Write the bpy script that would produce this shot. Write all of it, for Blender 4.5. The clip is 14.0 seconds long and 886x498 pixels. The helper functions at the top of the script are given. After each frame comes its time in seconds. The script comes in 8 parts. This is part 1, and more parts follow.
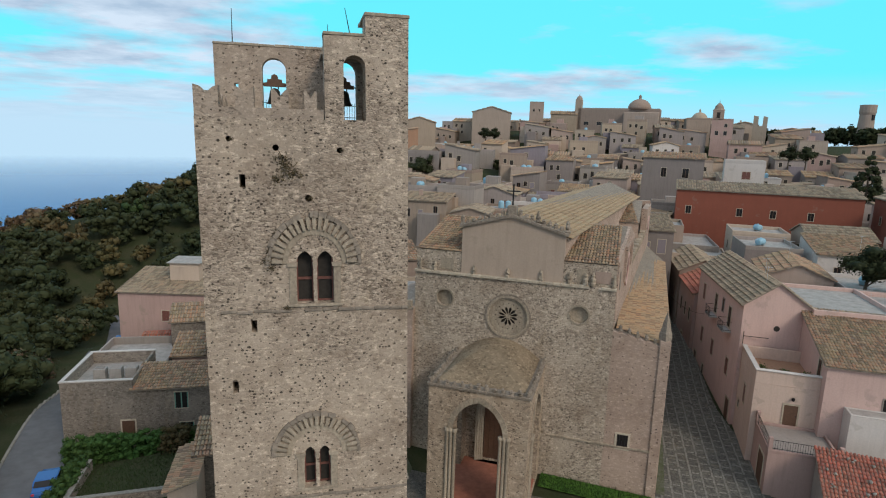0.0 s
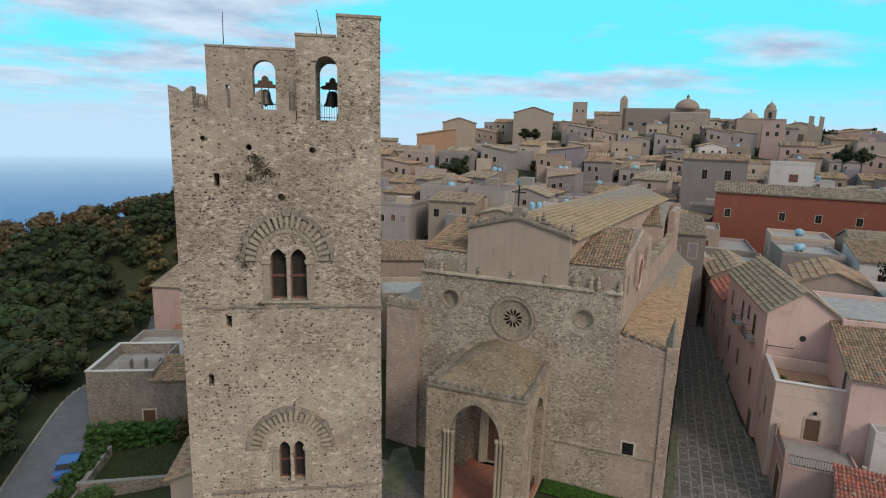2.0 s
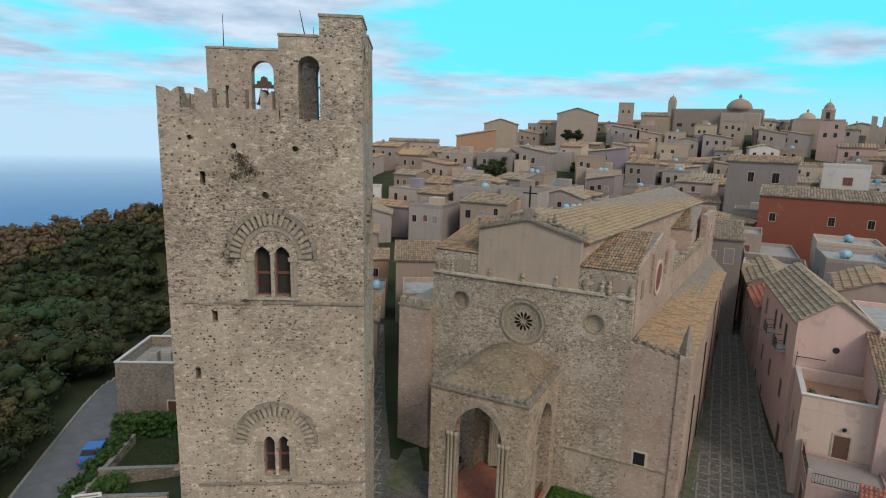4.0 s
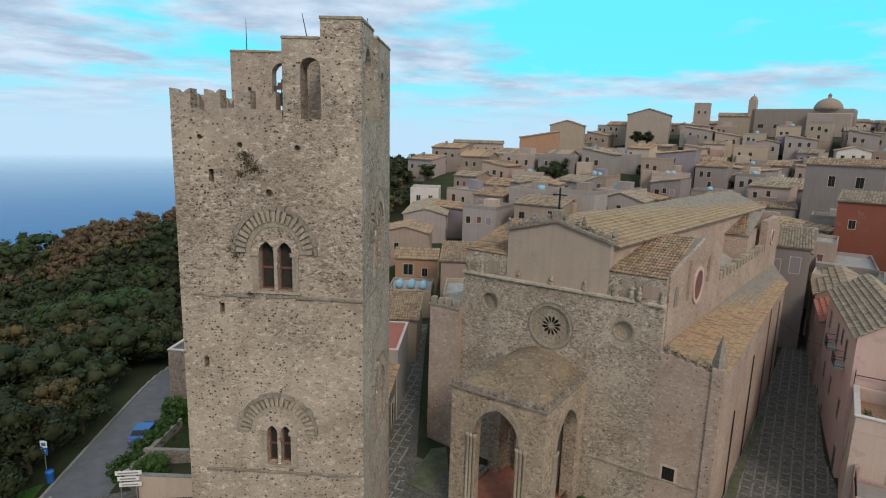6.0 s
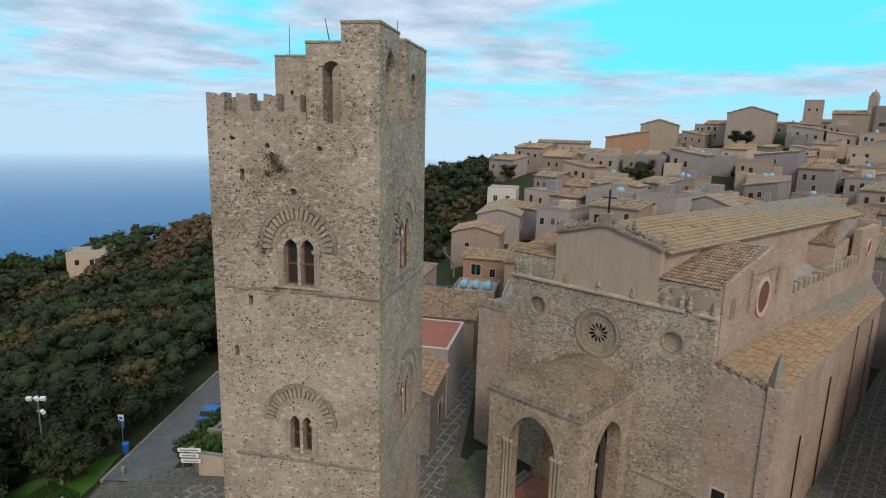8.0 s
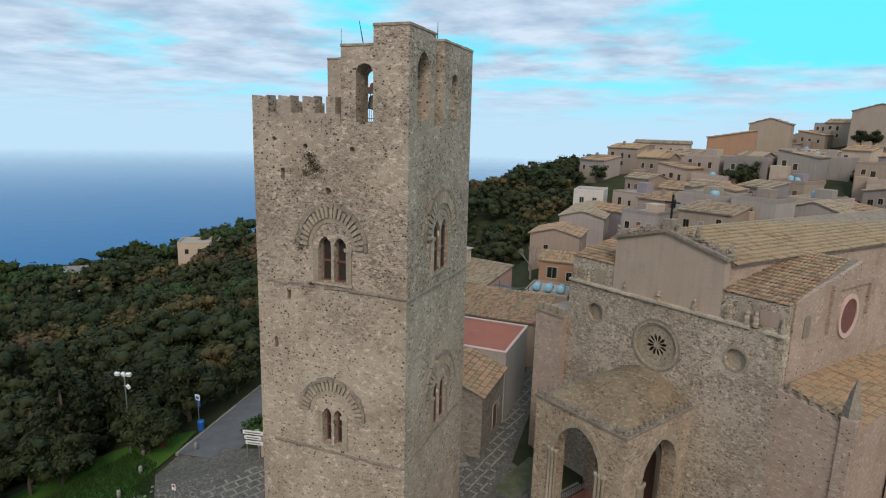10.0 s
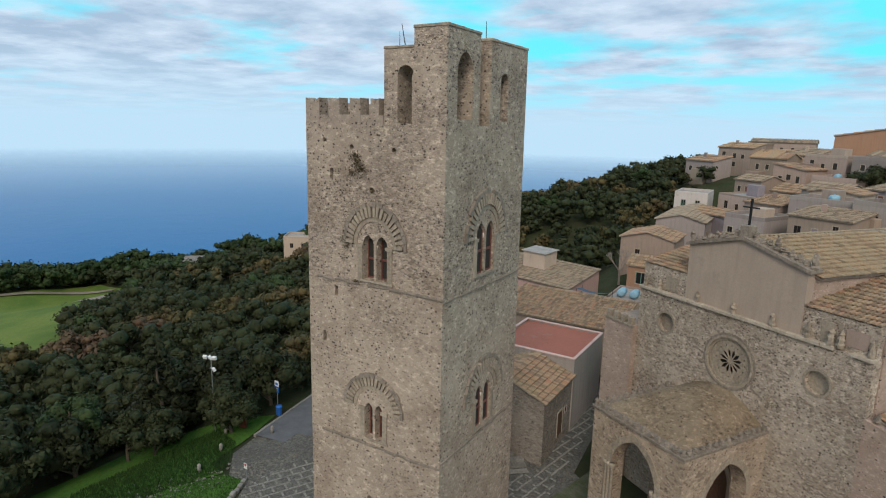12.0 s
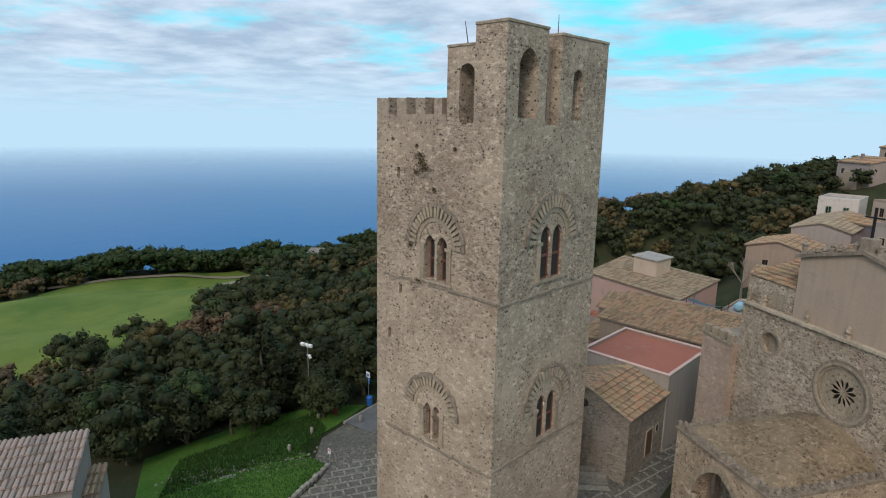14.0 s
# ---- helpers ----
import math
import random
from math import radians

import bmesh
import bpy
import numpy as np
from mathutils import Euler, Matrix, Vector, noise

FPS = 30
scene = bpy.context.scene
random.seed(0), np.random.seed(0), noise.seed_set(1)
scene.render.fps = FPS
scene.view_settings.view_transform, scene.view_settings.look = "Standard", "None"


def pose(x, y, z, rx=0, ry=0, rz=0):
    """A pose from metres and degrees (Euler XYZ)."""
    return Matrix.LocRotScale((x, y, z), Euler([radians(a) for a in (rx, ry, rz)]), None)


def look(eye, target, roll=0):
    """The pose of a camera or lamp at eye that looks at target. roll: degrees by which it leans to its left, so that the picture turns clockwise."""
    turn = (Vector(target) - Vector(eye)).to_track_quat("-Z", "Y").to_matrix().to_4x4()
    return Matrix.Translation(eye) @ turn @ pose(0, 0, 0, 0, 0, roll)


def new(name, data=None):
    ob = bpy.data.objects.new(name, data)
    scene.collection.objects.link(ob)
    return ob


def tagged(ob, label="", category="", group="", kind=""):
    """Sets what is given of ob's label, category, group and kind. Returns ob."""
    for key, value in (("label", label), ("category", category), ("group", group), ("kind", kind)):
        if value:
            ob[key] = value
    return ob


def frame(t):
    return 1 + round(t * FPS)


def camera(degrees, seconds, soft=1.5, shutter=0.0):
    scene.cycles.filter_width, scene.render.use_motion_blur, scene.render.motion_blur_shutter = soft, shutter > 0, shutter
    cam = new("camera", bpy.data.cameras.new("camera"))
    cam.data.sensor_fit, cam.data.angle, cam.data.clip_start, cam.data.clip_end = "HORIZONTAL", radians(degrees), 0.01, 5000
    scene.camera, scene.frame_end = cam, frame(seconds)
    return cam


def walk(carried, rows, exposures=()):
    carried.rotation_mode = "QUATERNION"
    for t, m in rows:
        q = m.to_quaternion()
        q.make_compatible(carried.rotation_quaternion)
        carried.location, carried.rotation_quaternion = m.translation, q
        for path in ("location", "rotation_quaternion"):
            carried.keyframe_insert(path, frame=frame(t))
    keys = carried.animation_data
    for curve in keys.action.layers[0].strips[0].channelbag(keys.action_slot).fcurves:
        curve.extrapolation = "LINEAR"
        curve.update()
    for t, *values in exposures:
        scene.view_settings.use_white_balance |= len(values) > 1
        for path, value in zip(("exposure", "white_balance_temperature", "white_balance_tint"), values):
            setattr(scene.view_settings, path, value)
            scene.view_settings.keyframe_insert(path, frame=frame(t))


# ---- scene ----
cam = camera(73.6, 14.0, soft=1.1)
PATH = [
    (0, (2.801, 4.957, 29.802), (3.259, 6.867, 29.424), 1.8),
    (0.5, (3.735, 4.739, 29.818), (4.147, 6.659, 29.44), 1.8),
    (1, (4.643, 4.56, 29.842), (5.018, 6.488, 29.464), 1.8),
    (1.5, (5.534, 4.425, 29.838), (5.873, 6.36, 29.46), 1.8),
    (2, (6.405, 4.321, 29.869), (6.707, 6.262, 29.489), 1.8),
    (2.5, (7.22, 4.276, 29.867), (7.487, 6.221, 29.487), 1.8),
    (3, (8.014, 4.241, 29.882), (8.244, 6.19, 29.501), 1.8),
    (5.5, (12.298, 4.186, 29.795), (12.268, 6.15, 29.416), 1.8),
    (6, (13.3, 4.196, 29.839), (13.202, 6.157, 29.458), 1.8),
    (6.5, (14.271, 4.259, 29.921), (14.104, 6.214, 29.537), 1.8),
    (7, (15.237, 4.375, 29.95), (14.989, 6.322, 29.565), 1.8),
    (7.5, (16.189, 4.562, 29.961), (15.862, 6.497, 29.576), 1.8),
    (8, (17.046, 4.755, 30.025), (16.645, 6.675, 29.634), 1.7),
    (10.5, (21.151, 6.417, 30.25), (20.36, 8.209, 29.845), 1.6),
    (11, (21.888, 6.839, 30.29), (21.019, 8.594, 29.882), 1.4),
    (11.5, (22.629, 7.289, 30.324), (21.683, 9.003, 29.914), 1.3),
    (12, (23.386, 7.765, 30.356), (22.361, 9.432, 29.943), 1.3),
    (12.5, (24.047, 8.387, 30.378), (22.941, 10.0, 29.962), 1.2),
    (13, (24.718, 9.059, 30.429), (23.525, 10.608, 30.01), 1.2),
    (13.5, (25.296, 9.709, 30.441), (24.019, 11.189, 30.02), 1.1),
    (14, (25.764, 10.378, 30.431), (24.411, 11.788, 30.007), 1.0),
]
walk(cam, [(t, look(eye, target, roll)) for t, eye, target, roll in PATH])

# ---- world, sun ----
SUN_AZ, SUN_EL = 157.0, 38.0      # compass bearing (from +y, clockwise) and height of the veiled sun
world = bpy.data.worlds.new("sky")
scene.world = world
world.use_nodes = True
WT = world.node_tree
for n in list(WT.nodes):
    WT.nodes.remove(n)


def wn(kind, **values):
    n = WT.nodes.new(kind)
    for k, v in values.items():
        n.inputs[k].default_value = v
    return n


w_out = wn("ShaderNodeOutputWorld")
w_bg = wn("ShaderNodeBackground")
w_sky = WT.nodes.new("ShaderNodeTexSky")
w_sky.sky_type, w_sky.sun_disc = "NISHITA", False
w_sky.sun_elevation, w_sky.sun_rotation = radians(SUN_EL), radians(SUN_AZ)
w_sky.altitude, w_sky.air_density, w_sky.dust_density, w_sky.ozone_density = 750, 1.0, 0.6, 2.0
w_co = WT.nodes.new("ShaderNodeTexCoord")
w_sep = WT.nodes.new("ShaderNodeSeparateXYZ")
WT.links.new(w_co.outputs["Generated"], w_sep.inputs[0])


def wmath(op, a, b=None, clamp=False):
    n = WT.nodes.new("ShaderNodeMath")
    n.operation, n.use_clamp = op, clamp
    for i, v in enumerate((a, b)):
        if v is None:
            continue
        if isinstance(v, (int, float)):
            n.inputs[i].default_value = v
        else:
            WT.links.new(v, n.inputs[i])
    return n.outputs[0]


def wmix(fac, a, b):
    n = WT.nodes.new("ShaderNodeMix")
    n.data_type = "RGBA"
    for i, v in ((0, fac), (6, a), (7, b)):
        if isinstance(v, (int, float)):
            n.inputs[i].default_value = v
        elif isinstance(v, tuple):
            n.inputs[i].default_value = (*v, 1)
        else:
            WT.links.new(v, n.inputs[i])
    return n.outputs[2]


def wramp(v, stops):
    n = WT.nodes.new("ShaderNodeValToRGB")
    WT.links.new(v, n.inputs[0])
    while len(n.color_ramp.elements) < len(stops):
        n.color_ramp.elements.new(0.5)
    for e, (p, c) in zip(n.color_ramp.elements, stops):
        e.position, e.color = p, (c, c, c, 1)
    return n.outputs[0]


# clouds lie in a flat layer: the direction is laid out on a plane overhead
w_h = wmath("ADD", wmath("MAXIMUM", w_sep.outputs[2], 0.0), 0.09)
w_px, w_py = wmath("DIVIDE", w_sep.outputs[0], w_h), wmath("DIVIDE", w_sep.outputs[1], w_h)
w_plane = WT.nodes.new("ShaderNodeCombineXYZ")
WT.links.new(w_px, w_plane.inputs[0])
WT.links.new(w_py, w_plane.inputs[1])


def wnoise(scale, detail, rough, offset):
    m = WT.nodes.new("ShaderNodeMapping")
    m.inputs["Location"].default_value = offset
    WT.links.new(w_plane.outputs[0], m.inputs[0])
    n = wn("ShaderNodeTexNoise", Scale=scale, Detail=detail, Roughness=rough)
    WT.links.new(m.outputs[0], n.inputs["Vector"])
    return n.outputs[0]


# fewer clouds over the town (towards +x), more over the sea (towards -x), overhead and in the south-east
w_bias = wmath("MULTIPLY", w_sep.outputs[0], -0.13)
# unseen cloud added overhead and behind, to make the sky light less cyan
w_over = wmath("MAXIMUM", wmath("SUBTRACT", wmath("SUBTRACT", w_sep.outputs[2], 0.32), wmath("MULTIPLY", w_sep.outputs[1], 0.35)), 0.0)
w_back = wmath("MAXIMUM", wmath("SUBTRACT", 0.5, w_sep.outputs[1]), 0.0)
w_bias = wmath("ADD", w_bias, wmath("ADD", wmath("MULTIPLY", w_over, 1.6), wmath("MULTIPLY", wmath("MULTIPLY", w_back, wmath("MAXIMUM", w_sep.outputs[0], 0.0)), 1.0)))
w_c1 = wmath("ADD", wnoise(0.62, 7.0, 0.55, (3.1, 1.7, 0)), w_bias)
w_cover = wramp(w_c1, [(0.44, 0.0), (0.58, 0.9)])
w_c2 = wnoise(1.7, 6.0, 0.6, (8.3, 5.2, 0))
w_dark = wramp(w_c2, [(0.37, 0.0), (0.62, 1.0)])
w_cloud = wmix(w_dark, (6.6, 7.2, 8.5), (4.0, 4.7, 6.2))
# clouds out of view towards the sun, warmed to take cyan off the walls
w_sunward = wmath("ADD", wmath("MULTIPLY", w_sep.outputs[1], -0.9), wmath("MULTIPLY", w_sep.outputs[0], 0.5), True)
w_cloud = wmix(w_sunward, w_cloud, (8.6, 7.9, 7.6))
w_blue = wmix(0.9, w_sky.outputs[0], (1.2, 8.4, 10.4))
w_all = wmix(w_cover, w_blue, w_cloud)
# the white band of thick air low over the sea
w_low = wramp(wmath("MAXIMUM", w_sep.outputs[2], 0.0), [(0.0, 1.0), (0.025, 0.75), (0.10, 0.0)])
w_all = wmix(w_low, w_all, (4.9, 7.0, 8.7))
WT.links.new(w_all, w_bg.inputs[0])
w_bg.inputs[1].default_value = 0.1
WT.links.new(w_bg.outputs[0], w_out.inputs[0])

sun_data = bpy.data.lights.new("sun", "SUN")
sun_data.energy, sun_data.angle, sun_data.color = 1.45, radians(18), (1.0, 0.89, 0.77)
sun = new("sun", sun_data)
sun.matrix_basis = look((0, 0, 0), (-math.sin(radians(SUN_AZ)) * math.cos(radians(SUN_EL)),
                                    -math.cos(radians(SUN_AZ)) * math.cos(radians(SUN_EL)), -math.sin(radians(SUN_EL))))

scene.view_settings.exposure = 0.14

# ---- materials ----
def material(name):
    m = bpy.data.materials.new(name)
    m.use_nodes = True
    return m, m.node_tree, m.node_tree.nodes["Principled BSDF"]


def nd(nt, kind, **values):
    n = nt.nodes.new(kind)
    for k, v in values.items():
        n.inputs[k].default_value = v
    return n


def ramp(nt, v, stops):
    n = nt.nodes.new("ShaderNodeValToRGB")
    nt.links.new(v, n.inputs[0])
    while len(n.color_ramp.elements) < len(stops):
        n.color_ramp.elements.new(0.5)
    for e, (p, c) in zip(n.color_ramp.elements, stops):
        e.position = p
        e.color = (c, c, c, 1) if isinstance(c, (int, float)) else (*c, 1)
    return n.outputs[0]


def mixc(nt, fac, a, b, mode="MIX"):
    n = nt.nodes.new("ShaderNodeMix")
    n.data_type, n.blend_type = "RGBA", mode
    for i, v in ((0, fac), (6, a), (7, b)):
        if isinstance(v, (int, float)):
            n.inputs[i].default_value = v
        elif isinstance(v, tuple):
            n.inputs[i].default_value = (*v, 1)
        else:
            nt.links.new(v, n.inputs[i])
    return n.outputs[2]


def maths(nt, op, a, b=0.0, clamp=False):
    n = nt.nodes.new("ShaderNodeMath")
    n.operation, n.use_clamp = op, clamp
    for i, v in enumerate((a, b)):
        if isinstance(v, (int, float)):
            n.inputs[i].default_value = v
        else:
            nt.links.new(v, n.inputs[i])
    return n.outputs[0]


def coords(nt, scale=(1, 1, 1), offset=(0, 0, 0), rot=(0, 0, 0)):
    c = nt.nodes.new("ShaderNodeTexCoord")
    m = nd(nt, "ShaderNodeMapping", Scale=scale, Location=offset)
    m.inputs["Rotation"].default_value = rot
    nt.links.new(c.outputs["Object"], m.inputs[0])
    return m.outputs[0]


def tex_noise(nt, vec, scale, detail=5.0, rough=0.55):
    n = nd(nt, "ShaderNodeTexNoise", Scale=scale, Detail=detail, Roughness=rough)
    nt.links.new(vec, n.inputs["Vector"])
    return n.outputs[0]


def tex_vor(nt, vec, scale, feature="F1", rand=1.0):
    n = nd(nt, "ShaderNodeTexVoronoi", Scale=scale, Randomness=rand)
    n.feature = feature
    nt.links.new(vec, n.inputs["Vector"])
    return n


def bump(nt, bsdf, height, strength=0.5, distance=0.05):
    b = nd(nt, "ShaderNodeBump", Strength=strength, Distance=distance)
    nt.links.new(height, b.inputs["Height"])
    nt.links.new(b.outputs[0], bsdf.inputs["Normal"])


def obj_random(nt):
    return nt.nodes.new("ShaderNodeObjectInfo").outputs["Random"]


def rubble(name, light, mid, dark, stone=2.6, pits=0.5, plaster=0.4, moss=0.15, joints=0.5, lichen=(0.33, 0.255, 0.155), vary=0.0, speckle=0.7, smooth_below=None, relief=0.6, crevice=0.6):
    """Old rubble masonry: single stones, worn plaster patches, eaten pits and crevices with their shade painted in,
    dark weathering, ochre lichen.
    """
    m, nt, b = material(name)
    vec = coords(nt)
    warp = tex_noise(nt, vec, 1.3, 3)
    flat = coords(nt, (1, 1, 1.75))
    addv = nt.nodes.new("ShaderNodeVectorMath")
    addv.operation = "ADD"
    nt.links.new(flat, addv.inputs[0])
    wv = nt.nodes.new("ShaderNodeCombineXYZ")
    for i in range(3):
        nt.links.new(maths(nt, "MULTIPLY", warp, 0.45), wv.inputs[i])
    nt.links.new(wv.outputs[0], addv.inputs[1])
    cells = tex_vor(nt, addv.outputs[0], stone)
    edge = tex_vor(nt, addv.outputs[0], stone, "DISTANCE_TO_EDGE")
    cellv = nt.nodes.new("ShaderNodeSeparateXYZ")
    nt.links.new(cells.outputs["Color"], cellv.inputs[0])
    big = tex_noise(nt, vec, 0.16, 6, 0.62)
    fine = tex_noise(nt, vec, 5.0, 6, 0.65)
    grit = tex_noise(nt, vec, 26.0, 4, 0.7)
    col = mixc(nt, cellv.outputs[0], mid, light)
    col = mixc(nt, ramp(nt, cellv.outputs[1], [(0.72, 0.0), (0.9, 0.75)]), col, dark)
    joint = maths(nt, "MULTIPLY", ramp(nt, edge.outputs["Distance"], [(0.0, 1.0), (0.16, 0.0)]), ramp(nt, tex_noise(nt, coords(nt, offset=(9, 4, 6)), 1.6, 4, 0.6), [(0.42, 0.0), (0.6, 1.0)]))
    col = mixc(nt, maths(nt, "MULTIPLY", joint, joints), col, tuple(c * 0.55 for c in mid))
    # patches where the plaster still covers the stones
    cover = ramp(nt, tex_noise(nt, coords(nt, offset=(7, 3, 1)), 0.28, 7, 0.6), [(0.62 - plaster * 0.4, 0.0), (0.72 - plaster * 0.4, 1.0)])
    if smooth_below is not None:          # the lower storey kept more of its render
        sep = nt.nodes.new("ShaderNodeSeparateXYZ")
        nt.links.new(vec, sep.inputs[0])
        low = ramp(nt, maths(nt, "DIVIDE", sep.outputs[2], smooth_below), [(0.985, 1.0), (1.0, 0.0)])
        more = ramp(nt, tex_noise(nt, coords(nt, offset=(3, 8, 5)), 0.33, 7, 0.6), [(0.36, 0.0), (0.5, 0.95)])
        cover = maths(nt, "MAXIMUM", cover, maths(nt, "MULTIPLY", low, more))
    plast = mixc(nt, fine, tuple(c * 0.86 for c in light), light)
    col = mixc(nt, maths(nt, "MULTIPLY", cover, 0.8), col, plast)
    col = mixc(nt, ramp(nt, big, [(0.36, 0.5), (0.62, 0.0)]), col, tuple(c * 0.62 for c in mid))
    # ochre lichen and streaks
    lich = ramp(nt, tex_noise(nt, coords(nt, (1, 1, 0.4), (2, 9, 4)), 0.7, 8, 0.7), [(0.57, 0.0), (0.74, 0.5)])
    col = mixc(nt, lich, col, lichen)
    # pits: near-black colour puts the shade of the hollows in
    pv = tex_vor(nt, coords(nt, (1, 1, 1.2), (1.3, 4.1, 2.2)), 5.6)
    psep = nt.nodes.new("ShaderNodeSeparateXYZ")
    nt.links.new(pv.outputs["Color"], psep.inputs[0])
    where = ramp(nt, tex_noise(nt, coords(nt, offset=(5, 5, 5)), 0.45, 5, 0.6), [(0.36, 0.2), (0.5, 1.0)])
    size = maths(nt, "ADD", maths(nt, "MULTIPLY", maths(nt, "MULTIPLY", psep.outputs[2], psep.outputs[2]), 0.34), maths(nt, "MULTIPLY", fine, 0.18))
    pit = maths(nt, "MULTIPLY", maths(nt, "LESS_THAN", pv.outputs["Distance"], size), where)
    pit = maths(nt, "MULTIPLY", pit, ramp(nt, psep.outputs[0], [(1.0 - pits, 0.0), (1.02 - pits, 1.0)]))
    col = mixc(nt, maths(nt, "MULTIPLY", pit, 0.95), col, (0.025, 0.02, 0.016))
    col = mixc(nt, maths(nt, "MULTIPLY", ramp(nt, grit, [(0.3, 0.9), (0.75, 0.0)]), 0.3), col, tuple(c * 0.5 for c in mid))
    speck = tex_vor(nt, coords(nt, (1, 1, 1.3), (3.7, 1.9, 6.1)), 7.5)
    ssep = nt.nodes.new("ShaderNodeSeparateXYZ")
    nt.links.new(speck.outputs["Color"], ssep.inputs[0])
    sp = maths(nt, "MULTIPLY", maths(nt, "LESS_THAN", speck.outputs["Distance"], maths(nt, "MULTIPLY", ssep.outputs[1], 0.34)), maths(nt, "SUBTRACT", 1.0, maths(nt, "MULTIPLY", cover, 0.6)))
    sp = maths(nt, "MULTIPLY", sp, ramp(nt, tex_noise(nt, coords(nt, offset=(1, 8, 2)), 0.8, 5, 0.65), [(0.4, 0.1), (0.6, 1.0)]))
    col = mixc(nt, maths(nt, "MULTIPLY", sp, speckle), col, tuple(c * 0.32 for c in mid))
    pale = maths(nt, "MULTIPLY", maths(nt, "GREATER_THAN", ssep.outputs[2], 0.8), ramp(nt, speck.outputs["Distance"], [(0.25, 1.0), (0.45, 0.0)]))
    col = mixc(nt, maths(nt, "MULTIPLY", pale, 0.4), col, tuple(min(1, c * 1.25) for c in light))
    # crevices between the stones, shade put into their colour, and scattered bleached faces
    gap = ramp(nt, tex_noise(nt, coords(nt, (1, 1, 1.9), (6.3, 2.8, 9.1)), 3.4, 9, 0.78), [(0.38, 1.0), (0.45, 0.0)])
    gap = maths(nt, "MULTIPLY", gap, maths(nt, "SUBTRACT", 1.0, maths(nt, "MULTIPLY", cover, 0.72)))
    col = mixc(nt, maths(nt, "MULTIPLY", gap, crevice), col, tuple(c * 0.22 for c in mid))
    bleach = ramp(nt, tex_noise(nt, coords(nt, (1, 1, 1.7), (1.1, 7.7, 3.9)), 2.6, 9, 0.78), [(0.53, 0.0), (0.62, 0.85)])
    col = mixc(nt, maths(nt, "MULTIPLY", bleach, crevice), col, tuple(min(1, c * 1.3) for c in light))
    blot = ramp(nt, tex_noise(nt, coords(nt, offset=(12, 6, 1)), 0.42, 9, 0.72), [(0.5, 0.0), (0.66, 0.5)])
    col = mixc(nt, maths(nt, "MULTIPLY", blot, crevice), col, tuple(c * q for c, q in zip(mid, (0.5, 0.45, 0.42))))
    green = ramp(nt, tex_noise(nt, coords(nt, offset=(11, 2, 8)), 0.55, 8, 0.7), [(0.7 - moss * 0.3, 0.0), (0.85 - moss * 0.3, moss * 2)])
    col = mixc(nt, green, col, (0.06, 0.065, 0.032))
    if vary:
        hs = nd(nt, "ShaderNodeHueSaturation")
        nt.links.new(col, hs.inputs["Color"])
        nt.links.new(maths(nt, "ADD", maths(nt, "MULTIPLY", obj_random(nt), vary), 1 - vary / 2), hs.inputs["Value"])
        col = hs.outputs[0]
    nt.links.new(col, b.inputs["Base Color"])
    b.inputs["Roughness"].default_value = 0.93
    b.inputs["Specular IOR Level"].default_value = 0.2
    hgt = maths(nt, "ADD", maths(nt, "MULTIPLY", ramp(nt, edge.outputs["Distance"], [(0.0, 0.0), (0.22, 0.8)]), maths(nt, "SUBTRACT", 1.0, maths(nt, "MULTIPLY", cover, 0.75))),
                maths(nt, "MULTIPLY", fine, 0.7))
    hgt = maths(nt, "SUBTRACT", hgt, maths(nt, "ADD", maths(nt, "MULTIPLY", pit, 2.0), maths(nt, "MULTIPLY", gap, 1.2)))
    hgt = maths(nt, "ADD", hgt, maths(nt, "MULTIPLY", cellv.outputs[2], 0.4))
    bump(nt, b, hgt, relief, 0.06)
    return m


def ashlar(name, light, dark, w=0.62, h=0.34, vary=0.25, wear=0.5):
    """Squared weathered stone without courses of its own: noise, stains, pores."""
    m, nt, b = material(name)
    vec = coords(nt)
    big = tex_noise(nt, vec, 0.45, 6, 0.6)
    fine = tex_noise(nt, vec, 6.0, 6, 0.65)
    col = mixc(nt, big, dark, light)
    col = mixc(nt, ramp(nt, fine, [(0.38, 0.85 * wear), (0.62, 0.0)]), col, tuple(c * 0.38 for c in dark))
    streak = ramp(nt, tex_noise(nt, coords(nt, (2.2, 2.2, 0.25), (3, 1, 2)), 0.8, 6, 0.65), [(0.46, 0.0), (0.68, 0.9 * wear)])
    col = mixc(nt, streak, col, tuple(c * 0.45 for c in dark))
    # pores: dark colour stands for the shade in each small hollow
    pv = tex_vor(nt, coords(nt, offset=(2, 2, 2)), 5.5)
    pit = ramp(nt, pv.outputs["Distance"], [(0.1, 1.0), (0.16, 0.0)])
    pit = maths(nt, "MULTIPLY", pit, ramp(nt, tex_noise(nt, vec, 0.9, 4), [(0.5, 0.0), (0.62, 1.0)]))
    col = mixc(nt, maths(nt, "MULTIPLY", pit, 0.55), col, (0.05, 0.042, 0.034))
    hs = nd(nt, "ShaderNodeHueSaturation")
    nt.links.new(col, hs.inputs["Color"])
    nt.links.new(maths(nt, "ADD", maths(nt, "MULTIPLY", obj_random(nt), vary), 1 - vary / 2), hs.inputs["Value"])
    nt.links.new(hs.outputs[0], b.inputs["Base Color"])
    b.inputs["Roughness"].default_value = 0.9
    b.inputs["Specular IOR Level"].default_value = 0.2
    bump(nt, b, maths(nt, "SUBTRACT", fine, pit), 0.6, 0.04)
    return m


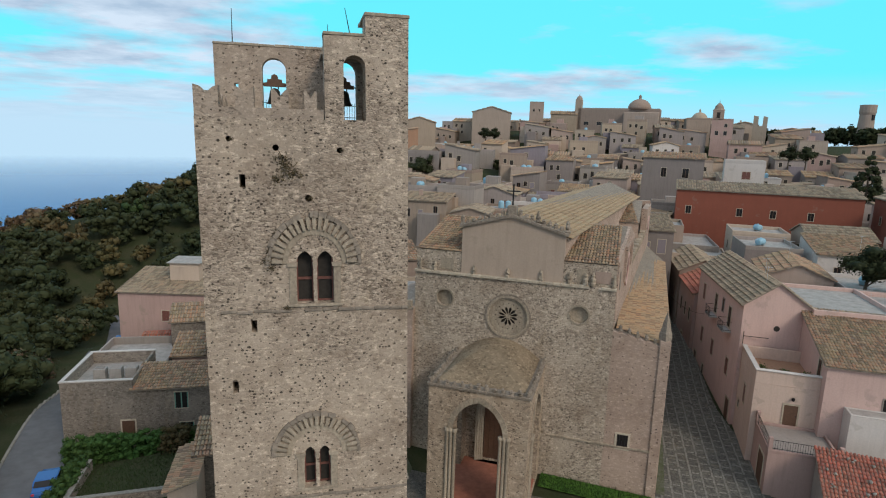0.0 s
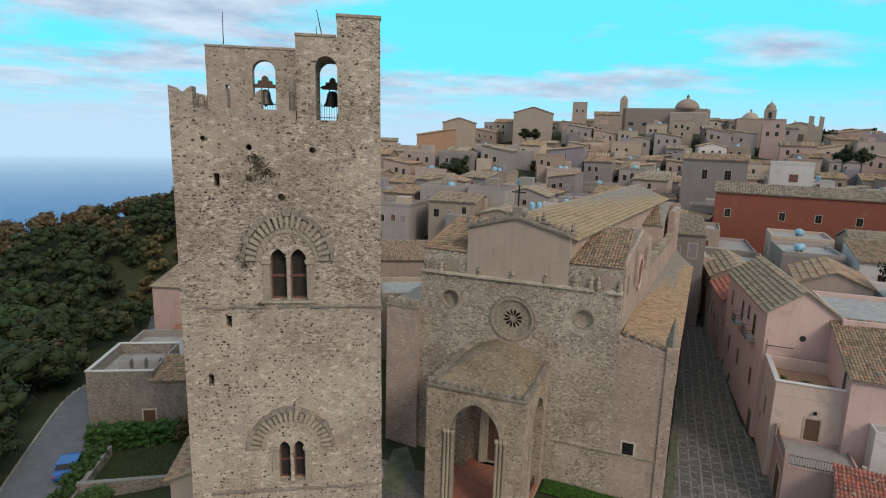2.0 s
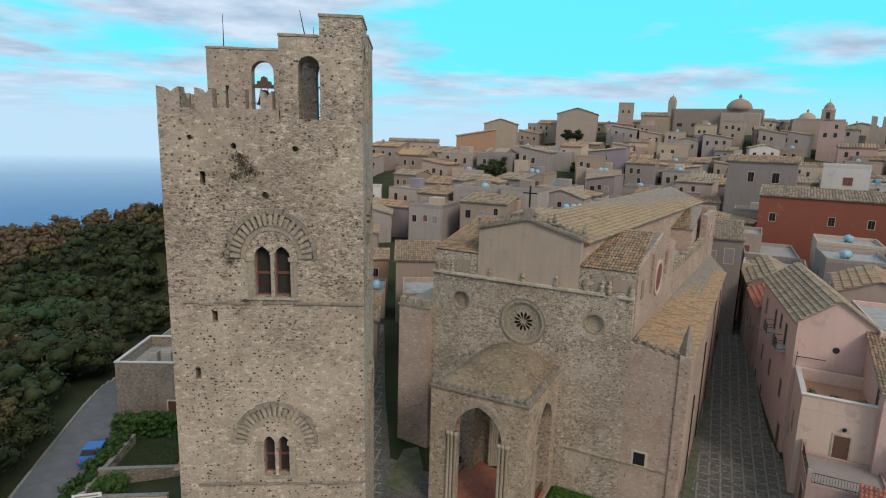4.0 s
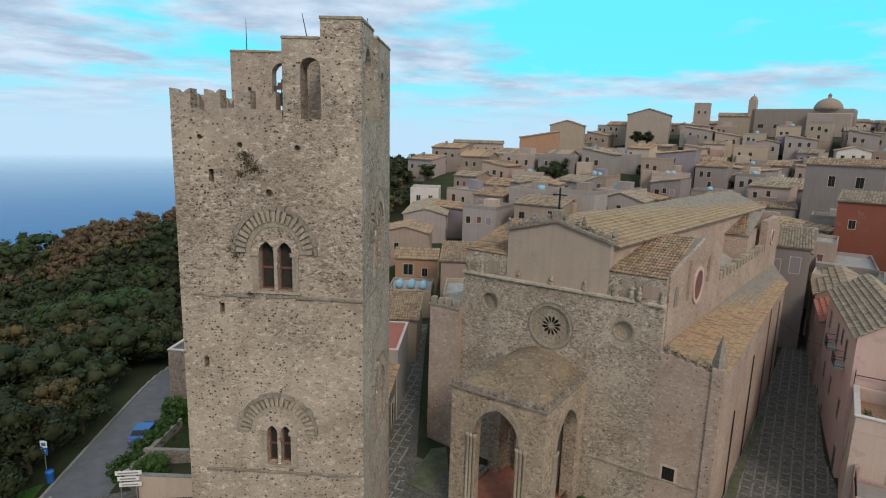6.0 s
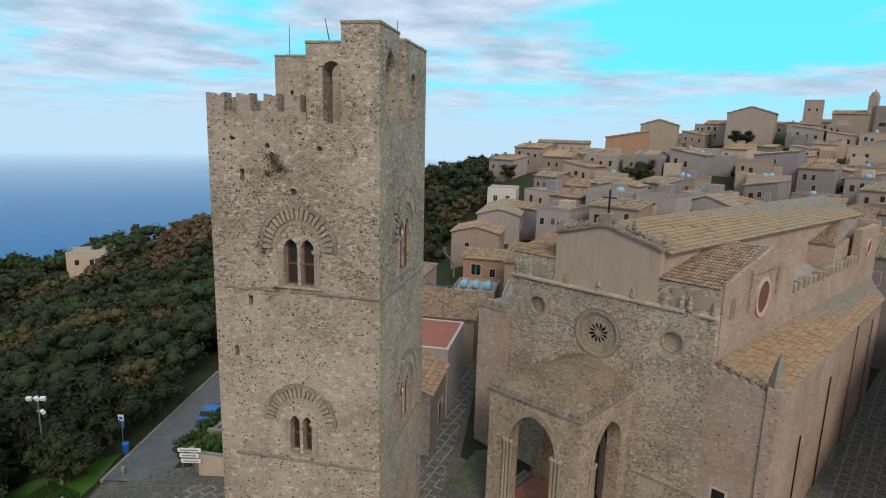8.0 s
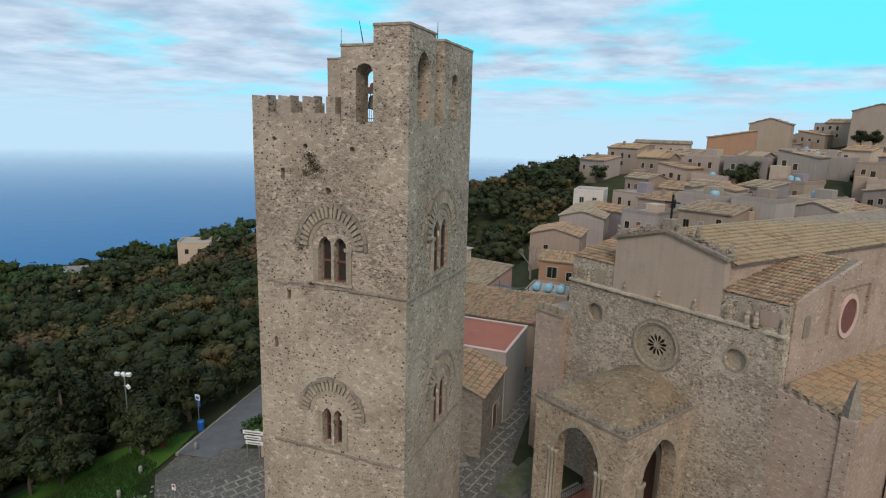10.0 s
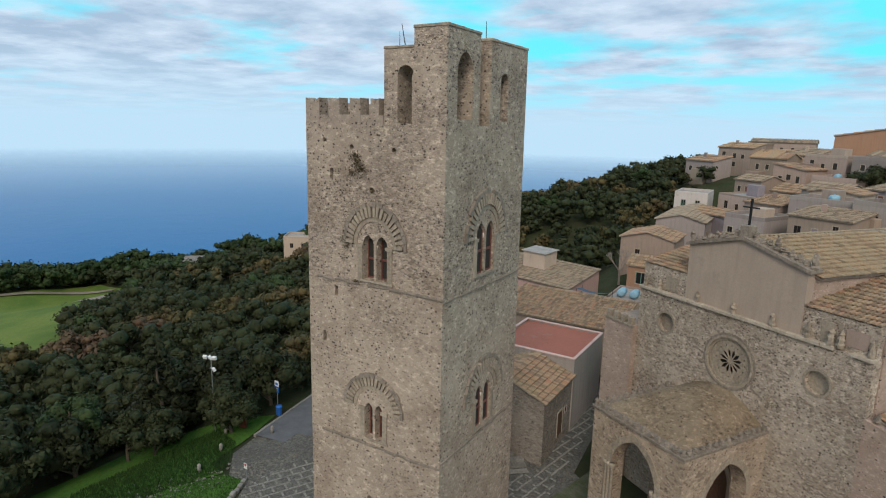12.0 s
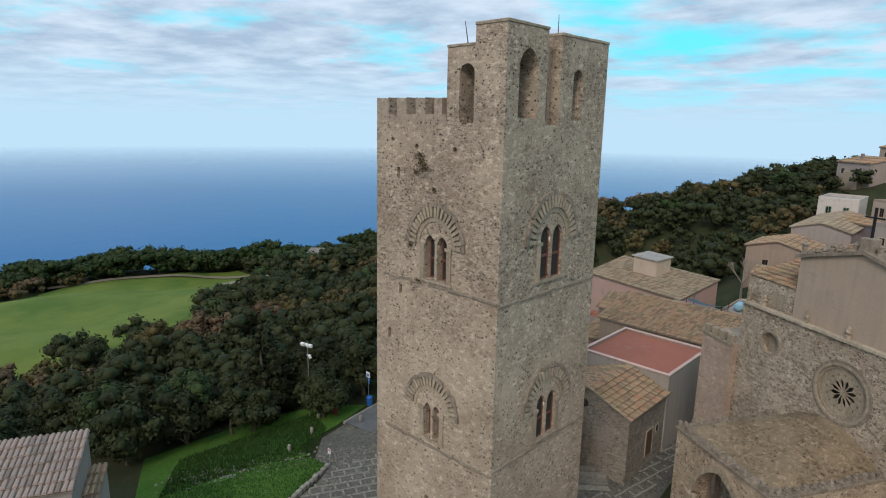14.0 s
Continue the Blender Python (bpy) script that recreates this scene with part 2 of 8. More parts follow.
def plaster(name, colour, stain=0.5, vary=0.2, hue=0.0):
    """Painted or bare render with rain streaks, flaked patches and grain; each object a little different."""
    m, nt, b = material(name)
    vec = coords(nt)
    big = tex_noise(nt, vec, 0.35, 6, 0.62)
    fine = tex_noise(nt, vec, 7.0, 6, 0.7)
    col = mixc(nt, big, tuple(c * 0.8 for c in colour), tuple(min(1, c * 1.1) for c in colour))
    streak = ramp(nt, tex_noise(nt, coords(nt, (2.6, 2.6, 0.22)), 0.9, 7, 0.68), [(0.47, 0.0), (0.74, stain)])
    col = mixc(nt, streak, col, tuple(c * 0.5 + 0.02 for c in colour))
    flake = ramp(nt, tex_noise(nt, coords(nt, offset=(4, 7, 3)), 0.6, 8, 0.65), [(0.62, 0.0), (0.66, stain * 0.9)])
    col = mixc(nt, flake, col, (0.27, 0.23, 0.18))
    col = mixc(nt, ramp(nt, fine, [(0.3, 0.28), (0.6, 0.0)]), col, tuple(c * 0.55 for c in colour))
    hs = nd(nt, "ShaderNodeHueSaturation")
    nt.links.new(col, hs.inputs["Color"])
    r = obj_random(nt)
    nt.links.new(maths(nt, "ADD", maths(nt, "MULTIPLY", r, vary), 1 - vary / 2), hs.inputs["Value"])
    if hue:
        nt.links.new(maths(nt, "ADD", maths(nt, "MULTIPLY", maths(nt, "FRACT", maths(nt, "MULTIPLY", r, 7.3)), hue), 0.5 - hue / 2), hs.inputs["Hue"])
    nt.links.new(hs.outputs[0], b.inputs["Base Color"])
    b.inputs["Roughness"].default_value = 0.9
    b.inputs["Specular IOR Level"].default_value = 0.25
    bump(nt, b, maths(nt, "SUBTRACT", maths(nt, "ADD", fine, maths(nt, "MULTIPLY", big, 0.5)), flake), 0.4, 0.03)
    return m


def tiles(name, a, b_, c, lichen=(0.30, 0.27, 0.15), amount=0.5):
    """Clay barrel tiles: each its own tone, with grey and ochre lichen."""
    m, nt, b = material(name)
    vec = coords(nt)
    isl = nt.nodes.new("ShaderNodeNewGeometry").outputs["Random Per Island"]
    mixr = maths(nt, "FRACT", maths(nt, "ADD", isl, obj_random(nt)))
    col = ramp(nt, mixr, [(0.0, a), (0.45, b_), (0.8, c), (1.0, tuple(x * 0.55 for x in b_))])
    patch = ramp(nt, tex_noise(nt, vec, 0.5, 7, 0.65), [(0.42, 0.0), (0.66, amount)])
    col = mixc(nt, patch, col, lichen)
    spots = ramp(nt, tex_noise(nt, vec, 9.0, 5, 0.7), [(0.5, 0.0), (0.72, 0.6)])
    col = mixc(nt, spots, col, (0.10, 0.09, 0.07))
    nt.links.new(col, b.inputs["Base Color"])
    b.inputs["Roughness"].default_value = 0.9
    b.inputs["Specular IOR Level"].default_value = 0.25
    bump(nt, b, tex_noise(nt, vec, 12.0, 5, 0.7), 0.5, 0.02)
    return m


def plain(name, colour, rough=0.6, metal=0.0, noise_amt=0.25, scale=4.0, bumpy=0.2, spec=0.5):
    m, nt, b = material(name)
    n = tex_noise(nt, coords(nt), scale, 6, 0.65)
    col = mixc(nt, ramp(nt, n, [(0.3, 0.0), (0.7, 1.0)]), tuple(c * (1 - noise_amt) for c in colour), tuple(min(1, c * (1 + noise_amt)) for c in colour))
    nt.links.new(col, b.inputs["Base Color"])
    b.inputs["Roughness"].default_value, b.inputs["Metallic"].default_value = rough, metal
    b.inputs["Specular IOR Level"].default_value = spec
    if bumpy:
        bump(nt, b, tex_noise(nt, coords(nt), scale * 6, 4), bumpy, 0.02)
    return m


def leafy(name, a, b_, c):
    """Leaves: every leaf its own green, with a little light coming through."""
    m, nt, b = material(name)
    isl = nt.nodes.new("ShaderNodeNewGeometry").outputs["Random Per Island"]
    spot = tex_noise(nt, coords(nt), 0.09, 4, 0.6)
    col = ramp(nt, isl, [(0.0, a), (0.5, b_), (1.0, c)])
    hs = nd(nt, "ShaderNodeHueSaturation")
    nt.links.new(col, hs.inputs["Color"])
    nt.links.new(maths(nt, "ADD", maths(nt, "MULTIPLY", obj_random(nt), 0.5), 0.75), hs.inputs["Value"])
    nt.links.new(maths(nt, "ADD", maths(nt, "MULTIPLY", spot, 0.12), 0.44), hs.inputs["Hue"])
    nt.links.new(hs.outputs[0], b.inputs["Base Color"])
    b.inputs["Roughness"].default_value = 0.75
    b.inputs["Specular IOR Level"].default_value = 0.2
    return m


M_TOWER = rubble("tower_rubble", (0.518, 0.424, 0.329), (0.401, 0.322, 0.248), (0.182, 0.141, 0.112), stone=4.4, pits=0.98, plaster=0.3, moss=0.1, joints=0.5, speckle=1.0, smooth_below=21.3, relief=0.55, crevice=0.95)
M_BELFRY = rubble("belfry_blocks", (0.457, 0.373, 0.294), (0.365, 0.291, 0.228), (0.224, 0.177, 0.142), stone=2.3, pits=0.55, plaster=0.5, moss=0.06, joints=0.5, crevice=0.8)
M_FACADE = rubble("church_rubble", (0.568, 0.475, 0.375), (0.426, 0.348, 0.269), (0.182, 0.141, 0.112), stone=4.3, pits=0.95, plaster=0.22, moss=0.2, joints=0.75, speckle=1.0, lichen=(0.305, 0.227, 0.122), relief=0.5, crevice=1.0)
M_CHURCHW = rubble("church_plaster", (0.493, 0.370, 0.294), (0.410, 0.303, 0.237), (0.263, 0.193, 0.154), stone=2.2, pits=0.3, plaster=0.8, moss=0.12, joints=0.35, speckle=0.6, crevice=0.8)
M_WALLSTONE = rubble("house_rubble", (0.36, 0.31, 0.26), (0.27, 0.23, 0.19), (0.15, 0.13, 0.11), stone=3.6, pits=0.2, plaster=0.12, moss=0.08, vary=0.2)
M_ASHLAR = ashlar("weathered_ashlar", (0.46, 0.39, 0.295), (0.33, 0.27, 0.205))
M_ASHDARK = ashlar("dark_ashlar", (0.36, 0.30, 0.235), (0.22, 0.185, 0.15))
M_PALE = ashlar("pale_ashlar", (0.55, 0.48, 0.38), (0.44, 0.37, 0.28), wear=0.35)
M_GABLE = plaster("gable_render", (0.45, 0.355, 0.28), stain=0.35)
M_PINK = plaster("pink_render", (0.620, 0.438, 0.384), stain=0.3, vary=0.08)
M_PEACH = plaster("peach_render", (0.60, 0.455, 0.375), stain=0.35, vary=0.05)
M_ROSE = plaster("rose_render", (0.432, 0.297, 0.258), stain=0.45, vary=0.2)
M_CREAM = plaster("cream_render", (0.524, 0.416, 0.327), stain=0.3, vary=0.15)
M_BEIGE = plaster("beige_render", (0.382, 0.305, 0.249), stain=0.45, vary=0.5, hue=0.03)
M_GREY = plaster("grey_render", (0.314, 0.271, 0.244), stain=0.5, vary=0.4, hue=0.03)
M_TAN = plaster("tan_render", (0.359, 0.277, 0.216), stain=0.5, vary=0.4, hue=0.03)
M_WHITE = plaster("white_render", (0.560, 0.512, 0.473), stain=0.3, vary=0.25)
M_LILAC = plaster("lilac_render", (0.27, 0.235, 0.255), stain=0.4, vary=0.2)
M_RED = plaster("red_render", (0.26, 0.085, 0.055), stain=0.25, vary=0.12)
M_ORANGE = plaster("orange_render", (0.40, 0.235, 0.15), stain=0.4, vary=0.2)
M_TERRACE = plaster("red_terrace_paint", (0.36, 0.13, 0.09), stain=0.35, vary=0.0)
M_TILE = tiles("old_clay_tiles", (0.38, 0.20, 0.125), (0.39, 0.28, 0.185), (0.22, 0.145, 0.105), amount=0.4)
M_TILEGOLD = tiles("golden_clay_tiles", (0.46, 0.27, 0.145), (0.40, 0.295, 0.185), (0.30, 0.18, 0.115), lichen=(0.33, 0.265, 0.17), amount=0.5)
M_TILERED = tiles("red_clay_tiles", (0.44, 0.125, 0.085), (0.40, 0.15, 0.105), (0.31, 0.11, 0.085), amount=0.18)
M_TILEGREY = tiles("lichened_clay_tiles", (0.38, 0.275, 0.19), (0.35, 0.285, 0.205), (0.23, 0.17, 0.125), lichen=(0.27, 0.24, 0.17), amount=0.5)
# near-black colour stands in for the unlit inside of openings
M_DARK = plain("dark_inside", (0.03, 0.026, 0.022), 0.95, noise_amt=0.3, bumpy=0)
M_WOOD = plain("brown_wood", (0.10, 0.052, 0.03), 0.65, scale=6)
M_WOODRED = plain("red_brown_shutter", (0.15, 0.06, 0.045), 0.6, scale=6)
M_GREENFR = plain("green_window_wood", (0.10, 0.22, 0.17), 0.55)
M_GLASS = plain("window_glass", (0.022, 0.02, 0.02), 0.12, noise_amt=0.2, bumpy=0, spec=0.3)
M_IRON = plain("black_iron", (0.025, 0.024, 0.024), 0.55, 0.6)
M_BRONZE = plain("dark_bronze", (0.055, 0.05, 0.042), 0.45, 0.8)
M_STEEL = plain("galvanised_steel", (0.45, 0.46, 0.47), 0.4, 0.8)
M_MARBLE = plain("white_marble", (0.68, 0.66, 0.6), 0.4)
M_TANK = plain("blue_water_tank", (0.24, 0.42, 0.52), 0.5, noise_amt=0.12)
M_CONCRETE = plain("pale_concrete", (0.31, 0.285, 0.26), 0.9, scale=1.2)
M_BRICKFLOOR = plain("terracotta_floor", (0.33, 0.13, 0.085), 0.75, scale=2.0)
M_ASPHALT = plain("asphalt", (0.115, 0.115, 0.12), 0.9, scale=0.8, noise_amt=0.18, bumpy=0.35)
M_BARK = plain("bark", (0.09, 0.07, 0.05), 0.95, scale=5, bumpy=0.6)
M_TWIG = plain("bare_twigs", (0.22, 0.19, 0.16), 0.9)
M_LEAF_DK = leafy("dark_evergreen", (0.017, 0.024, 0.009), (0.026, 0.033, 0.012), (0.037, 0.043, 0.017))
M_LEAF_GR = leafy("green_leaves", (0.022, 0.040, 0.012), (0.032, 0.054, 0.017), (0.047, 0.068, 0.022))
M_LEAF_OL = leafy("autumn_olive", (0.047, 0.044, 0.019), (0.068, 0.056, 0.024), (0.093, 0.068, 0.027))
M_LEAF_BR = leafy("autumn_brown", (0.064, 0.044, 0.025), (0.085, 0.055, 0.031), (0.102, 0.075, 0.043))
M_CARBLUE = plain("blue_car_paint", (0.02, 0.10, 0.30), 0.25, noise_amt=0.05, bumpy=0)
M_RUBBER = plain("tyre_rubber", (0.02, 0.02, 0.02), 0.85, bumpy=0)
M_SIGNW = plain("white_sign", (0.7, 0.7, 0.68), 0.5, noise_amt=0.06, bumpy=0)
M_SIGNB = plain("blue_sign", (0.02, 0.13, 0.45), 0.45, noise_amt=0.06, bumpy=0)
M_SIGNR = plain("maroon_panel", (0.14, 0.03, 0.025), 0.5, noise_amt=0.1, bumpy=0)
M_SIGNY = plain("yellow_map", (0.55, 0.47, 0.25), 0.5, noise_amt=0.15, bumpy=0)
M_RED_CAR = plain("red_plastic", (0.45, 0.03, 0.04), 0.4, noise_amt=0.1, bumpy=0)
M_TARP = plain("dark_blue_tarpaulin", (0.03, 0.055, 0.09), 0.6)
M_HEDGE = leafy("hedge_leaves", (0.025, 0.062, 0.014), (0.037, 0.08, 0.018), (0.05, 0.10, 0.024))


def ground_material(name, a, b_, c, d, scale=0.35):
    m, nt, b = material(name)
    vec = coords(nt)
    n1, n2, n3 = tex_noise(nt, vec, scale, 7, 0.62), tex_noise(nt, vec, 3.0, 6, 0.7), tex_noise(nt, vec, 14.0, 4, 0.7)
    col = mixc(nt, ramp(nt, n1, [(0.38, 0.0), (0.6, 1.0)]), a, b_)
    col = mixc(nt, ramp(nt, n2, [(0.45, 0.0), (0.7, 0.8)]), col, c)
    col = mixc(nt, ramp(nt, n3, [(0.52, 0.0), (0.75, 0.7)]), col, d)
    nt.links.new(col, b.inputs["Base Color"])
    b.inputs["Roughness"].default_value = 0.95
    b.inputs["Specular IOR Level"].default_value = 0.15
    bump(nt, b, maths(nt, "ADD", n2, n3), 0.7, 0.08)
    return m


M_GROUND = ground_material("rough_ground", (0.032, 0.042, 0.017), (0.05, 0.05, 0.026), (0.03, 0.042, 0.016), (0.06, 0.055, 0.035))
M_GRASS = ground_material("bright_grass", (0.05, 0.125, 0.018), (0.075, 0.16, 0.025), (0.035, 0.085, 0.014), (0.10, 0.17, 0.045), 0.25)
M_FIELD = ground_material("pasture", (0.07, 0.135, 0.022), (0.15, 0.20, 0.04), (0.10, 0.12, 0.034), (0.17, 0.19, 0.075), 0.06)
M_TRACK = ground_material("bare_earth", (0.24, 0.20, 0.16), (0.29, 0.25, 0.20), (0.2, 0.17, 0.13), (0.33, 0.29, 0.24))
M_MOSSY = ground_material("mossy_cobbles", (0.085, 0.10, 0.05), (0.15, 0.14, 0.11), (0.065, 0.09, 0.035), (0.18, 0.17, 0.14), 0.8)
M_COBBLE = rubble("cobbles", (0.20, 0.188, 0.16), (0.145, 0.135, 0.118), (0.075, 0.072, 0.062), stone=6.0, pits=0.0, plaster=0.0, moss=0.18, joints=0.8)
M_PAVE = ashlar("pale_paving", (0.34, 0.32, 0.28), (0.235, 0.22, 0.19), vary=0.4)

# sea: calm, deep blue, faintly rippled
M_SEA, snt, sb = material("sea_water")
sn = tex_noise(snt, coords(snt, (1, 1, 1)), 0.004, 6, 0.6)
snt.links.new(mixc(snt, sn, (0.006, 0.118, 0.31), (0.01, 0.14, 0.355)), sb.inputs["Base Color"])
sb.inputs["Roughness"].default_value = 0.36
sb.inputs["Specular IOR Level"].default_value = 0.04
bump(snt, sb, tex_noise(snt, coords(snt), 0.05, 6, 0.7), 0.35, 1.0)
# haze put into the alpha: the water turns transparent with distance
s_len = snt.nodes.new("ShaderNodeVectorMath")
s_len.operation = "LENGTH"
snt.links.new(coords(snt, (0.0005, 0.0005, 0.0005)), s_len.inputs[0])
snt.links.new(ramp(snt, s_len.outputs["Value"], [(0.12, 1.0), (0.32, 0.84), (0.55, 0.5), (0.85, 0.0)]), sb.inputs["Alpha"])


# ---- mesh helpers ----
def thing(name, m, label, category, group="", kind=""):
    ob = new(name)
    ob.matrix_basis = m
    ob.empty_display_size = 0.3
    return tagged(ob, label, category, group, kind)


def mesh_of(bm, name, mat, smooth=False):
    bmesh.ops.recalc_face_normals(bm, faces=bm.faces)
    me = bpy.data.meshes.new(name)
    bm.to_mesh(me)
    bm.free()
    me.materials.append(mat)
    if smooth:
        me.shade_smooth()
    return me


def part(name, bm, mat, parent=None, label="", smooth=False, m=None):
    ob = new(name, bm if isinstance(bm, bpy.types.Mesh) else mesh_of(bm, name, mat, smooth))
    if parent is not None:
        ob.parent = parent
    if m is not None:
        ob.matrix_basis = m
    return tagged(ob, label)


def box(bm, x0, x1, y0, y1, z0, z1, m=None, bevel=0.0):
    r = bmesh.ops.create_cube(bm, size=1)
    vs = r["verts"]
    for v in vs:
        v.co = Vector((x0 + (v.co.x + 0.5) * (x1 - x0), y0 + (v.co.y + 0.5) * (y1 - y0), z0 + (v.co.z + 0.5) * (z1 - z0)))
    if bevel:
        es = list({e for v in vs for e in v.link_edges})
        vs = bmesh.ops.bevel(bm, geom=es, offset=bevel, segments=1, affect="EDGES")["verts"]
    if m is not None:
        bmesh.ops.transform(bm, matrix=m, verts=vs)
    return vs


def newbox(*a, **k):
    bm = bmesh.new()
    box(bm, *a, **k)
    return bm


def tube(bm, p0, p1, r0, r1=None, n=8, caps=True):
    p0, p1 = Vector(p0), Vector(p1)
    r1 = r0 if r1 is None else r1
    q = (p1 - p0).to_track_quat("Z", "Y").to_matrix()
    rings = []
    for p, r in ((p0, r0), (p1, r1)):
        rings.append([bm.verts.new(p + q @ Vector((r * math.cos(a), r * math.sin(a), 0))) for a in [2 * math.pi * i / n for i in range(n)]])
    for i in range(n):
        bm.faces.new((rings[0][i], rings[0][(i + 1) % n], rings[1][(i + 1) % n], rings[1][i]))
    if caps:
        bm.faces.new(rings[0][::-1])
        bm.faces.new(rings[1])


def lathe(bm, profile, n=16, centre=(0, 0, 0)):
    c = Vector(centre)
    rings = [[bm.verts.new(c + Vector((max(r, 0.001) * math.cos(2 * math.pi * i / n), max(r, 0.001) * math.sin(2 * math.pi * i / n), z))) for i in range(n)] for r, z in profile]
    for a, b in zip(rings, rings[1:]):
        for i in range(n):
            bm.faces.new((a[i], a[(i + 1) % n], b[(i + 1) % n], b[i]))
    bm.faces.new(rings[0][::-1])
    bm.faces.new(rings[-1])


XZ = Matrix(((1, 0, 0, 0), (0, 0, 1, 0), (0, 1, 0, 0), (0, 0, 0, 1)))     # (a, b, depth) -> x, z, y
YZ = Matrix(((0, 0, 1, 0), (1, 0, 0, 0), (0, 1, 0, 0), (0, 0, 0, 1)))     # (a, b, depth) -> y, z, x
XY = Matrix.Identity(4)


def slab(bm, outer, holes, depth, m, shift=0.0):
    """A wall: the outline with its openings cut through, depth thick, laid out by m."""
    start = len(bm.verts)
    edges, vs = [], []
    for loop in (outer, *holes):
        ring = [bm.verts.new((a, b, shift)) for a, b in loop]
        vs += ring
        edges += [bm.edges.new((ring[i], ring[(i + 1) % len(ring)])) for i in range(len(ring))]
    faces = [g for g in bmesh.ops.triangle_fill(bm, use_beauty=True, use_dissolve=False, edges=edges)["geom"] if isinstance(g, bmesh.types.BMFace)]
    ext = bmesh.ops.extrude_face_region(bm, geom=faces)["geom"]
    top = [g for g in ext if isinstance(g, bmesh.types.BMVert)]
    bmesh.ops.translate(bm, verts=top, vec=(0, 0, depth))
    bm.verts.ensure_lookup_table()
    bmesh.ops.transform(bm, matrix=m, verts=[bm.verts[i] for i in range(start, len(bm.verts))])


def arch(cx, z0, w, spring, rise=None, n=9):
    """The outline of an opening with an arched head: round, or pointed where rise > w / 2."""
    r = w / 2
    pts = [(cx - r, z0), (cx + r, z0)]
    rise = r if rise is None else rise
    if rise <= r + 1e-6:
        pts += [(cx + r * math.cos(math.pi * i / (2 * n)), spring + rise * math.sin(math.pi * i / (2 * n))) for i in range(2 * n + 1)]
    else:
        k = (rise * rise - r * r) / (2 * r)          # centres stand beyond the middle
        big, end = r + k, math.atan2(rise, k)
        right = [(cx - k + big * math.cos(end * i / n), spring + big * math.sin(end * i / n)) for i in range(n + 1)]
        pts += right + [(2 * cx - a, b) for a, b in right[-2::-1]]
    return pts


def circle(cx, cz, r, n=20, ry=None):
    return [(cx + r * math.cos(2 * math.pi * i / n), cz + (ry or r) * math.sin(2 * math.pi * i / n)) for i in range(n)]


def arch_ring(cx, spring, r_in, r_out, rise, count, depth, m, shift, gap=0.03):
    """The wedge stones of an arch, each as a bmesh of its own."""
    out = []
    for k in range(count):
        bm = bmesh.new()
        a0, a1 = math.pi * (k + gap) / count, math.pi * (k + 1 - gap) / count
        wob = random.uniform(-0.05, 0.07)
        loop = []
        for r, aa in ((r_in, a0), (r_out + wob, a0), (r_out + wob, a1), (r_in, a1)):
            s = rise / r_out
            loop.append((cx + r * math.cos(aa), spring + r * s * math.sin(aa)))
        dz = random.uniform(-0.03, 0.03)
        slab(bm, loop, [], depth + dz, m, shift - dz)
        out.append(bm)
    return out


def tile_field(w, length, rise, col=0.24, row=0.38, seed=1, sag=0.03, keep=None):
    """Barrel tiles over a slope in its own frame: x across, y up the slope (plan), z up. Returns vertices and faces, tile by tile."""
    rng = random.Random(seed)
    cols, rows = max(1, int(w / col)), max(1, int(math.hypot(length, rise) / row))
    cw, dy, dz = w / cols, length / rows, rise / rows
    seg = 4
    out = []
    for i in range(cols):
        for j in range(rows):
            if keep and not keep(i / cols, j / rows):
                continue
            x = (i + 0.5) * cw + rng.uniform(-0.02, 0.02)
            y0, y1 = j * dy - 0.05, (j + 1) * dy + 0.06
            z0, z1 = j * dz + rng.uniform(0.02, 0.06) + 0.03, (j + 1) * dz - 0.01
            r0, r1 = cw * rng.uniform(0.44, 0.52), cw * 0.36
            skew = rng.uniform(-0.02, 0.02)
            vs = []
            for y, z, r, s in ((y0, z0, r0, 0), (y1, z1, r1, skew)):
                for k in range(seg + 1):
                    a = math.pi * k / seg
                    vs.append((x + s + r * math.cos(a), y, z + r * 0.85 * math.sin(a)))
            fs = [(k, k + 1, seg + 2 + k, seg + 1 + k) for k in range(seg)] + [tuple(range(seg + 1))]
            out.append((vs, fs))
    return out


def tiled(name, parent, m, w, length, rise, mat, seed=1, singles=0, label="", **k):
    """A slope of barrel tiles: the first stretch as single tiles, the rest joined."""
    field = tile_field(w, length, rise, seed=seed, **k)
    vs, fs = [], []
    for v, f in field[singles:]:
        n = len(vs)
        vs += v
        fs += [tuple(n + i for i in q) for q in f]
    if fs:
        me = bpy.data.meshes.new(name)
        me.from_pydata(vs, [], fs)
        me.materials.append(mat)
        ob = new(name, me)
        ob.parent, ob.matrix_basis = parent, m
        tagged(ob, label, kind="stuff")
    for v, f in field[:singles]:
        me = bpy.data.meshes.new("tile")
        me.from_pydata(v, [], f)
        me.materials.append(mat)
        ob = new("tile", me)
        ob.parent, ob.matrix_basis = parent, m

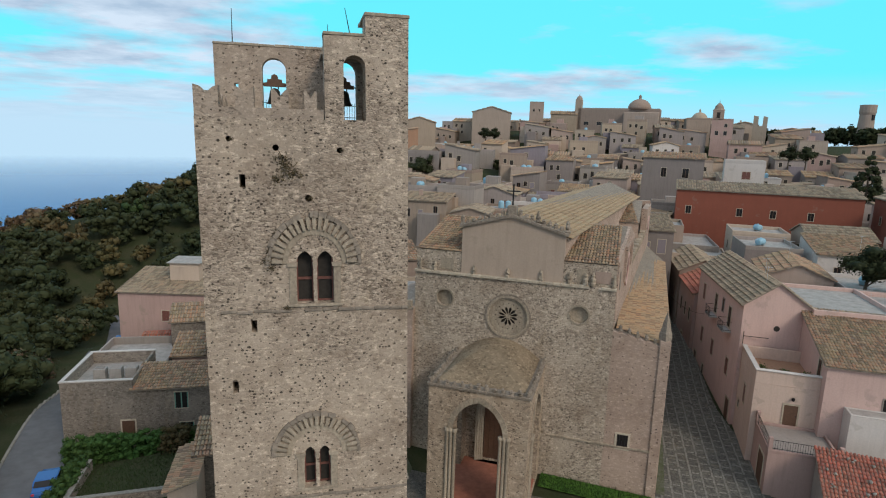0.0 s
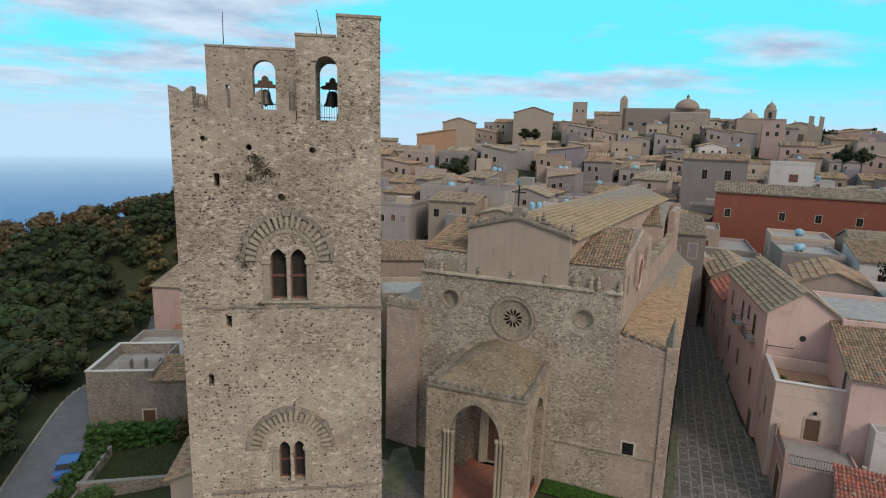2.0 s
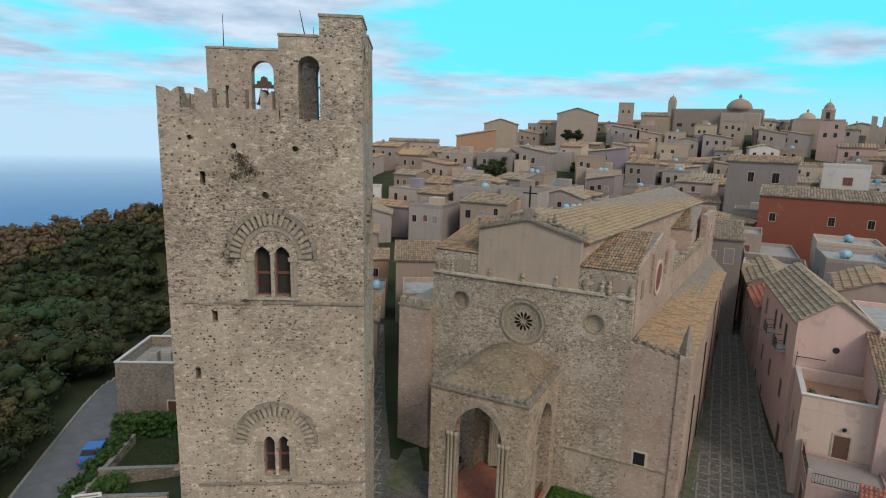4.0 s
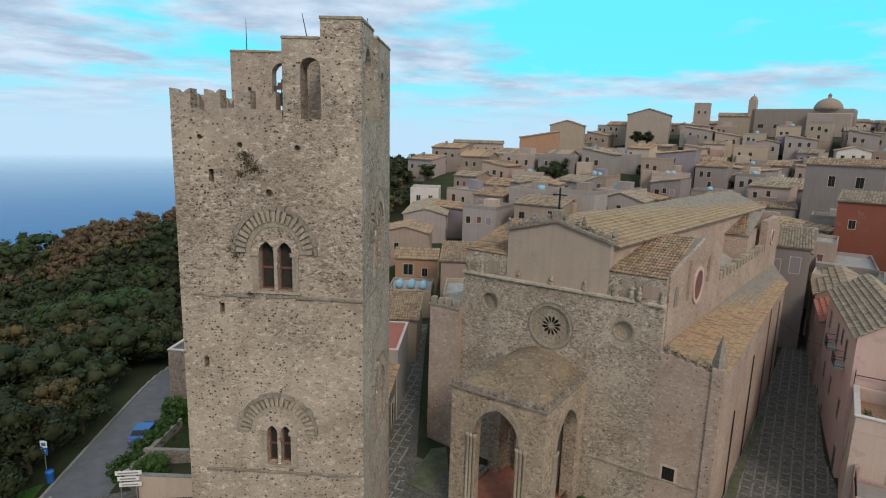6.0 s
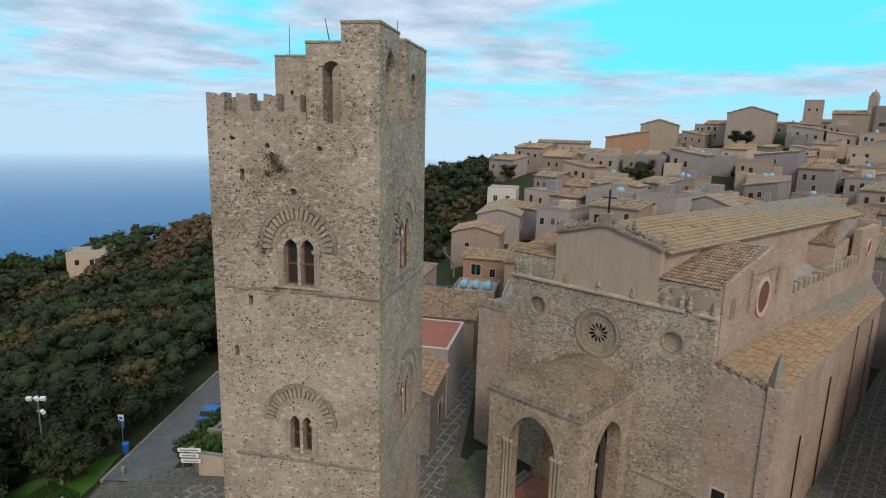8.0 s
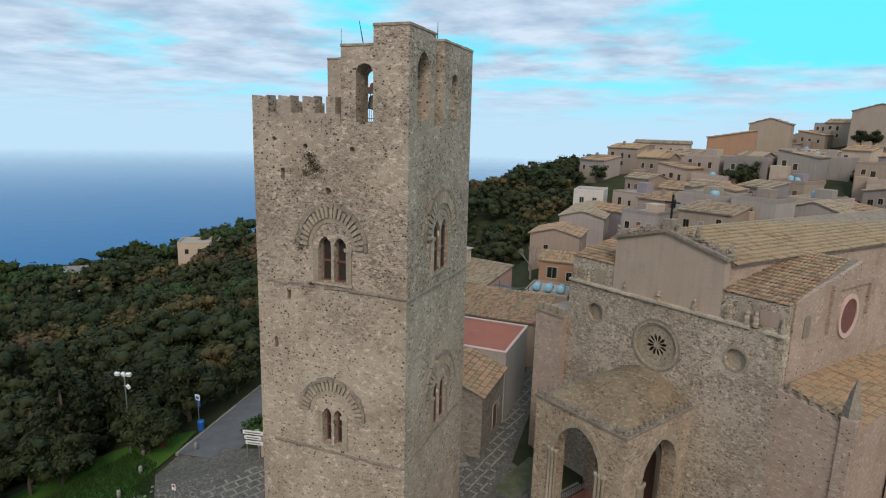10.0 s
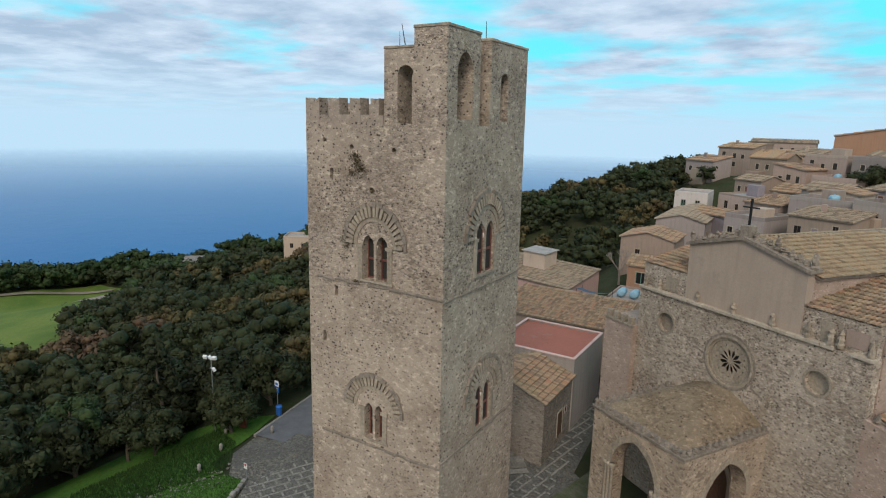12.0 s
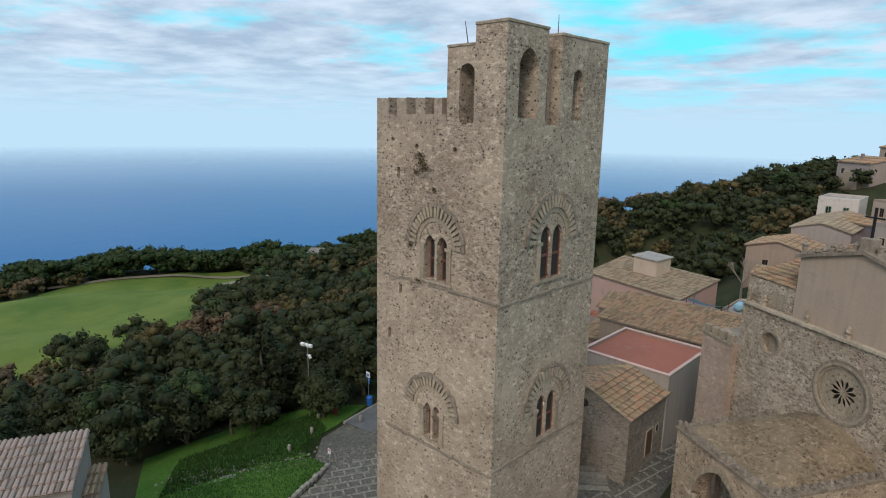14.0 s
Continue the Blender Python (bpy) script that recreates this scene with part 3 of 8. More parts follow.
# ---- land ----
# heights of the ground at known places (x, y, z)
KNOWN = np.array([
    (20, 40, 0), (32, 42, -0.3), (10, 48, 0.4), (6.5, 57, 1.8), (6, 80, 4), (5, 120, 7.5), (4, 164, 9), (-20, 65, -1.6),
    (-23, 47, -1.5), (-13, 38, -0.8), (0, 20, -1.0), (-30, 120, -9), (-26, 92, -5), (38, 137, 12), (52, 187, 20), (11, 193, 18),
    (116, 290, 33), (157, 259, 34), (62, 85, 1.5), (45, 40, 0), (50, 110, 6), (107, 110, 11), (220, 190, 30), (75, 70, 5), (-45, 45, -7),
    (-88, 91, -10), (-75, 25, -11), (-125, 40, -14), (-160, 90, -24), (-40, 200, 12), (-25, 207, 14.5), (-6, 215, 17.5), (-58, 194, 7), (-75, 188, 2), (-95, 176, -2), (-115, 165, -10.5), (-135, 145, -16), (-150, 130, -20.5), (-172, 90, -21), (-187, 50, -22.5),
    (-188, 20, -23),
    (16, 46, -0.1), (20, 52, 0), (11.5, 53, 0.1), (28, 62, 0), (14, 58, 0.3), (38, 58, 0), (25, -30, -4), (-60, -60, -16), (90, 20, 0)], float)


def height(x, y):
    """The land: smooth between the known heights, falling to the sea beyond the brow."""
    x, y = np.asarray(x, float), np.asarray(y, float)
    d2 = (x[..., None] - KNOWN[:, 0]) ** 2 + (y[..., None] - KNOWN[:, 1]) ** 2 + 60.0
    wgt = d2 ** -1.6
    z = (wgt * KNOWN[:, 2]).sum(-1) / wgt.sum(-1)
    far = np.maximum(0, -(x * 0.80 - y * 0.60) - 196) + np.maximum(0, -x - 190) + np.maximum(0, y - 330 - 0.3 * np.abs(x - 140)) \
        + np.maximum(0, x - 330) + np.maximum(0, -y - 120) + np.maximum(0, (y - 225) - (x + 10) * 1.6) * 0.7 * np.clip((y - 175) / 50, 0, 1)
    return z - far * 0.55 - (far / 60) ** 2


def h(x, y):
    return float(height(np.array([x]), np.array([y]))[0])


xs = np.unique(np.concatenate([np.linspace(-620, -200, 30), np.linspace(-200, 130, 150), np.linspace(130, 700, 50)]))
ys = np.unique(np.concatenate([np.linspace(-420, -10, 30), np.linspace(-10, 240, 120), np.linspace(240, 760, 40)]))
gx, gy = np.meshgrid(xs, ys)
gz = height(gx, gy)
rough = np.array([[noise.noise(Vector((a * 0.06, b * 0.06, 0))) + 0.4 * noise.noise(Vector((a * 0.3, b * 0.3, 3))) for a in xs] for b in ys])
wild = np.clip((np.hypot((gx - 15) / 1.5, gy - 48) - 40) / 25, 0, 1)
gz = gz + rough * 0.8 * wild - 0.06
nx, ny = len(xs), len(ys)
gfaces = [(j * nx + i, j * nx + i + 1, (j + 1) * nx + i + 1, (j + 1) * nx + i) for j in range(ny - 1) for i in range(nx - 1)]
me = bpy.data.meshes.new("ground")
me.from_pydata(np.stack([gx.ravel(), gy.ravel(), gz.ravel()], 1).tolist(), [], gfaces)
me.shade_smooth()
me.materials.append(M_GROUND)
tagged(new("ground", me), "dark green and brown hillside ground falling towards the sea", "ground", kind="structure")

# the disc ends short of the horizon; its alpha haze hides the rim
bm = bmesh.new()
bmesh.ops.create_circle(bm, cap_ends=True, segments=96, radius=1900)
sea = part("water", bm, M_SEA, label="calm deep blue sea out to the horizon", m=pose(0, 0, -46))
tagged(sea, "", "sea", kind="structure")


def sheet(name, outline, lift, mat, label, category, step=1.5):
    """A flat cover that follows the land, a little above it: the outline is filled with a fine grid."""
    pts = np.array(outline, float)
    lo, hi = pts.min(0), pts.max(0)
    gxs, gys = np.arange(lo[0], hi[0] + step, step), np.arange(lo[1], hi[1] + step, step)
    bm = bmesh.new()
    ring = [bm.verts.new((a, b, 0)) for a, b in outline]
    bm.faces.new(ring)
    for vals, co, no in ((gxs, lambda v: (v, 0, 0), (1, 0, 0)), (gys, lambda v: (0, v, 0), (0, 1, 0))):
        for v in vals[1:-1]:
            bmesh.ops.bisect_plane(bm, geom=bm.verts[:] + bm.edges[:] + bm.faces[:], plane_co=co(v), plane_no=no)
    for v in bm.verts:
        v.co.z = h(v.co.x, v.co.y) + lift
    return tagged(part(name, bm, mat, label=label, smooth=True), "", category, kind="structure")


def strip(name, line, width, lift, mat, label, category, step=2.0):
    """A road along a line of points."""
    pts = [Vector(p) for p in line]
    dense = []
    for a, b in zip(pts, pts[1:]):
        n = max(1, int((b - a).length / step))
        dense += [a.lerp(b, i / n) for i in range(n)]
    dense.append(pts[-1])
    for _ in range(4):
        dense = [dense[0]] + [(dense[i - 1] + dense[i] * 2 + dense[i + 1]) / 4 for i in range(1, len(dense) - 1)] + [dense[-1]]
    bm = bmesh.new()
    rows = []
    for i, p in enumerate(dense):
        d = (dense[min(i + 1, len(dense) - 1)] - dense[max(i - 1, 0)]).normalized()
        s = Vector((-d.y, d.x))
        z = h(p.x, p.y) + lift
        rows.append([bm.verts.new((p.x + s.x * width * k, p.y + s.y * width * k, z)) for k in (-0.5, -0.17, 0.17, 0.5)])
    for a, b in zip(rows, rows[1:]):
        for k in range(3):
            bm.faces.new((a[k], a[k + 1], b[k + 1], b[k]))
    return tagged(part(name, bm, mat, label=label, smooth=True), "", category, kind="structure"), dense


road, road_line = strip("road", [(-19.0, 45.5), (-19.8, 50), (-21.2, 58), (-23.5, 72), (-25.5, 86), (-27, 100), (-28.5, 114), (-32, 130)], 5.2, 0.10, M_ASPHALT,
                        "grey asphalt road along the wooded slope", "road")
sheet("pavement", [(-21.9, 46.5), (-20.6, 41.5), (-17.6, 38.6), (-15.2, 38.5), (-12.6, 34), (-13.0, 27), (-14, 14), (30, 10), (46, 22), (47, 33), (31, 37), (27, 44), (16, 50), (9, 54), (8.2, 66), (7.5, 84), (5.8, 84), (6.0, 56), (3, 49),
                   (-6, 48), (-14, 49)], 0.05, M_COBBLE, "grey cobbled square round the tower", "paving")
sheet("grass", [(-22, 27), (-20, 31), (-20.6, 34), (-18, 38.4), (-15.8, 38.6), (-13.6, 33.5), (-14.4, 27), (-17, 24), (-22, 24)], 0.16, M_GRASS, "bright green lawn at the edge of the square", "lawn")
sheet("grass", [(-22.2, 24), (-31, 28), (-31, 38), (-27, 46), (-23.4, 49.5), (-21.9, 44.5), (-20.8, 39), (-18.3, 38.6), (-20.8, 34), (-20.2, 31), (-22.2, 27)], 0.1, M_GRASS, "rough green bank below the woods", "grass")
PASTURE = [(-79, 14), (-81, 30), (-81, 40), (-77, 48), (-87, 60), (-99, 70), (-103, 80), (-111, 95), (-140, 105), (-162, 104), (-168, 92), (-175, 74), (-178, 56), (-170, 40), (-150, 20), (-120, 0), (-90, 0)]
sheet("field", PASTURE, 0.8, M_FIELD, "sunlit green pasture among woods", "field", 4)
sheet("bare_earth", [(-119, 75), (-134, 90), (-150, 103), (-130, 102), (-113, 94), (-105, 83), (-105, 77)], 1.0, M_TRACK, "bare pale earth clearing", "clearing", 4)
strip("track", [(-180, 52), (-178, 60), (-175, 70), (-170, 82), (-164, 94), (-152, 103)], 2.6, 1.05, M_TRACK, "pale farm track over the pasture", "track")

# ---- bell tower ----
TW, TD = 9.53, 9.4
tower = thing("bell_tower", pose(-1.70, 33.15, 0), "tall square medieval bell tower of pitted rubble stone", "tower")
LEAN_M = Matrix(((1, 0, -0.013, 0.013 * 21), (0, 1, 0.018, -0.018 * 21), (0, 0, 1, 0), (0, 0, 0, 1)))


def tpart(name, bm, mat, parent=tower, label="", smooth=False):
    bmesh.ops.transform(bm, matrix=LEAN_M, verts=bm.verts)
    return part(name, bm, mat, parent, label, smooth)


WALL = 1.3
FX = lambda x: x + 1.70          # world x -> tower x
FY = lambda y: y - 33.15


def lancets(c, z0, w, ztop):
    """The two pointed lights of a twin window, either side of the shaft."""
    half = w / 2 - 0.09
    return [arch(c + s * (half / 2 + 0.09), z0, half, ztop - half * 0.75, half * 0.75, 6) for s in (-1, 1)]


front_holes = lancets(FX(3.35), 21.65, 1.72, 24.2) + lancets(FX(3.25), 12.0, 1.28, 14.2)
front_holes += [[(FX(x) - 0.13, z - 0.3), (FX(x) + 0.13, z - 0.3), (FX(x) + 0.13, z + 0.3), (FX(x) - 0.13, z + 0.3)] for x, z in ((0.22, 27.47), (0.47, 20.6), (-0.5, 17.6))]
front_holes += [circle(FX(x), z, r, 8) for x, z, r in ((3.13, 26.7, 0.17), (-0.30, 29.35, 0.13), (1.72, 29.0, 0.15), (4.6, 28.95, 0.14))]
front_holes += [arch(FX(2.93), 6.7, 0.42, 8.0, 0.21, 5)]
front_holes += [arch(FX(5.33), 30.35, 1.0, 32.75, 0.5, 6)]
outer = [(0, -2.0), (TW, -2.0), (TW, 35.0), (FX(5.84), 35.0), (FX(5.84), 34.1), (FX(3.96), 34.05), (FX(3.96), 30.3), (0, 30.3)]
bm = bmesh.new()
slab(bm, outer, front_holes, WALL, XZ)
for v in bm.verts:                    # mitred corner
    if abs(v.co.x - TW) < 1e-4 and abs(v.co.y - WALL) < 1e-4:
        v.co.x = TW - WALL
tpart("wall", bm, M_TOWER, label="pitted rubble front wall with twin windows")
side_holes = lancets(FY(37.75), 21.9, 2.1, 24.9) + lancets(FY(38.1), 12.2, 1.9, 14.9)
side_holes += [arch(FY(34.95), 30.6, 1.6, 33.0, 1.0, 6), arch(FY(39.5), 30.55, 1.0, 32.75, 0.5, 6)]
side_holes += [[(FY(36.75), 30.45), (FY(37.45), 30.45), (FY(37.45), 32.4), (FY(36.75), 32.4)]]
outer = [(0, -2.0), (TD, -2.0), (TD, 34.85), (FY(37.75), 34.85), (FY(37.75), 30.3), (FY(36.5), 30.3), (FY(36.5), 35.0), (0, 35.0)]
bm = bmesh.new()
slab(bm, outer, [q for q in side_holes[:-1]], WALL, YZ, TW - WALL)
for v in bm.verts:
    if abs(v.co.x - TW + WALL) < 1e-4 and v.co.y < WALL + 0.04:
        v.co.y = WALL if v.co.y < 1e-4 else WALL + 0.04
tpart("wall", bm, M_TOWER, label="rubble side wall with arched belfry openings")
# the set-back stretch between the two belfry blocks
bm = bmesh.new()
slab(bm, [(FY(36.5), 30.3), (FY(37.75), 30.3), (FY(37.75), 34.3), (FY(36.5), 34.3)], [side_holes[-1]], 0.35, YZ, TW - 0.95)
tpart("wall", bm, M_BELFRY, label="set-back belfry wall with a slot")
bm = newbox(0, WALL, WALL, TD, -2.0, 30.3)
tpart("wall", bm, M_TOWER)
bm = newbox(WALL, TW - WALL, TD - WALL, TD, -2.0, 30.3)
tpart("wall", bm, M_TOWER)
# flat roofs over the two belfry blocks, added to darken the openings
tpart("ceiling", newbox(FX(3.96) + 0.05, TW - WALL, WALL, FY(36.5), 33.75, 33.95), M_ASHDARK)
tpart("ceiling", newbox(FX(3.96) + 0.05, TW - WALL, FY(37.75), TD - WALL, 33.75, 33.95), M_ASHDARK)
# unseen inner floors, added so the windows stay dark
for z in (10.6, 20.5, 29.9):
    tpart("floor", newbox(WALL, TW - WALL, WALL, TD - WALL, z - 0.25, z), M_ASHDARK)
# back wall of the belfry with its two arches
bm = bmesh.new()
b_y0 = FY(40.9)
slab(bm, [(FX(-1.75), 30.3), (TW - WALL, 30.3), (TW - WALL, 34.35), (FX(-1.75), 34.35)],
     [arch(FX(1.45), 30.45, 1.3, 33.15, 0.62, 7), arch(FX(5.35), 30.45, 1.5, 33.1, 0.75, 7), [(FX(-0.72), 30.9), (FX(-0.5), 30.9), (FX(-0.5), 32.3), (FX(-0.72), 32.3)]], 0.85, XZ, b_y0)
tpart("wall", bm, M_BELFRY, label="free-standing belfry back wall with bell arches")
# coping slabs along the broken tops
for x0, x1, y0, y1, z in ((FX(5.80), TW + 0.05, -0.05, 3.38, 35.0), (FX(3.92), FX(5.80), -0.04, WALL + 0.05, 34.07), (TW - WALL - 0.05, TW + 0.05, FY(37.7), TD + 0.03, 34.85), (FX(-1.78), TW - WALL - 0.06, b_y0 - 0.04, b_y0 + 0.9, 34.35)):
    n = max(2, int(max(x1 - x0, y1 - y0) / 0.8))
    for k in range(n):
        if x1 - x0 > y1 - y0:
            q = (x0 + (x1 - x0) * k / n + 0.012, x0 + (x1 - x0) * (k + 1) / n, y0, y1)
        else:
            q = (x0, x1, y0 + (y1 - y0) * k / n + 0.012, y0 + (y1 - y0) * (k + 1) / n)
        tpart("coping_stone", newbox(*q, z + 0.005, z + random.uniform(0.13, 0.17), bevel=0.025), M_ASHLAR)
# solid corner block under the high coping
tpart("corner_block", newbox(TW - WALL - 0.5, TW - WALL - 0.003, WALL + 0.003, 3.3, 34.2, 34.98), M_ASHLAR)


def merlon(x0, x1, z0, ztop, m_along, depth=0.75):
    """A swallow-tailed battlement tooth."""
    bm = bmesh.new()
    mid = (x0 + x1) / 2
    slab(bm, [(x0, z0), (x1, z0), (x1, ztop), (x1 - (x1 - x0) * 0.2, ztop - 0.1), (mid, ztop - 0.36), (x0 + (x1 - x0) * 0.2, ztop - 0.06), (x0, ztop)], [], depth, m_along, 0)
    return bm


for a, b_ in ((0.02, 1.05), (1.75, 2.55), (3.3, 4.05), (4.75, 5.3)):
    tpart("merlon", merlon(a, b_, 30.3, 31.65 + random.uniform(-0.05, 0.03), XZ), M_BELFRY)
for a, b_ in ((1.6, 2.5), (3.4, 4.3), (5.2, 6.1)):
    tpart("merlon", merlon(a, b_, 30.3, 31.5, YZ), M_BELFRY)
tpart("parapet", newbox(0.03, 5.6, 0.02, 0.5, 30.3, 30.75), M_BELFRY)
tpart("parapet", newbox(0.03, 0.5, 0.76, b_y0, 30.3, 30.78), M_BELFRY)
# string courses, stone by stone
for z, side in ((21.35, 0), (11.57, 0), (21.15, 1), (11.9, 1)):
    pos, end = 0.0, (TW if side == 0 else TD)
    while pos < end - 0.05:
        L = min(random.uniform(0.5, 0.95), end - pos)
        zz, dd = z + random.uniform(-0.03, 0.03), random.uniform(0.05, 0.13)
        if random.random() < 0.9:
            if side == 0:
                bm = newbox(pos + 0.01, pos + L - 0.01, -dd, 0.1, zz - 0.09, zz + 0.05, bevel=0.02)
            else:
                bm = newbox(TW - 0.1, TW + dd, pos + 0.01, pos + L - 0.01, zz - 0.09, zz + 0.05, bevel=0.02)
            tpart("course_stone", bm, M_ASHDARK)
        pos += L


def twin_window(c, z0, w, ztop, spring, r_out, rise, m, shift, sgn, shaft_mat):
    """Dressed surround, tympanum, ribbed arch and shaft of a twin window; sgn is the way out of the wall."""
    win = tpart("twin_window", (lambda bm: (slab(bm, [(c - w / 2 - 0.42, z0 - 0.12), (c + w / 2 + 0.42, z0 - 0.12), (c + w / 2 + 0.42, z0), (c - w / 2 - 0.42, z0)], [], 0.14, m, shift - (0.12 if sgn < 0 else 0.02)), bm)[1])(bmesh.new()), M_ASHLAR)
    for bm in arch_ring(c, spring, r_out * 0.74, r_out * 0.985, rise * 0.985, 21, 0.2, m, shift + (-0.15 if sgn < 0 else -0.05), 0.2):
        tpart("voussoir", bm, M_ASHLAR, win)
    for bm in arch_ring(c, spring, r_out * 0.985 + 0.02, r_out * 1.09, rise * 1.09, 17, 0.18, m, shift + (-0.15 if sgn < 0 else -0.03)):
        if random.random() < 0.93:
            tpart("hood_stone", bm, M_ASHDARK, win)
    bm = bmesh.new()
    slab(bm, [(c + r_out * 0.735 * math.cos(a), spring + rise * 0.735 * math.sin(a)) for a in [math.pi * k / 24 for k in range(25)]] + [(c + r_out * 0.62 * math.cos(a), spring + rise * 0.62 * math.sin(a)) for a in [math.pi * k / 24 for k in range(24, -1, -1)]],
         [], 0.07, m, shift - (0.05 if sgn < 0 else 0.02))
    tpart("inner_moulding", bm, M_ASHLAR, win)
    jl, jr = c - w / 2, c + w / 2
    for a, b_ in ((jl - 0.34, jl - 0.02), (jr + 0.02, jr + 0.34)):
        bm = bmesh.new()
        slab(bm, [(a, z0), (b_, z0), (b_, spring - 0.12), (a, spring - 0.12)], [], 0.09, m, shift - (0.07 if sgn < 0 else 0.02))
        tpart("jamb", bm, M_ASHLAR, win, "dressed stone jamb")
        bm = bmesh.new()
        slab(bm, [(a - 0.08, spring - 0.12), (b_ + 0.05, spring - 0.12), (b_ + 0.08, spring + 0.06), (a - 0.1, spring + 0.06)], [], 0.16, m, shift - (0.13 if sgn < 0 else 0.03))
        tpart("capital", bm, M_ASHLAR, win)
    # the middle shaft, with base and capital
    bm = bmesh.new()
    hgt = ztop - z0
    lathe(bm, [(0.10, 0), (0.10, 0.06), (0.065, 0.1), (0.06, hgt * 0.62), (0.085, hgt * 0.66), (0.12, hgt * 0.74), (0.12, hgt * 0.78)], 10)
    p = m @ Vector((c, z0, shift + (0.12 if sgn < 0 else -0.12)))
    bmesh.ops.translate(bm, verts=bm.verts, vec=p)
    tpart("shaft", bm, shaft_mat, win, "slender twisted stone shaft", True)
    # timber frames, set back in each light; near-black sheets paint the dark inside
    for s in (-1, 1):
        cc = c + s * (w / 4 + 0.045)
        back = shift + (0.45 if sgn < 0 else -0.2)
        bm = bmesh.new()
        hw = w / 4 - 0.045
        slab(bm, [(cc - hw, z0), (cc + hw, z0), (cc + hw, ztop), (cc - hw, ztop)], [[(cc - hw + 0.06, z0 + 0.08), (cc + hw - 0.06, z0 + 0.08), (cc + hw - 0.06, z0 + hgt * 0.42), (cc - hw + 0.06, z0 + hgt * 0.42)],
             [(cc - hw + 0.06, z0 + hgt * 0.47), (cc + hw - 0.06, z0 + hgt * 0.47), (cc + hw - 0.06, ztop - 0.1), (cc - hw + 0.06, ztop - 0.1)]], 0.06, m, back)
        tpart("frame", bm, M_WOODRED, win, "red-brown timber frame")
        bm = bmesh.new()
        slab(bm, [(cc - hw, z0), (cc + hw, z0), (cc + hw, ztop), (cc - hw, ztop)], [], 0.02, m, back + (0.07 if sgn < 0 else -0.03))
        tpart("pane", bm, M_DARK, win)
    return win


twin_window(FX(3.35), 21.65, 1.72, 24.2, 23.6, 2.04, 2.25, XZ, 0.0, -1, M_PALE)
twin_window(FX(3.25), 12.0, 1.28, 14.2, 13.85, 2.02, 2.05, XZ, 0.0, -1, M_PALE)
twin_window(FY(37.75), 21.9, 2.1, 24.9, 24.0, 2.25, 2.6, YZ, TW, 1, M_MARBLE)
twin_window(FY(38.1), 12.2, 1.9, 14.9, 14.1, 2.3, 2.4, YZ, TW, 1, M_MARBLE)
# tufts that root in the wall
M_TUFT = leafy("dry_weeds", (0.055, 0.046, 0.026), (0.085, 0.066, 0.036), (0.11, 0.085, 0.045))


def tuft(name, p, r, n, mat, parent=None, seed=0, label=""):
    rng = random.Random(seed)
    bm = bmesh.new()
    for _ in range(n):
        d = Vector((rng.gauss(0, 1), rng.gauss(0, 1), rng.gauss(0, 0.8)))
        c = Vector(p) + d * r * 0.45
        c.y = p[1] + (c.y - p[1]) * 0.35
        s = r * rng.uniform(0.10, 0.22)
        a, b_ = Vector((rng.uniform(-1, 1), rng.uniform(-1, 1), rng.uniform(-1, 1))).normalized() * s, Vector((rng.uniform(-1, 1), rng.uniform(-1, 1), rng.uniform(-1, 1))).normalized() * s
        bm.faces.new([bm.verts.new(c + q) for q in (a, b_, -a)])
    return part(name, bm, mat, parent, label)


for i, (x, z, r) in enumerate(((2.35, 27.85, 0.46), (1.85, 28.55, 0.36), (2.05, 28.2, 0.4), (1.7, 27.6, 0.35), (1.15, 23.8, 0.35), (1.6, 25.0, 0.3), (1.3, 23.4, 0.22), (1.2, 24.2, 0.18), (2.0, 21.45, 0.25), (1.25, 13.95, 0.2), (3.13, 26.7, 0.16), (4.6, 28.95, 0.12), (-0.3, 29.35, 0.12), (2.5, 25.6, 0.15), (4.4, 25.5, 0.15))):
    tagged(tuft("wall_plant", (0, 0, 0), r, 160, M_TUFT, None, i), "small dry weed tuft rooted in the tower wall", "plant", "weeds on the tower").location = (x, 33.15 + 0.018 * (z - 21) - 0.03, z)
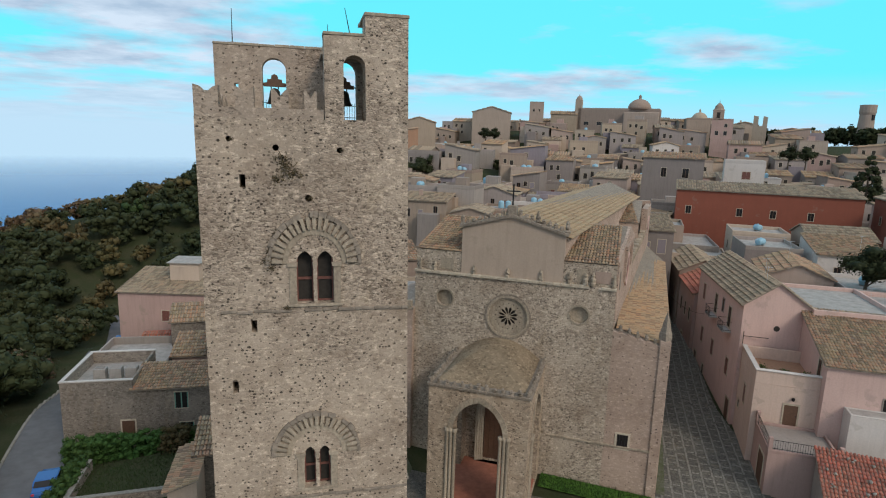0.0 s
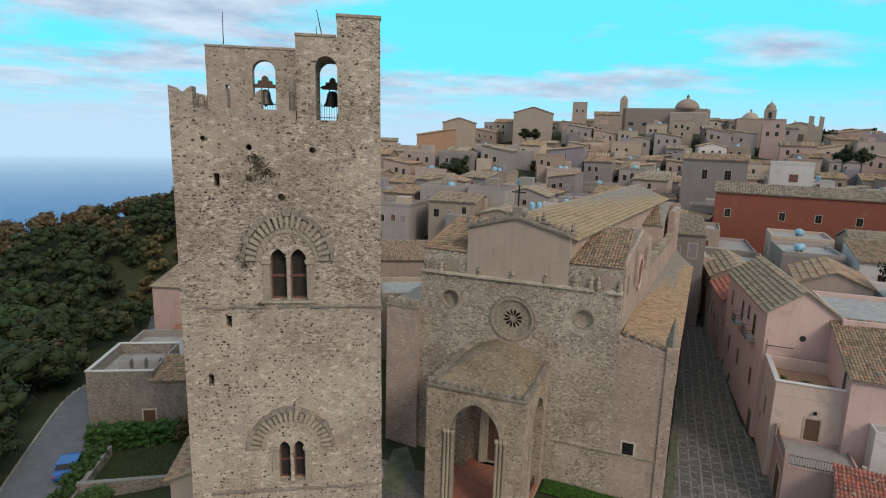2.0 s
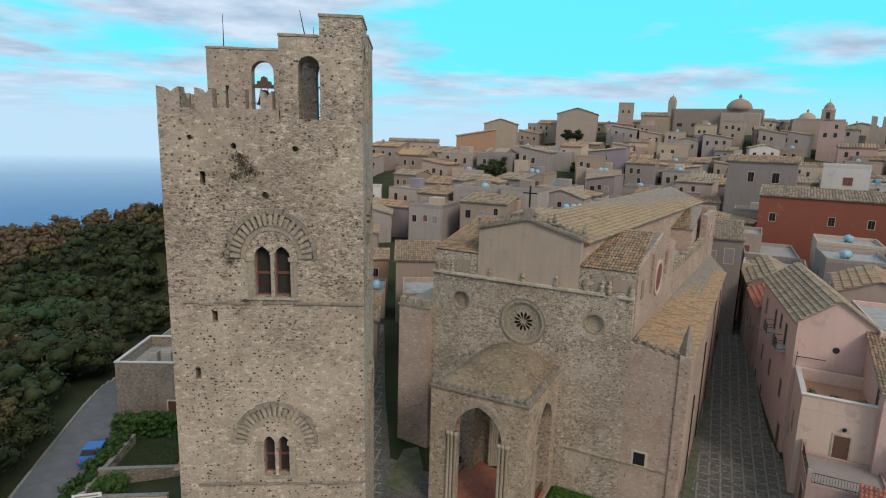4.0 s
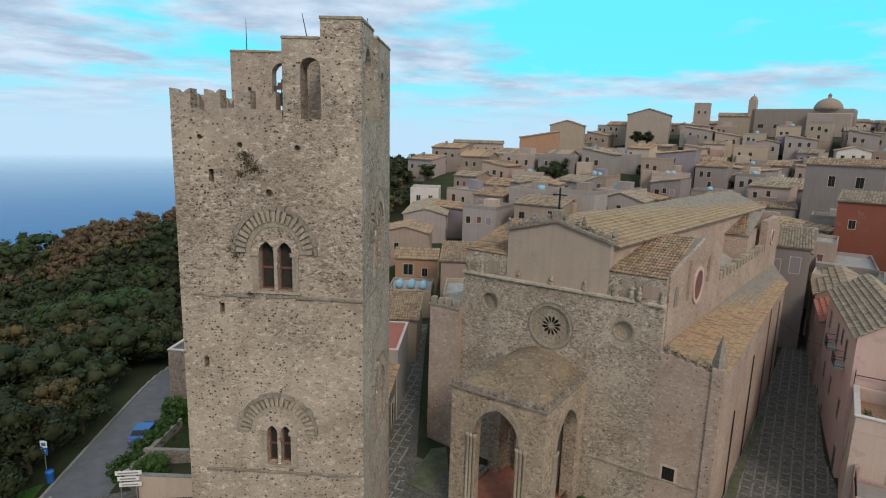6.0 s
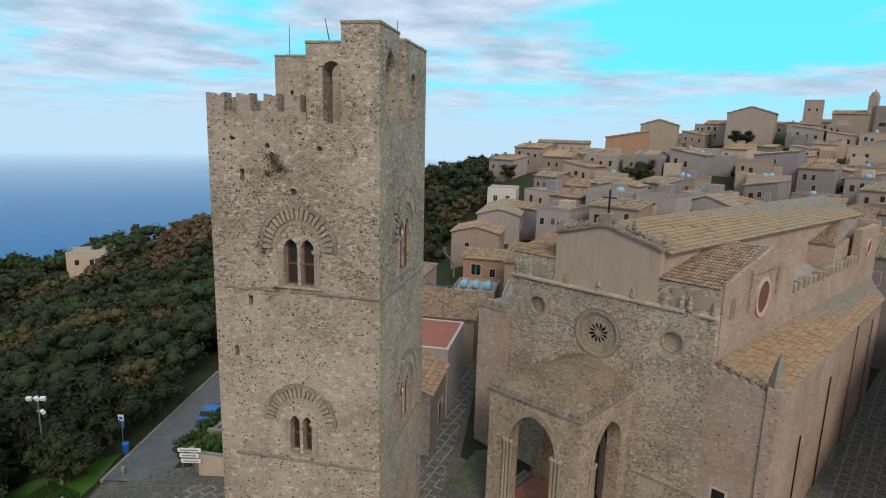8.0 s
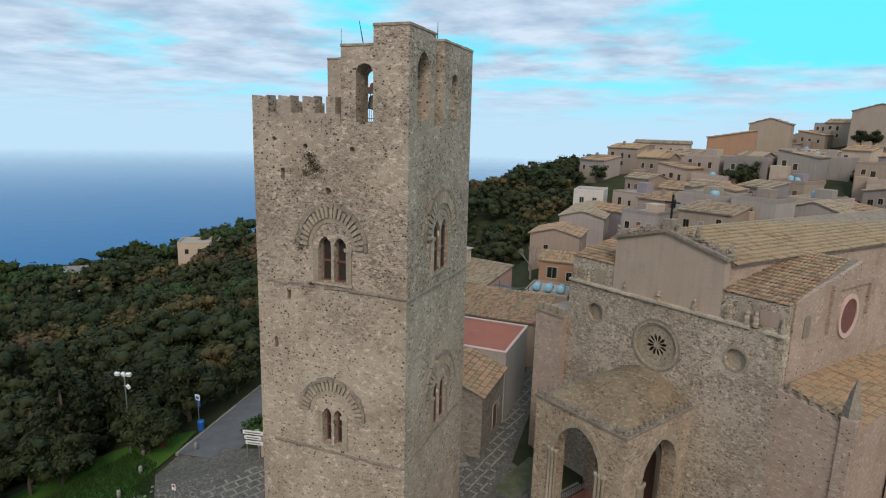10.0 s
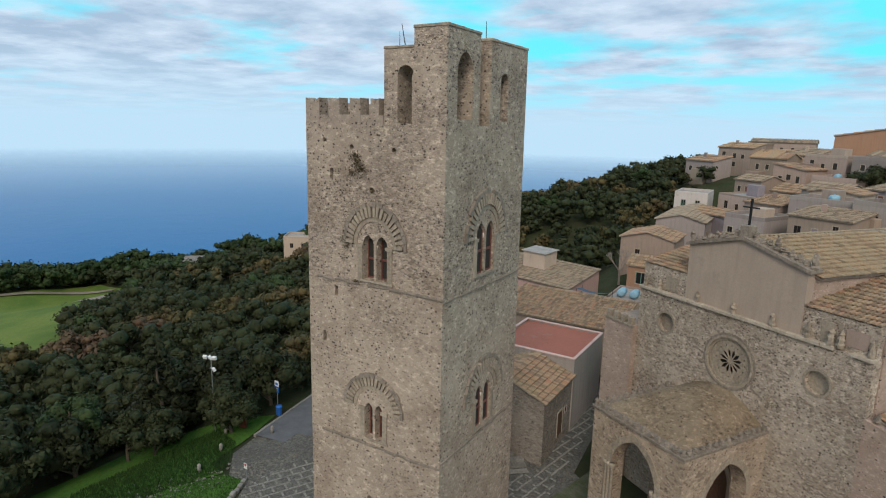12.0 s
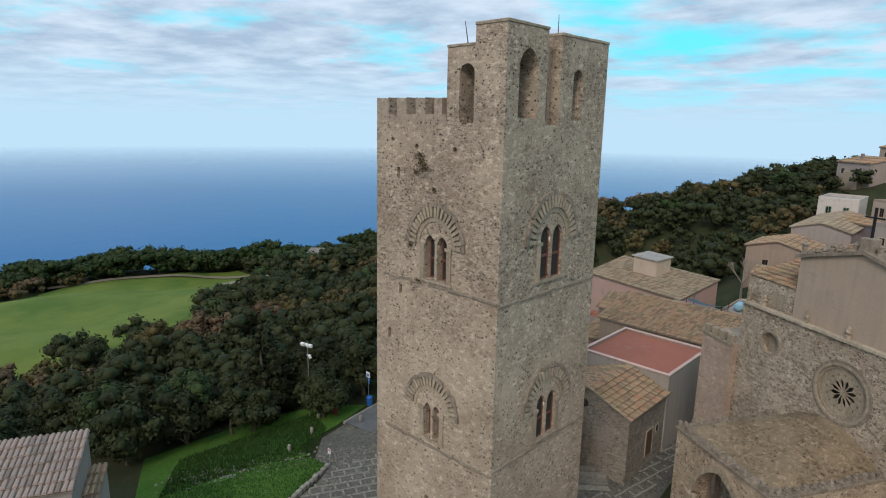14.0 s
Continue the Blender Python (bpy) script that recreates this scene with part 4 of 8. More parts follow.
# bells in the two arches of the back wall
for x, z, s in ((1.45, 31.25, 1.0), (5.35, 31.3, 1.15)):
    bell = thing("bell", pose(x - 0.013 * 11, b_y0 + 33.15 + 0.62, z), "dark bronze church bell hanging from a carved timber yoke", "bell", "bells of the tower")
    bm = bmesh.new()
    lathe(bm, [(0.47 * s, 0), (0.46 * s, 0.05), (0.38 * s, 0.2), (0.31 * s, 0.5), (0.28 * s, 0.72), (0.2 * s, 0.84), (0.05, 0.9)], 20)
    part("body", bm, M_BRONZE, bell, smooth=True)
    bm = bmesh.new()
    slab(bm, [(-0.62, 0.98), (0.62, 0.98), (0.62, 1.18), (0.42, 1.2), (0.4, 1.38), (0.2, 1.4), (0.16, 1.6), (0, 1.68), (-0.16, 1.6), (-0.2, 1.4), (-0.4, 1.38), (-0.42, 1.2), (-0.62, 1.18)], [], 0.26, XZ, -0.13)
    part("yoke", bm, M_WOOD, bell, "dark carved timber yoke")
    bm = bmesh.new()
    tube(bm, (-0.72, 0, 1.08), (0.72, 0, 1.08), 0.035)
    for k in (-0.2, 0.2):
        tube(bm, (k, 0, 0.84), (k, 0, 1.0), 0.03)
    part("axle", bm, M_IRON, bell)
    bm = bmesh.new()
    tube(bm, (0, 0, 0.7), (0, 0, -0.05), 0.03)
    lathe(bm, [(0.01, -0.1), (0.07, -0.06), (0.07, 0.02), (0.02, 0.08)], 8)
    part("clapper", bm, M_IRON, bell)
    grille = thing("iron_railing", pose(x - 0.013 * 10, b_y0 + 33.15 + 0.75, 30.5), "black iron railing in the belfry arch", "railing", "belfry railings")
    bm = bmesh.new()
    for zz in (0.12, 0.8):
        box(bm, -0.72, 0.72, -0.02, 0.02, zz, zz + 0.04)
    part("rail", bm, M_IRON, grille)
    for k in range(10):
        bm = bmesh.new()
        xx = -0.66 + k * 0.147
        tube(bm, (xx, 0, 0), (xx, 0, 0.9), 0.013, 0.013, 5)
        tube(bm, (xx, 0, 0.9), (xx, 0, 1.0), 0.022, 0.001, 5)
        part("bar", bm, M_IRON, grille)
for p, q in (((-0.9, 41.2, 34.4), (-0.9, 41.2, 36.3)), ((5.0, 33.6, 34.1), (4.75, 33.6, 35.3)), ((7.0, 38.5, 34.8), (7.0, 38.5, 36.0)), ((4.3, 41.2, 34.4), (4.3, 41.2, 35.8))):
    rod = thing("lightning_rod", Matrix.Translation(p), "thin dark metal rod on top of the tower", "rod", "rods on the tower")
    bm = bmesh.new()
    tube(bm, (0, 0, 0), Vector(q) - Vector(p), 0.03, 0.015, 6)
    part("mast", bm, M_IRON, rod)
    part("foot", newbox(-0.1, 0.1, -0.1, 0.1, 0, 0.12, bevel=0.02), M_CONCRETE, rod)

# ---- church ----
M_TILENAVE = tiles("nave_tiles", (0.40, 0.27, 0.16), (0.38, 0.30, 0.19), (0.32, 0.22, 0.14), lichen=(0.30, 0.255, 0.17), amount=0.55)
CH = pose(20.19, 52.0, 0, 0, 0, -30.6)      # u across the front, v into the church
church = thing("church", CH, "large old stone church with rose window and tiled roofs", "church")


def cpart(name, bm, mat, parent=church, label="", smooth=False):
    return part(name, bm, mat, parent, label, smooth)


def quad_slab(pts, thick):
    """A sloping slab over four corner points (given round the edge), thick downwards."""
    bm = bmesh.new()
    top = [bm.verts.new(p) for p in pts]
    low = [bm.verts.new(Vector(p) - Vector((0, 0, thick))) for p in pts]
    bm.faces.new(top)
    bm.faces.new(low[::-1])
    for i in range(len(pts)):
        j = (i + 1) % len(pts)
        bm.faces.new((top[i], low[i], low[j], top[j]))
    return bm


def wall_between(p, q, z0, z1, thick, z1b=None):
    """An upright wall along p-q (plan points), thick to the left of the way; its top may slope to z1b."""
    p, q = Vector(p), Vector(q)
    n = Vector((-(q - p).y, (q - p).x)).normalized() * thick
    bm = bmesh.new()
    z1b = z1 if z1b is None else z1b
    vs = [bm.verts.new((a.x, a.y, z)) for a, z in ((p, z0), (q, z0), (q, z1b), (p, z1), (p + n, z0), (q + n, z0), (q + n, z1b), (p + n, z1))]
    for f in ((0, 1, 2, 3), (5, 4, 7, 6), (4, 0, 3, 7), (1, 5, 6, 2), (3, 2, 6, 7), (4, 5, 1, 0)):
        bm.faces.new([vs[i] for i in f])
    return bm


# front wall with the rose and the two round windows
bm = bmesh.new()
slab(bm, [(-8.75, -1.5), (8.8, -1.5), (8.8, 17.75), (-8.75, 17.75)], [circle(-0.1, 14.35, 1.72, 32), circle(-5.9, 15.45, 0.78, 20), circle(5.95, 15.25, 0.78, 20), arch(-0.35, 0.4, 3.0, 5.2, 2.0, 8)], 1.0, XZ, 0.0)
cpart("front_wall", bm, M_FACADE, label="rubble stone front wall")
for c, z in ((-5.9, 15.45), (5.95, 15.25)):
    bm = bmesh.new()
    slab(bm, circle(c, z, 0.92, 24), [circle(c, z, 0.76, 24)], 0.1, XZ, -0.05)
    o = cpart("round_window", bm, M_ASHLAR, label="blind round window with a moulded rim")
    bm = bmesh.new()
    slab(bm, circle(c, z, 0.77, 20), [], 0.1, XZ, 0.35)
    cpart("infill", bm, M_ASHLAR, o)
# the rose: rings, a pierced plate with petals, small holes round it
rose = cpart("rose_window", (lambda bm: (slab(bm, circle(-0.1, 14.35, 1.9, 40), [circle(-0.1, 14.35, 1.74, 40)], 0.16, XZ, -0.1), bm)[1])(bmesh.new()), M_ASHLAR, label="carved round rose window with twelve petals")
bm = bmesh.new()
slab(bm, circle(-0.1, 14.35, 1.72, 40), [circle(-0.1, 14.35, 1.56, 40)], 0.16, XZ, 0.02)
cpart("inner_ring", bm, M_ASHLAR, rose)
petals = []
for k in range(12):
    a = 2 * math.pi * (k + 0.5) / 12
    ca, sa = math.cos(a), math.sin(a)
    loop = [(0.14, 0), (0.45, 0.105), (0.68, 0.13), (0.92, 0), (0.68, -0.13), (0.45, -0.105)]
    petals.append([(-0.1 + ca * r - sa * s, 14.35 + sa * r + ca * s) for r, s in loop])
for k in range(16):
    a = 2 * math.pi * k / 16
    petals.append(circle(-0.1 + 1.15 * math.cos(a), 14.35 + 1.15 * math.sin(a), 0.065, 6))
bm = bmesh.new()
slab(bm, circle(-0.1, 14.35, 1.57, 40), petals, 0.12, XZ, 0.12)
cpart("pierced_plate", bm, M_ASHLAR, rose, "pierced stone plate with petals")
# near-black disc puts the shade behind the petals into the colour
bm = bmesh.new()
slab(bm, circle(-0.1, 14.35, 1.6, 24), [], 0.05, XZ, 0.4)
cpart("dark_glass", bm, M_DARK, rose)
for k in range(28):
    bm = bmesh.new()
    a0, a1 = 2 * math.pi * (k + 0.04) / 28, 2 * math.pi * (k + 0.96) / 28
    slab(bm, [(-0.1 + r * math.cos(a), 14.35 + r * math.sin(a)) for r, a in ((1.91, a0), (2.06, a0), (2.06, a1), (1.91, a1))], [], 0.1, XZ, -0.06 + random.uniform(-0.02, 0.02))
    cpart("rim_stone", bm, M_ASHDARK, rose)
# the upper storey, a hand behind the ledge
for a, b_, za, zb, mid, mat, lab in ((-4.5, 4.4, 21.95, 21.85, (-0.15, 23.15), M_GABLE, "pale rendered gable"), (-8.7, -4.5, 19.7, 19.7, None, M_FACADE, ""), (4.4, 8.75, 19.7, 19.7, None, M_FACADE, "")):
    bm = bmesh.new()
    loop = [(a, 17.75), (b_ - 0.004, 17.75), (b_ - 0.004, zb)] + ([mid] if mid else []) + [(a, za)]
    slab(bm, loop, [], 0.75 if mid else 0.6, XZ, 0.12 if mid else 0.2)
    cpart("upper_wall", bm, mat, label=lab)
pos = -8.8
while pos < 8.8:                       # ledge of moulded stones under the upper storey
    L = random.uniform(0.55, 1.0)
    if random.random() < 0.93:
        cpart("ledge_stone", newbox(pos, min(pos + L - 0.015, 8.85), -0.2 + random.uniform(-0.03, 0.03), 0.3, 17.62, 17.86 + random.uniform(-0.02, 0.02), bevel=0.03), M_PALE)
    pos += L
pos = 3.9
while pos < 13.0:                      # low string course right of the porch
    L = random.uniform(0.5, 0.9)
    cpart("ledge_stone", newbox(pos, pos + L - 0.01, -0.12, 0.1, 3.92, 4.1 + random.uniform(-0.03, 0.03), bevel=0.02), M_ASHLAR)
    pos += L
for p, q in (((-4.75, 22.05), (-0.15, 23.27)), ((-0.15, 23.27), (4.65, 21.95))):
    n = 9
    for k in range(n):
        a, b_ = Vector(p).lerp(Vector(q), k / n), Vector(p).lerp(Vector(q), (k + 0.97) / n)
        bm = bmesh.new()
        slab(bm, [(a.x, a.y - 0.12), (b_.x, b_.y - 0.12), (b_.x, b_.y + 0.1), (a.x, a.y + 0.1)], [], 1.25, XZ, -0.12)
        cpart("coping_stone", bm, M_ASHDARK)


def ornament(x, y, z, w, hgt, seed):
    """A worn crest stone: a broken, knobbly tooth."""
    rng = random.Random(seed)
    bm = bmesh.new()
    prof = [(0.5, 0), (0.5, 0.2), (0.34, 0.32), (0.46, 0.5), (0.3, 0.66), (0.34, 0.8), (0.12, 0.95), (0.02, 1.0)]
    lathe(bm, [(r * w * rng.uniform(0.8, 1.2), k * hgt) for r, k in prof], 7)
    for v in bm.verts:
        v.co += Vector((rng.uniform(-1, 1), rng.uniform(-1, 1), rng.uniform(-1, 1))) * w * 0.12
    bmesh.ops.translate(bm, verts=bm.verts, vec=(x, y, z))
    return bm


for k in range(19):                    # crest along the gable
    x = -4.6 + 9.1 * k / 18
    z = 23.3 - abs(x + 0.15) * 0.285
    tall = 0.5 if k in (0, 18) else 0.35 if k in (9, 13) else 0
    cpart("crest_stone", ornament(x, 0.45, z, random.uniform(0.42, 0.58), random.uniform(0.4, 0.75) + tall, k), M_ASHDARK)
for k, x in enumerate((-6.9, -3.3, -0.3, 2.6, 4.9, 6.3, 6.9, -8.3, 8.6)):      # worn brackets and figures standing on the ledge
    cpart("crest_stone", ornament(x, 0.02, 17.86, random.uniform(0.3, 0.45), random.uniform(0.8, 1.15), 30 + k), M_ASHLAR)
for x0, x1, z0, z1 in ((-6.4, -5.2, 18.05, 19.1), (5.6, 6.35, 18.0, 19.2), (7.05, 8.3, 18.1, 19.1)):
    bm = newbox(x0, x1, 0.155, 0.3, z0, z1)
    cpart("panel", bm, M_ASHLAR if x0 < 6 else M_TAN, label="patched panel of the upper wall")
# right wing under a long lean-to roof: the body runs a little askew to the front
cpart("wing_wall", wall_between((13.3, 0.0), (8.81, 0.0), -1.5, 13.25, -0.9, 14.2), M_CHURCHW, label="plastered front wall of the wing")
cpart("wing_wall", wall_between((13.3, 0.0), (14.55, 38.0), -1.5, 13.2, 0.9), M_CHURCHW, label="long plastered side wall")
cpart("wing_wall", wall_between((14.55, 38.0), (12.4, 44.0), -1.5, 13.2, 0.9, 14.4), M_CHURCHW)
for v, dz in ((7.5, 5.0), (15.5, 2.5), (25.0, 0), (33.0, 1.0)):     # shallow pilasters and pipes on the side wall
    u = 13.3 + v * 0.0329
    cpart("downpipe", (lambda bm: (tube(bm, (u + 0.1, v, -0.5), (u + 0.1, v, 12.9 - dz), 0.055, n=6), bm)[1])(bmesh.new()), M_WOODRED if v > 20 else M_IRON)
cpart("buttress", newbox(12.55, 13.42, -0.14, 0.8, -1.5, 13.9, bevel=0.05), M_CHURCHW)
bm = bmesh.new()
lathe(bm, [(0.52, 13.9), (0.5, 14.5), (0.44, 14.6), (0.34, 15.0), (0.3, 15.3), (0.16, 15.8), (0.03, 16.3)], 4, (12.95, 0.35, 0))
cpart("pinnacle", bm, M_ASHDARK, label="small stepped stone pinnacle")
for k in range(5):
    cpart("crest_stone", ornament(9.4 + k * 0.7, 0.25, 14.25 - k * 0.2, 0.35, 0.5, 70 + k), M_ASHDARK)
win = cpart("square_window", (lambda bm: (slab(bm, [(9.72, 3.75), (10.98, 3.75), (10.98, 5.3), (9.72, 5.3)], [[(9.9, 3.9), (10.8, 3.9), (10.8, 5.15), (9.9, 5.15)]], 0.06, XZ, -0.045), bm)[1])(bmesh.new()), M_PALE, label="square barred window")
cpart("pane", newbox(9.9, 10.8, -0.022, -0.012, 3.9, 5.15), M_GLASS, win)
for k in range(3):
    cpart("bar", (lambda bm: (tube(bm, (10.12 + k * 0.23, -0.05, 3.9), (10.12 + k * 0.23, -0.05, 5.15), 0.015, n=5), bm)[1])(bmesh.new()), M_IRON, win)
cpart("roof_deck", quad_slab([(9.0, 0.55, 14.3), (13.35, 0.55, 13.2), (14.75, 38.2, 13.2), (12.3, 43.6, 14.45)], 0.15), M_ASHDARK)
# clerestory wall of the aisle, with battlements and two taller chapel blocks
cl = lambda v: 8.8 + 0.083 * v
cpart("side_wall", wall_between((cl(0.85), 0.85), (cl(9.6), 9.6), 13.0, 19.85, 0.8, 21.75), M_CHURCHW, label="plastered aisle wall with a round window")
cpart("side_wall", wall_between((cl(9.6), 9.6), (cl(15.5), 15.5), 13.0, 21.75, 0.8, 20.2), M_CHURCHW)
cpart("side_wall", wall_between((cl(15.5), 15.5), (cl(37), 37), 13.0, 16.9, 0.8), M_CHURCHW)
cpart("side_wall", wall_between((cl(37), 37), (cl(45), 45), 12.0, 20.6, 0.8), M_CHURCHW)
for k in range(15):
    v = 16.2 + k * 1.4
    cpart("merlon", newbox(cl(v) - 0.7, cl(v) + 0.03, v, v + 0.75, 16.9, 17.75 + random.uniform(-0.15, 0.1), bevel=0.05), M_ASHLAR)


def on_side(v, z):
    """Local frame on the aisle wall: a along the wall, b up, depth outwards."""
    d = Vector((0.083, 1, 0)).normalized()
    m = Matrix(((d.x, 0, d.y, 0), (d.y, 0, -d.x, 0), (0, 1, 0, 0), (0, 0, 0, 1)))
    return Matrix.Translation((cl(v), v, z)) @ m


for v, z, r in ((8.3, 17.9, 1.45), (40.5, 18.3, 0.9)):
    bm = bmesh.new()
    slab(bm, circle(0, 0, r, 28, r * 1.12), [circle(0, 0, r * 0.8, 28, r * 0.9)], 0.14, on_side(v, z), 0.0)
    o = cpart("round_window", bm, M_PINK, label="round window with a pale rendered surround")
    bm = bmesh.new()
    slab(bm, circle(0, 0, r * 0.8, 24, r * 0.9), [], 0.03, on_side(v, z), 0.02)
    cpart("pane", bm, M_WOODRED, o)
bm = bmesh.new()
slab(bm, [(-3.0, 0), (-2.2, 0), (-2.2, 2.9), (2.6, 2.9), (2.6, 0.6), (3.4, 0.6), (3.4, 3.3), (-3.0, 3.3)], [], 0.22, on_side(8.3, 17.2), 0.0)
cpart("moulding", bm, M_CHURCHW, label="raised frame round the window")
bm = bmesh.new()
slab(bm, arch(0, 0, 0.8, 1.2, 0.4, 5), [], 0.05, on_side(2.6, 17.2), 0.0)
cpart("niche", bm, M_ASHDARK)
# aisle blocks behind the front, left side plain
cpart("side_wall", wall_between((4.4, 0.85), (10.3, 44.0), 16.0, 21.5, 0.5), M_CHURCHW, label="nave wall above the aisle roof")
cpart("side_wall", wall_between((-8.7, 1.0), (-3.0, 45.0), -1.5, 19.3, -0.8), M_CHURCHW)
cpart("side_wall", wall_between((-4.5, 0.87), (1.5, 44.0), 16.0, 21.7, -0.5), M_CHURCHW)
cpart("end_wall", wall_between((-3.0, 45.0), (12.4, 45.0), -1.5, 21.0, 0.8), M_CHURCHW)
cpart("roof_deck", quad_slab([(4.9, 9.9, 18.0), (9.0, 15.5, 16.2), (11.6, 44, 16.2), (9.8, 44, 18.0)], 0.2), M_CONCRETE)
cpart("roof_deck", quad_slab([(4.45, 0.3, 19.72), (8.72, 0.3, 19.72), (9.3, 9.6, 21.75), (5.75, 9.6, 21.75)], 0.15), M_ASHDARK)
cpart("roof_deck", quad_slab([(5.75, 9.6, 21.75), (9.3, 9.6, 21.75), (9.8, 15.5, 20.1), (6.6, 15.5, 20.1)], 0.15), M_ASHDARK)
cpart("roof_deck", quad_slab([(-8.72, 0.3, 19.72), (-4.52, 0.3, 19.72), (-3.4, 9.6, 21.6), (-7.5, 9.6, 21.6)], 0.15), M_ASHDARK)
cpart("side_wall", wall_between((-8.7, 1.0), (-7.4, 9.6), 17.0, 19.7, -0.5, 21.5), M_CHURCHW)
cpart("roof_deck", quad_slab([(-7.6, 9.6, 19.3), (-3.4, 9.6, 19.3), (1.4, 44, 19.3), (-3.0, 44, 19.3)], 0.15), M_ASHDARK)
ridge0, ridge1 = Vector((-0.1, 0.8, 23.25)), Vector((6.3, 44.0, 23.6))
cpart("roof_deck", quad_slab([tuple(ridge0), (4.75, 0.8, 21.55), (10.7, 44.0, 21.6), tuple(ridge1)], 0.15), M_ASHDARK)
cpart("roof_deck", quad_slab([tuple(ridge0), (-4.9, 0.8, 21.7), (1.2, 44.0, 21.8), tuple(ridge1)], 0.15), M_ASHDARK)


def slope_frame(eave0, eave1, top0):
    """Frame of a slope: x along the eave, y up the slope in plan, origin at eave0; returns the frame and its sizes."""
    e0, e1, t0 = Vector(eave0), Vector(eave1), Vector(top0)
    x = (e1 - e0).normalized()
    up = (t0 - e0) - x * (t0 - e0).dot(x)
    y = Vector((up.x, up.y, 0)).normalized()
    z = x.cross(y)
    m = Matrix((x, y, Vector((0, 0, 1)))).transposed().to_4x4()
    m.translation = e0
    return m, (e1 - e0).length, Vector((up.x, up.y, 0)).length, up.z


def tile_slope(eave0, eave1, top0, mat, name="tiles", parent=church, seed=1, singles=0, skew=0.0, **k):
    m, w, length, rise = slope_frame(eave0, eave1, top0)
    if skew:
        m = m @ Matrix(((1, skew, 0, 0), (0, 1, 0, 0), (0, 0, 1, 0), (0, 0, 0, 1)))
    tiled(name, parent, m, w, length, rise, mat, seed, singles, **k)


tile_slope((13.45, 0.5, 13.2), (14.8, 37.5, 13.2), (9.1, 0.65, 14.35), M_TILEGOLD, seed=3, singles=280, col=0.25, row=0.42)
tile_slope((4.9, 0.7, 21.55), (10.8, 44.0, 21.6), tuple(ridge0), M_TILENAVE, seed=4, col=0.28, row=0.46)
tile_slope((-5.0, 0.7, 21.7), (1.1, 44.0, 21.8), tuple(ridge0), M_TILENAVE, seed=5, col=0.4, row=0.7)
tile_slope((4.4, 0.15, 19.72), (8.8, 0.15, 19.72), (5.2, 9.6, 21.75), M_TILE, seed=6, singles=260, col=0.27, row=0.55)
tile_slope((-8.8, 0.15, 19.72), (-4.5, 0.15, 19.72), (-8.0, 9.6, 21.6), M_TILE, seed=7, col=0.27, row=0.55)
tile_slope((8.9, 29.0, 19.6), (10.6, 29.2, 19.6), (9.3, 38.0, 21.6), M_TILE, seed=8, col=0.27, row=0.55)
cpart("dormer_block", newbox(6.9, 10.7, 29.2, 38.0, 16.0, 19.55), M_CHURCHW)
tile_slope((6.7, 29.0, 19.6), (8.9, 29.0, 19.6), (7.3, 38.0, 21.6), M_TILE, seed=9, col=0.27, row=0.55)
cpart("roof_deck", quad_slab([(6.8, 29.1, 19.62), (10.75, 29.1, 19.62), (11.1, 38.0, 21.6), (7.3, 38.0, 21.6)], 0.12), M_ASHDARK)
# left annex beside the front
cpart("annex", newbox(-12.0, -8.76, -0.5, 8.0, -1.5, 14.3), M_CHURCHW, label="plain plastered annex with a battlemented top")
for k in range(4):
    cpart("merlon", newbox(-11.95 + k * 0.85, -11.45 + k * 0.85, -0.5, -0.05, 14.3, 14.95, bevel=0.04), M_ASHLAR)
cpart("ledge_stone", newbox(-12.1, -8.7, -0.6, -0.4, 14.15, 14.32), M_ASHLAR)

# porch
M_PORCH = rubble("porch_stone", (0.507, 0.403, 0.300), (0.397, 0.307, 0.223), (0.188, 0.145, 0.109), stone=3.0, pits=0.8, plaster=0.42, moss=0.18, joints=0.5, crevice=0.95)
porch = thing("porch", CH, "vaulted stone porch with pointed arches in front of the church door", "porch")
PU0, PU1, PV = -4.55, 3.4, -8.0
bm = bmesh.new()
slab(bm, [(PU0, -1.0), (PU1, -1.0), (PU1, 10.6), (PU0, 10.6)], [arch(-0.5, 0.25, 3.95, 7.2, 2.55, 9)], 1.1, XZ, PV)
part("front_arch", bm, M_PORCH, porch, "front wall with a pointed arch")
for x in (PU0, PU1 - 1.1):
    bm = bmesh.new()
    slab(bm, [(PV + 1.1, -1.0), (-0.02, -1.0), (-0.02, 10.6), (PV + 1.1, 10.6)], [arch(-3.7, 0.25, 4.2, 6.6, 2.7, 9)], 1.1, YZ, x)
    part("side_arch", bm, M_PORCH, porch, "side wall with a pointed arch")
part("porch_floor", newbox(PU0 + 0.1, PU1 - 0.1, PV + 0.1, -0.03, 0.0, 0.4), M_BRICKFLOOR, porch, "red terracotta floor")
for sx in (-2.62, 1.62):            # clustered columns at the arch
    for k in range(3):
        bm = bmesh.new()
        lathe(bm, [(0.2, 0.2), (0.2, 0.5), (0.13, 0.6), (0.13, 6.9), (0.2, 7.05), (0.22, 7.3)], 10, (sx + (k - 1) * 0.3 * (1 if sx > 0 else 1), PV - 0.05, 0))
        part("column", bm, M_ASHLAR, porch, smooth=True)
for k in range(3):                  # corner columns towards the side
    bm = bmesh.new()
    lathe(bm, [(0.2, 0.2), (0.2, 0.5), (0.13, 0.6), (0.13, 6.3), (0.2, 6.45), (0.22, 6.7)], 10, (PU1 + 0.03, -6.2 + k * 0.27, 0))
    part("column", bm, M_ASHLAR, porch, smooth=True)


